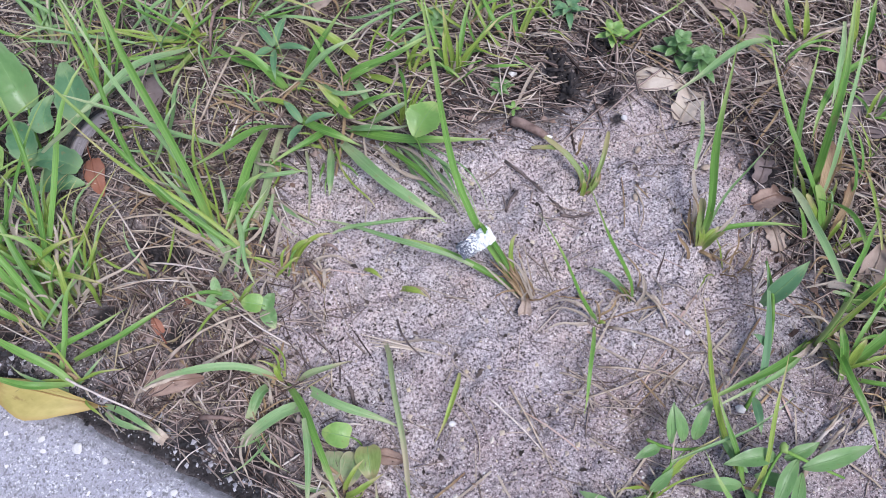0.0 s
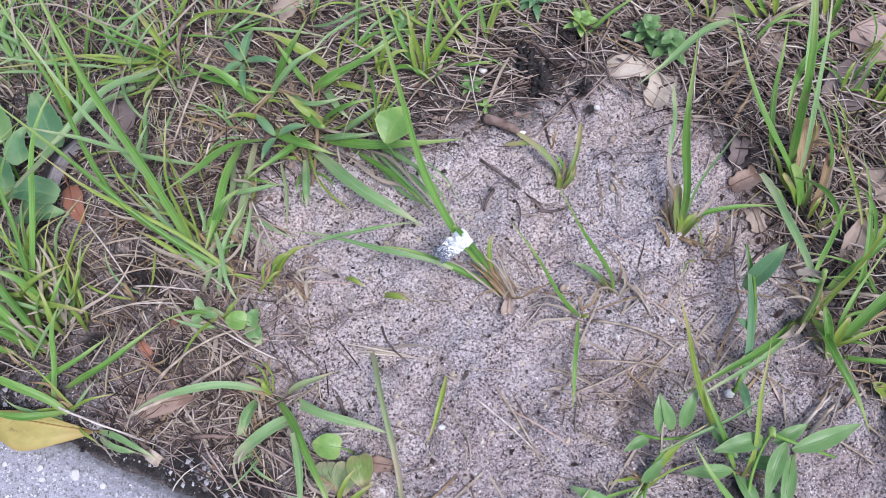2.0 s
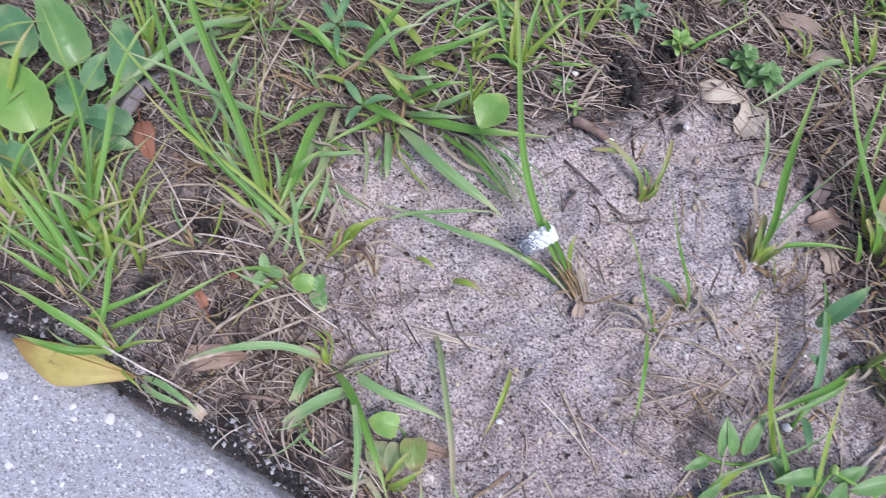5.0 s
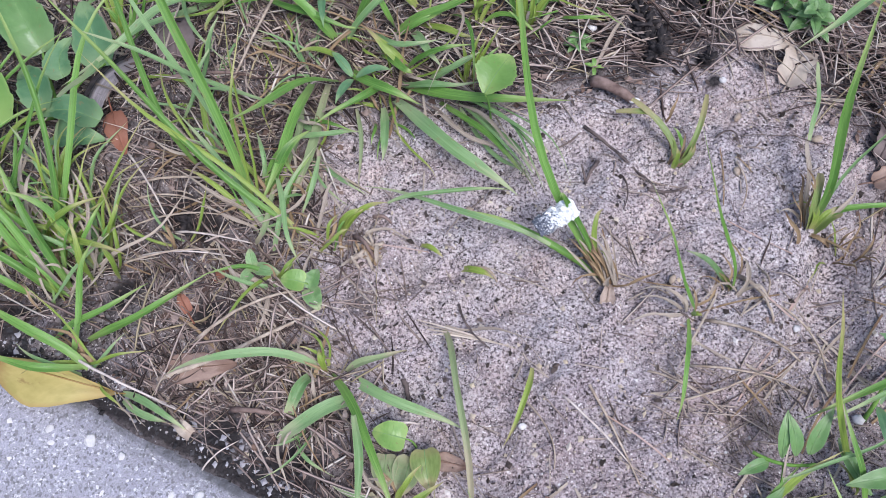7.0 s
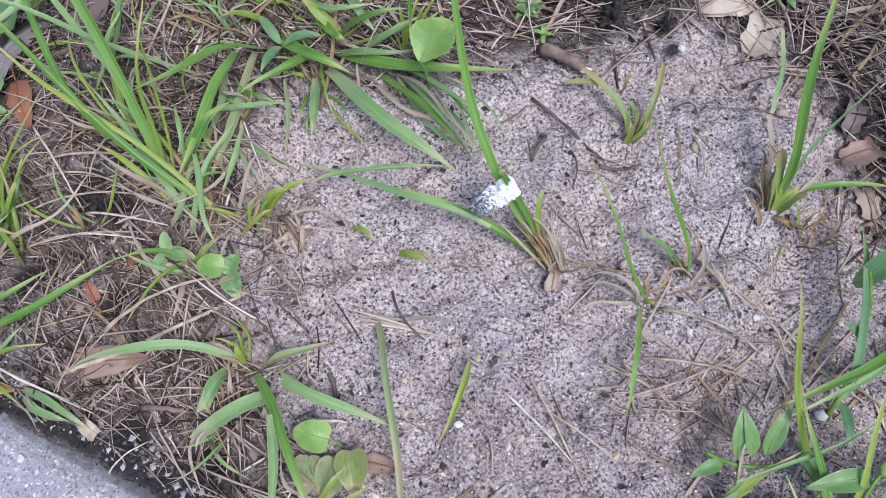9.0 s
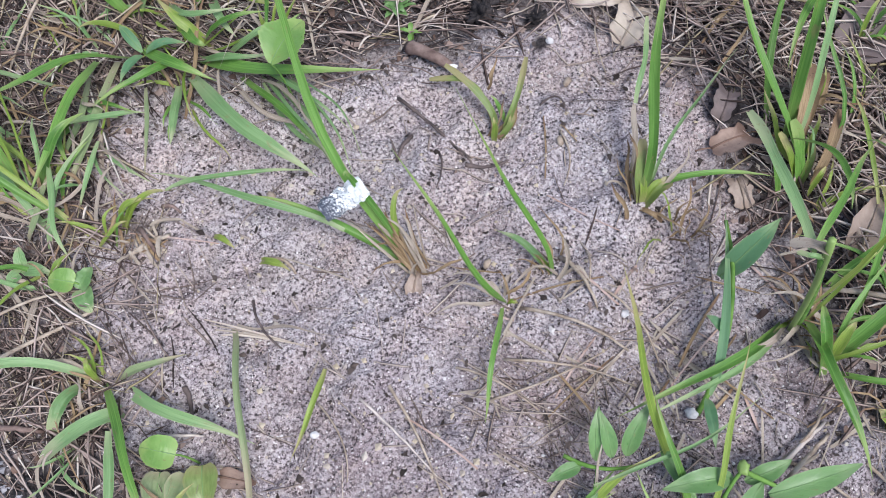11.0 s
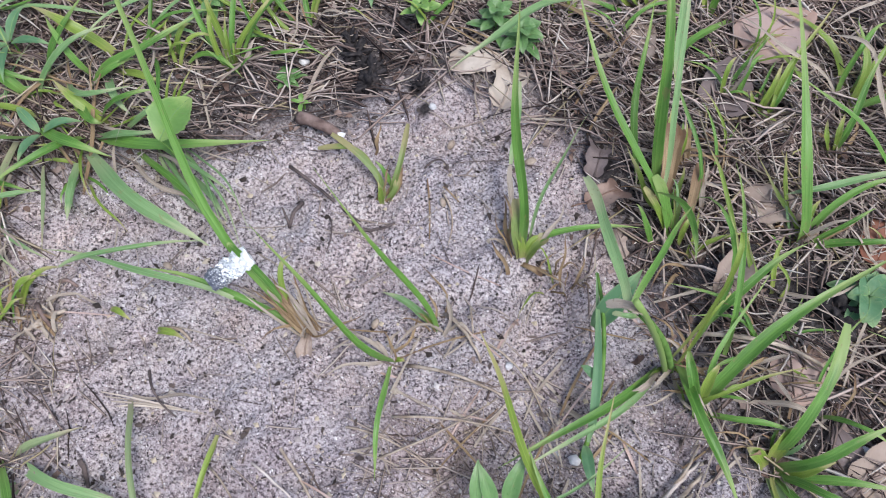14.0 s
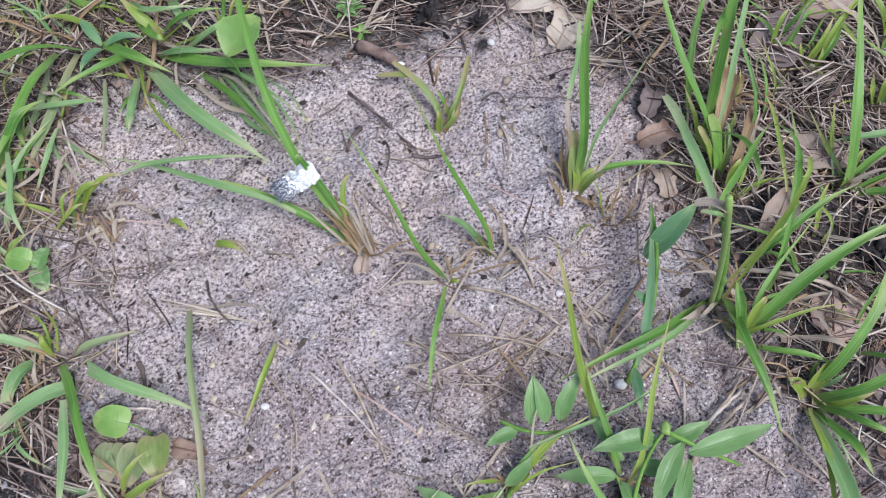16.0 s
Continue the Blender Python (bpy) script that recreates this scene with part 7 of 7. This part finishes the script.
# ---- lesser grass between the tufts ----
def sprig(x, y, count, reach, height, width, heading, spreadth, kinds, label, seed):
    rng = random.Random(seed)
    blades = []
    for _ in range(count):
        ang = radians(heading + rng.gauss(0, spreadth))
        r, h = reach * rng.uniform(0.5, 1.2), height * rng.uniform(0.4, 1.2)
        fx, fy = x + rng.uniform(-0.007, 0.007), y + rng.uniform(-0.007, 0.007)
        bend = rng.uniform(-0.25, 0.25)
        mx, my = fx + math.cos(ang - bend) * r * 0.45, fy + math.sin(ang - bend) * r * 0.45
        blades.append((fx, fy, 0, mx, my, h * 0.9, fx + math.cos(ang + bend) * r, fy + math.sin(ang + bend) * r, h * rng.uniform(0.5, 1.2), width * rng.uniform(0.6, 1.2), rng.choice(kinds)))
    tuft(label, blades, slim=True, husk=2)


FILL = [
    (-0.43, 0.24, 8, 0.11, 0.05, 0.007, 110, 45, "ggyd"),
    (-0.40, 0.22, 8, 0.10, 0.05, 0.007, 100, 50, "ggyd"),
    (-0.36, 0.22, 8, 0.09, 0.045, 0.006, 80, 50, "gyyd"),
    (-0.33, 0.23, 7, 0.06, 0.03, 0.004, 120, 40, "ydd"),
    (-0.31, 0.215, 7, 0.08, 0.04, 0.005, 70, 50, "gyyd"),
    (-0.45, 0.32, 8, 0.12, 0.06, 0.007, 80, 50, "ggpy"),
    (-0.28, 0.45, 8, 0.130, 0.04, 0.0043, 60, 60, "gpdp"),
    (-0.33, 0.46, 8, 0.130, 0.04, 0.0043, 100, 60, "gpdp"),
    (-0.24, 0.49, 8, 0.130, 0.04, 0.0037, 40, 70, "gpyd"),
    (-0.38, 0.46, 8, 0.143, 0.05, 0.0043, 70, 60, "gppd"),
] + [
    (-0.19, 0.49, 7, 0.117, 0.03, 0.0037, 20, 70, "gpyd"),
    (-0.10, 0.49, 7, 0.104, 0.03, 0.0043, 60, 70, "gpdp"),
    (-0.06, 0.44, 7, 0.104, 0.03, 0.0043, 30, 80, "gppd"),
    (-0.03, 0.50, 7, 0.104, 0.03, 0.0037, 100, 70, "gpyd"),
    (-0.19, 0.27, 6, 0.05, 0.02, 0.004, 60, 70, "ypd"),
    (-0.17, 0.33, 6, 0.06, 0.02, 0.006, -70, 40, "pgpd"),
    (-0.155, 0.30, 6, 0.07, 0.02, 0.005, -80, 30, "pgdd"),
    (-0.22, 0.42, 6, 0.065, 0.03, 0.0025, 80, 60, "ypd"),
    (0.47, 0.36, 8, 0.09, 0.04, 0.007, 80, 50, "gyyd"),
    (0.50, 0.28, 8, 0.10, 0.05, 0.008, 60, 50, "ggyd"),
] + [
    (0.50, 0.18, 8, 0.10, 0.04, 0.008, 30, 60, "ggyd"),
    (0.49, 0.10, 8, 0.10, 0.04, 0.008, 20, 70, "ggyd"),
    (0.36, 0.50, 7, 0.08, 0.04, 0.007, 80, 50, "ggyd"),
    (0.43, 0.48, 7, 0.09, 0.04, 0.007, 70, 50, "ggyd"),
    (0.50, 0.45, 8, 0.10, 0.05, 0.007, 80, 50, "ggyd"),
    (0.02, 0.47, 6, 0.06, 0.03, 0.005, 60, 60, "gyd"),
    (0.20, 0.51, 6, 0.07, 0.03, 0.005, 80, 60, "gydd"),
    (0.09, 0.50, 6, 0.06, 0.03, 0.005, 80, 60, "gyd"),
    (0.345, 0.245, 6, 0.06, 0.03, 0.004, 90, 70, "bddy"),
    (0.33, 0.315, 6, 0.05, 0.03, 0.004, 70, 70, "bdyb"),
] + [
    (0.24, 0.235, 6, 0.016, 0.012, 0.0025, 20, 90, "bbdb"),
    (0.255, 0.225, 6, 0.016, 0.012, 0.0025, 160, 90, "bbdd"),
    (0.33, 0.165, 7, 0.05, 0.02, 0.004, 60, 90, "dddb"),
    (0.06, -0.03, 7, 0.07, 0.02, 0.006, 60, 80, "gypd"),
    (0.10, -0.02, 6, 0.06, 0.02, 0.006, 120, 60, "gpyd"),
    (-0.01, 0.0, 6, 0.05, 0.02, 0.005, 90, 80, "gpdd"),
    (-0.075, 0.045, 6, 0.05, 0.02, 0.005, 100, 70, "ypdd"),
    (-0.14, 0.10, 6, 0.05, 0.015, 0.004, 200, 60, "dbpd"),
    (-0.17, 0.20, 6, 0.06, 0.02, 0.005, 150, 80, "gpyd"),
    (-0.235, 0.30, 6, 0.07, 0.03, 0.004, 160, 60, "yddd"),
]
WORDS = ["small green grass tuft in dead straw", "thin yellow-green grass tuft with dead blades", "low mixed grass tuft, green and straw-coloured"]
for k, (x, y, count, reach, height, width, heading, spreadth, kinds) in enumerate(FILL):
    words = "withered brown grass stubble in sand" if "g" not in kinds else ("dense green grass tuft over straw" if kinds.count("g") > 1 else WORDS[1 if kinds.count("y") > 1 else 2])
    sprig(x, y, count, reach, height, width, heading, spreadth, kinds, words, 100 + k)

# thin blades that crowd the rough ground
def crowd(count, box, seed, kinds, reach, height, width, heading, spreadth):
    rng = random.Random(seed)
    placed = 0
    while placed < count:
        x, y = rng.uniform(box[0], box[2]), rng.uniform(box[1], box[3])
        if clearing(x, y) > -0.015 or slab_depth(x, y) > -0.012:
            continue
        mix = "".join(rng.choice(kinds) for _ in range(4))
        words = "dense green grass tuft over straw" if mix.count("g") > 1 else ("faded grass tuft with dead blades" if "d" in mix else "thin pale green grass tuft in straw")
        sprig(x, y, rng.randint(4, 7), reach * rng.uniform(0.6, 1.3), height * rng.uniform(0.6, 1.3), width * rng.uniform(0.7, 1.3), heading + rng.uniform(-40, 40), spreadth, mix, words, seed * 1000 + placed)
        placed += 1


crowd(16, (-0.48, 0.17, -0.31, 0.28), 41, "gpyydd", 0.09, 0.04, 0.0036, 110, 40)
crowd(15, (-0.48, 0.43, -0.12, 0.54), 42, "ggppdd", 0.11, 0.03, 0.0032, 70, 60)
crowd(9, (-0.26, 0.20, -0.14, 0.40), 43, "ppydd", 0.06, 0.018, 0.0030, 120, 70)
crowd(14, (-0.06, 0.41, 0.34, 0.54), 44, "gyydd", 0.06, 0.028, 0.0040, 80, 70)
crowd(9, (0.30, 0.10, 0.54, 0.52), 45, "gyydd", 0.06, 0.03, 0.0035, 70, 60)
crowd(6, (-0.05, -0.09, 0.24, -0.02), 46, "ggypd", 0.06, 0.025, 0.0045, 80, 70)
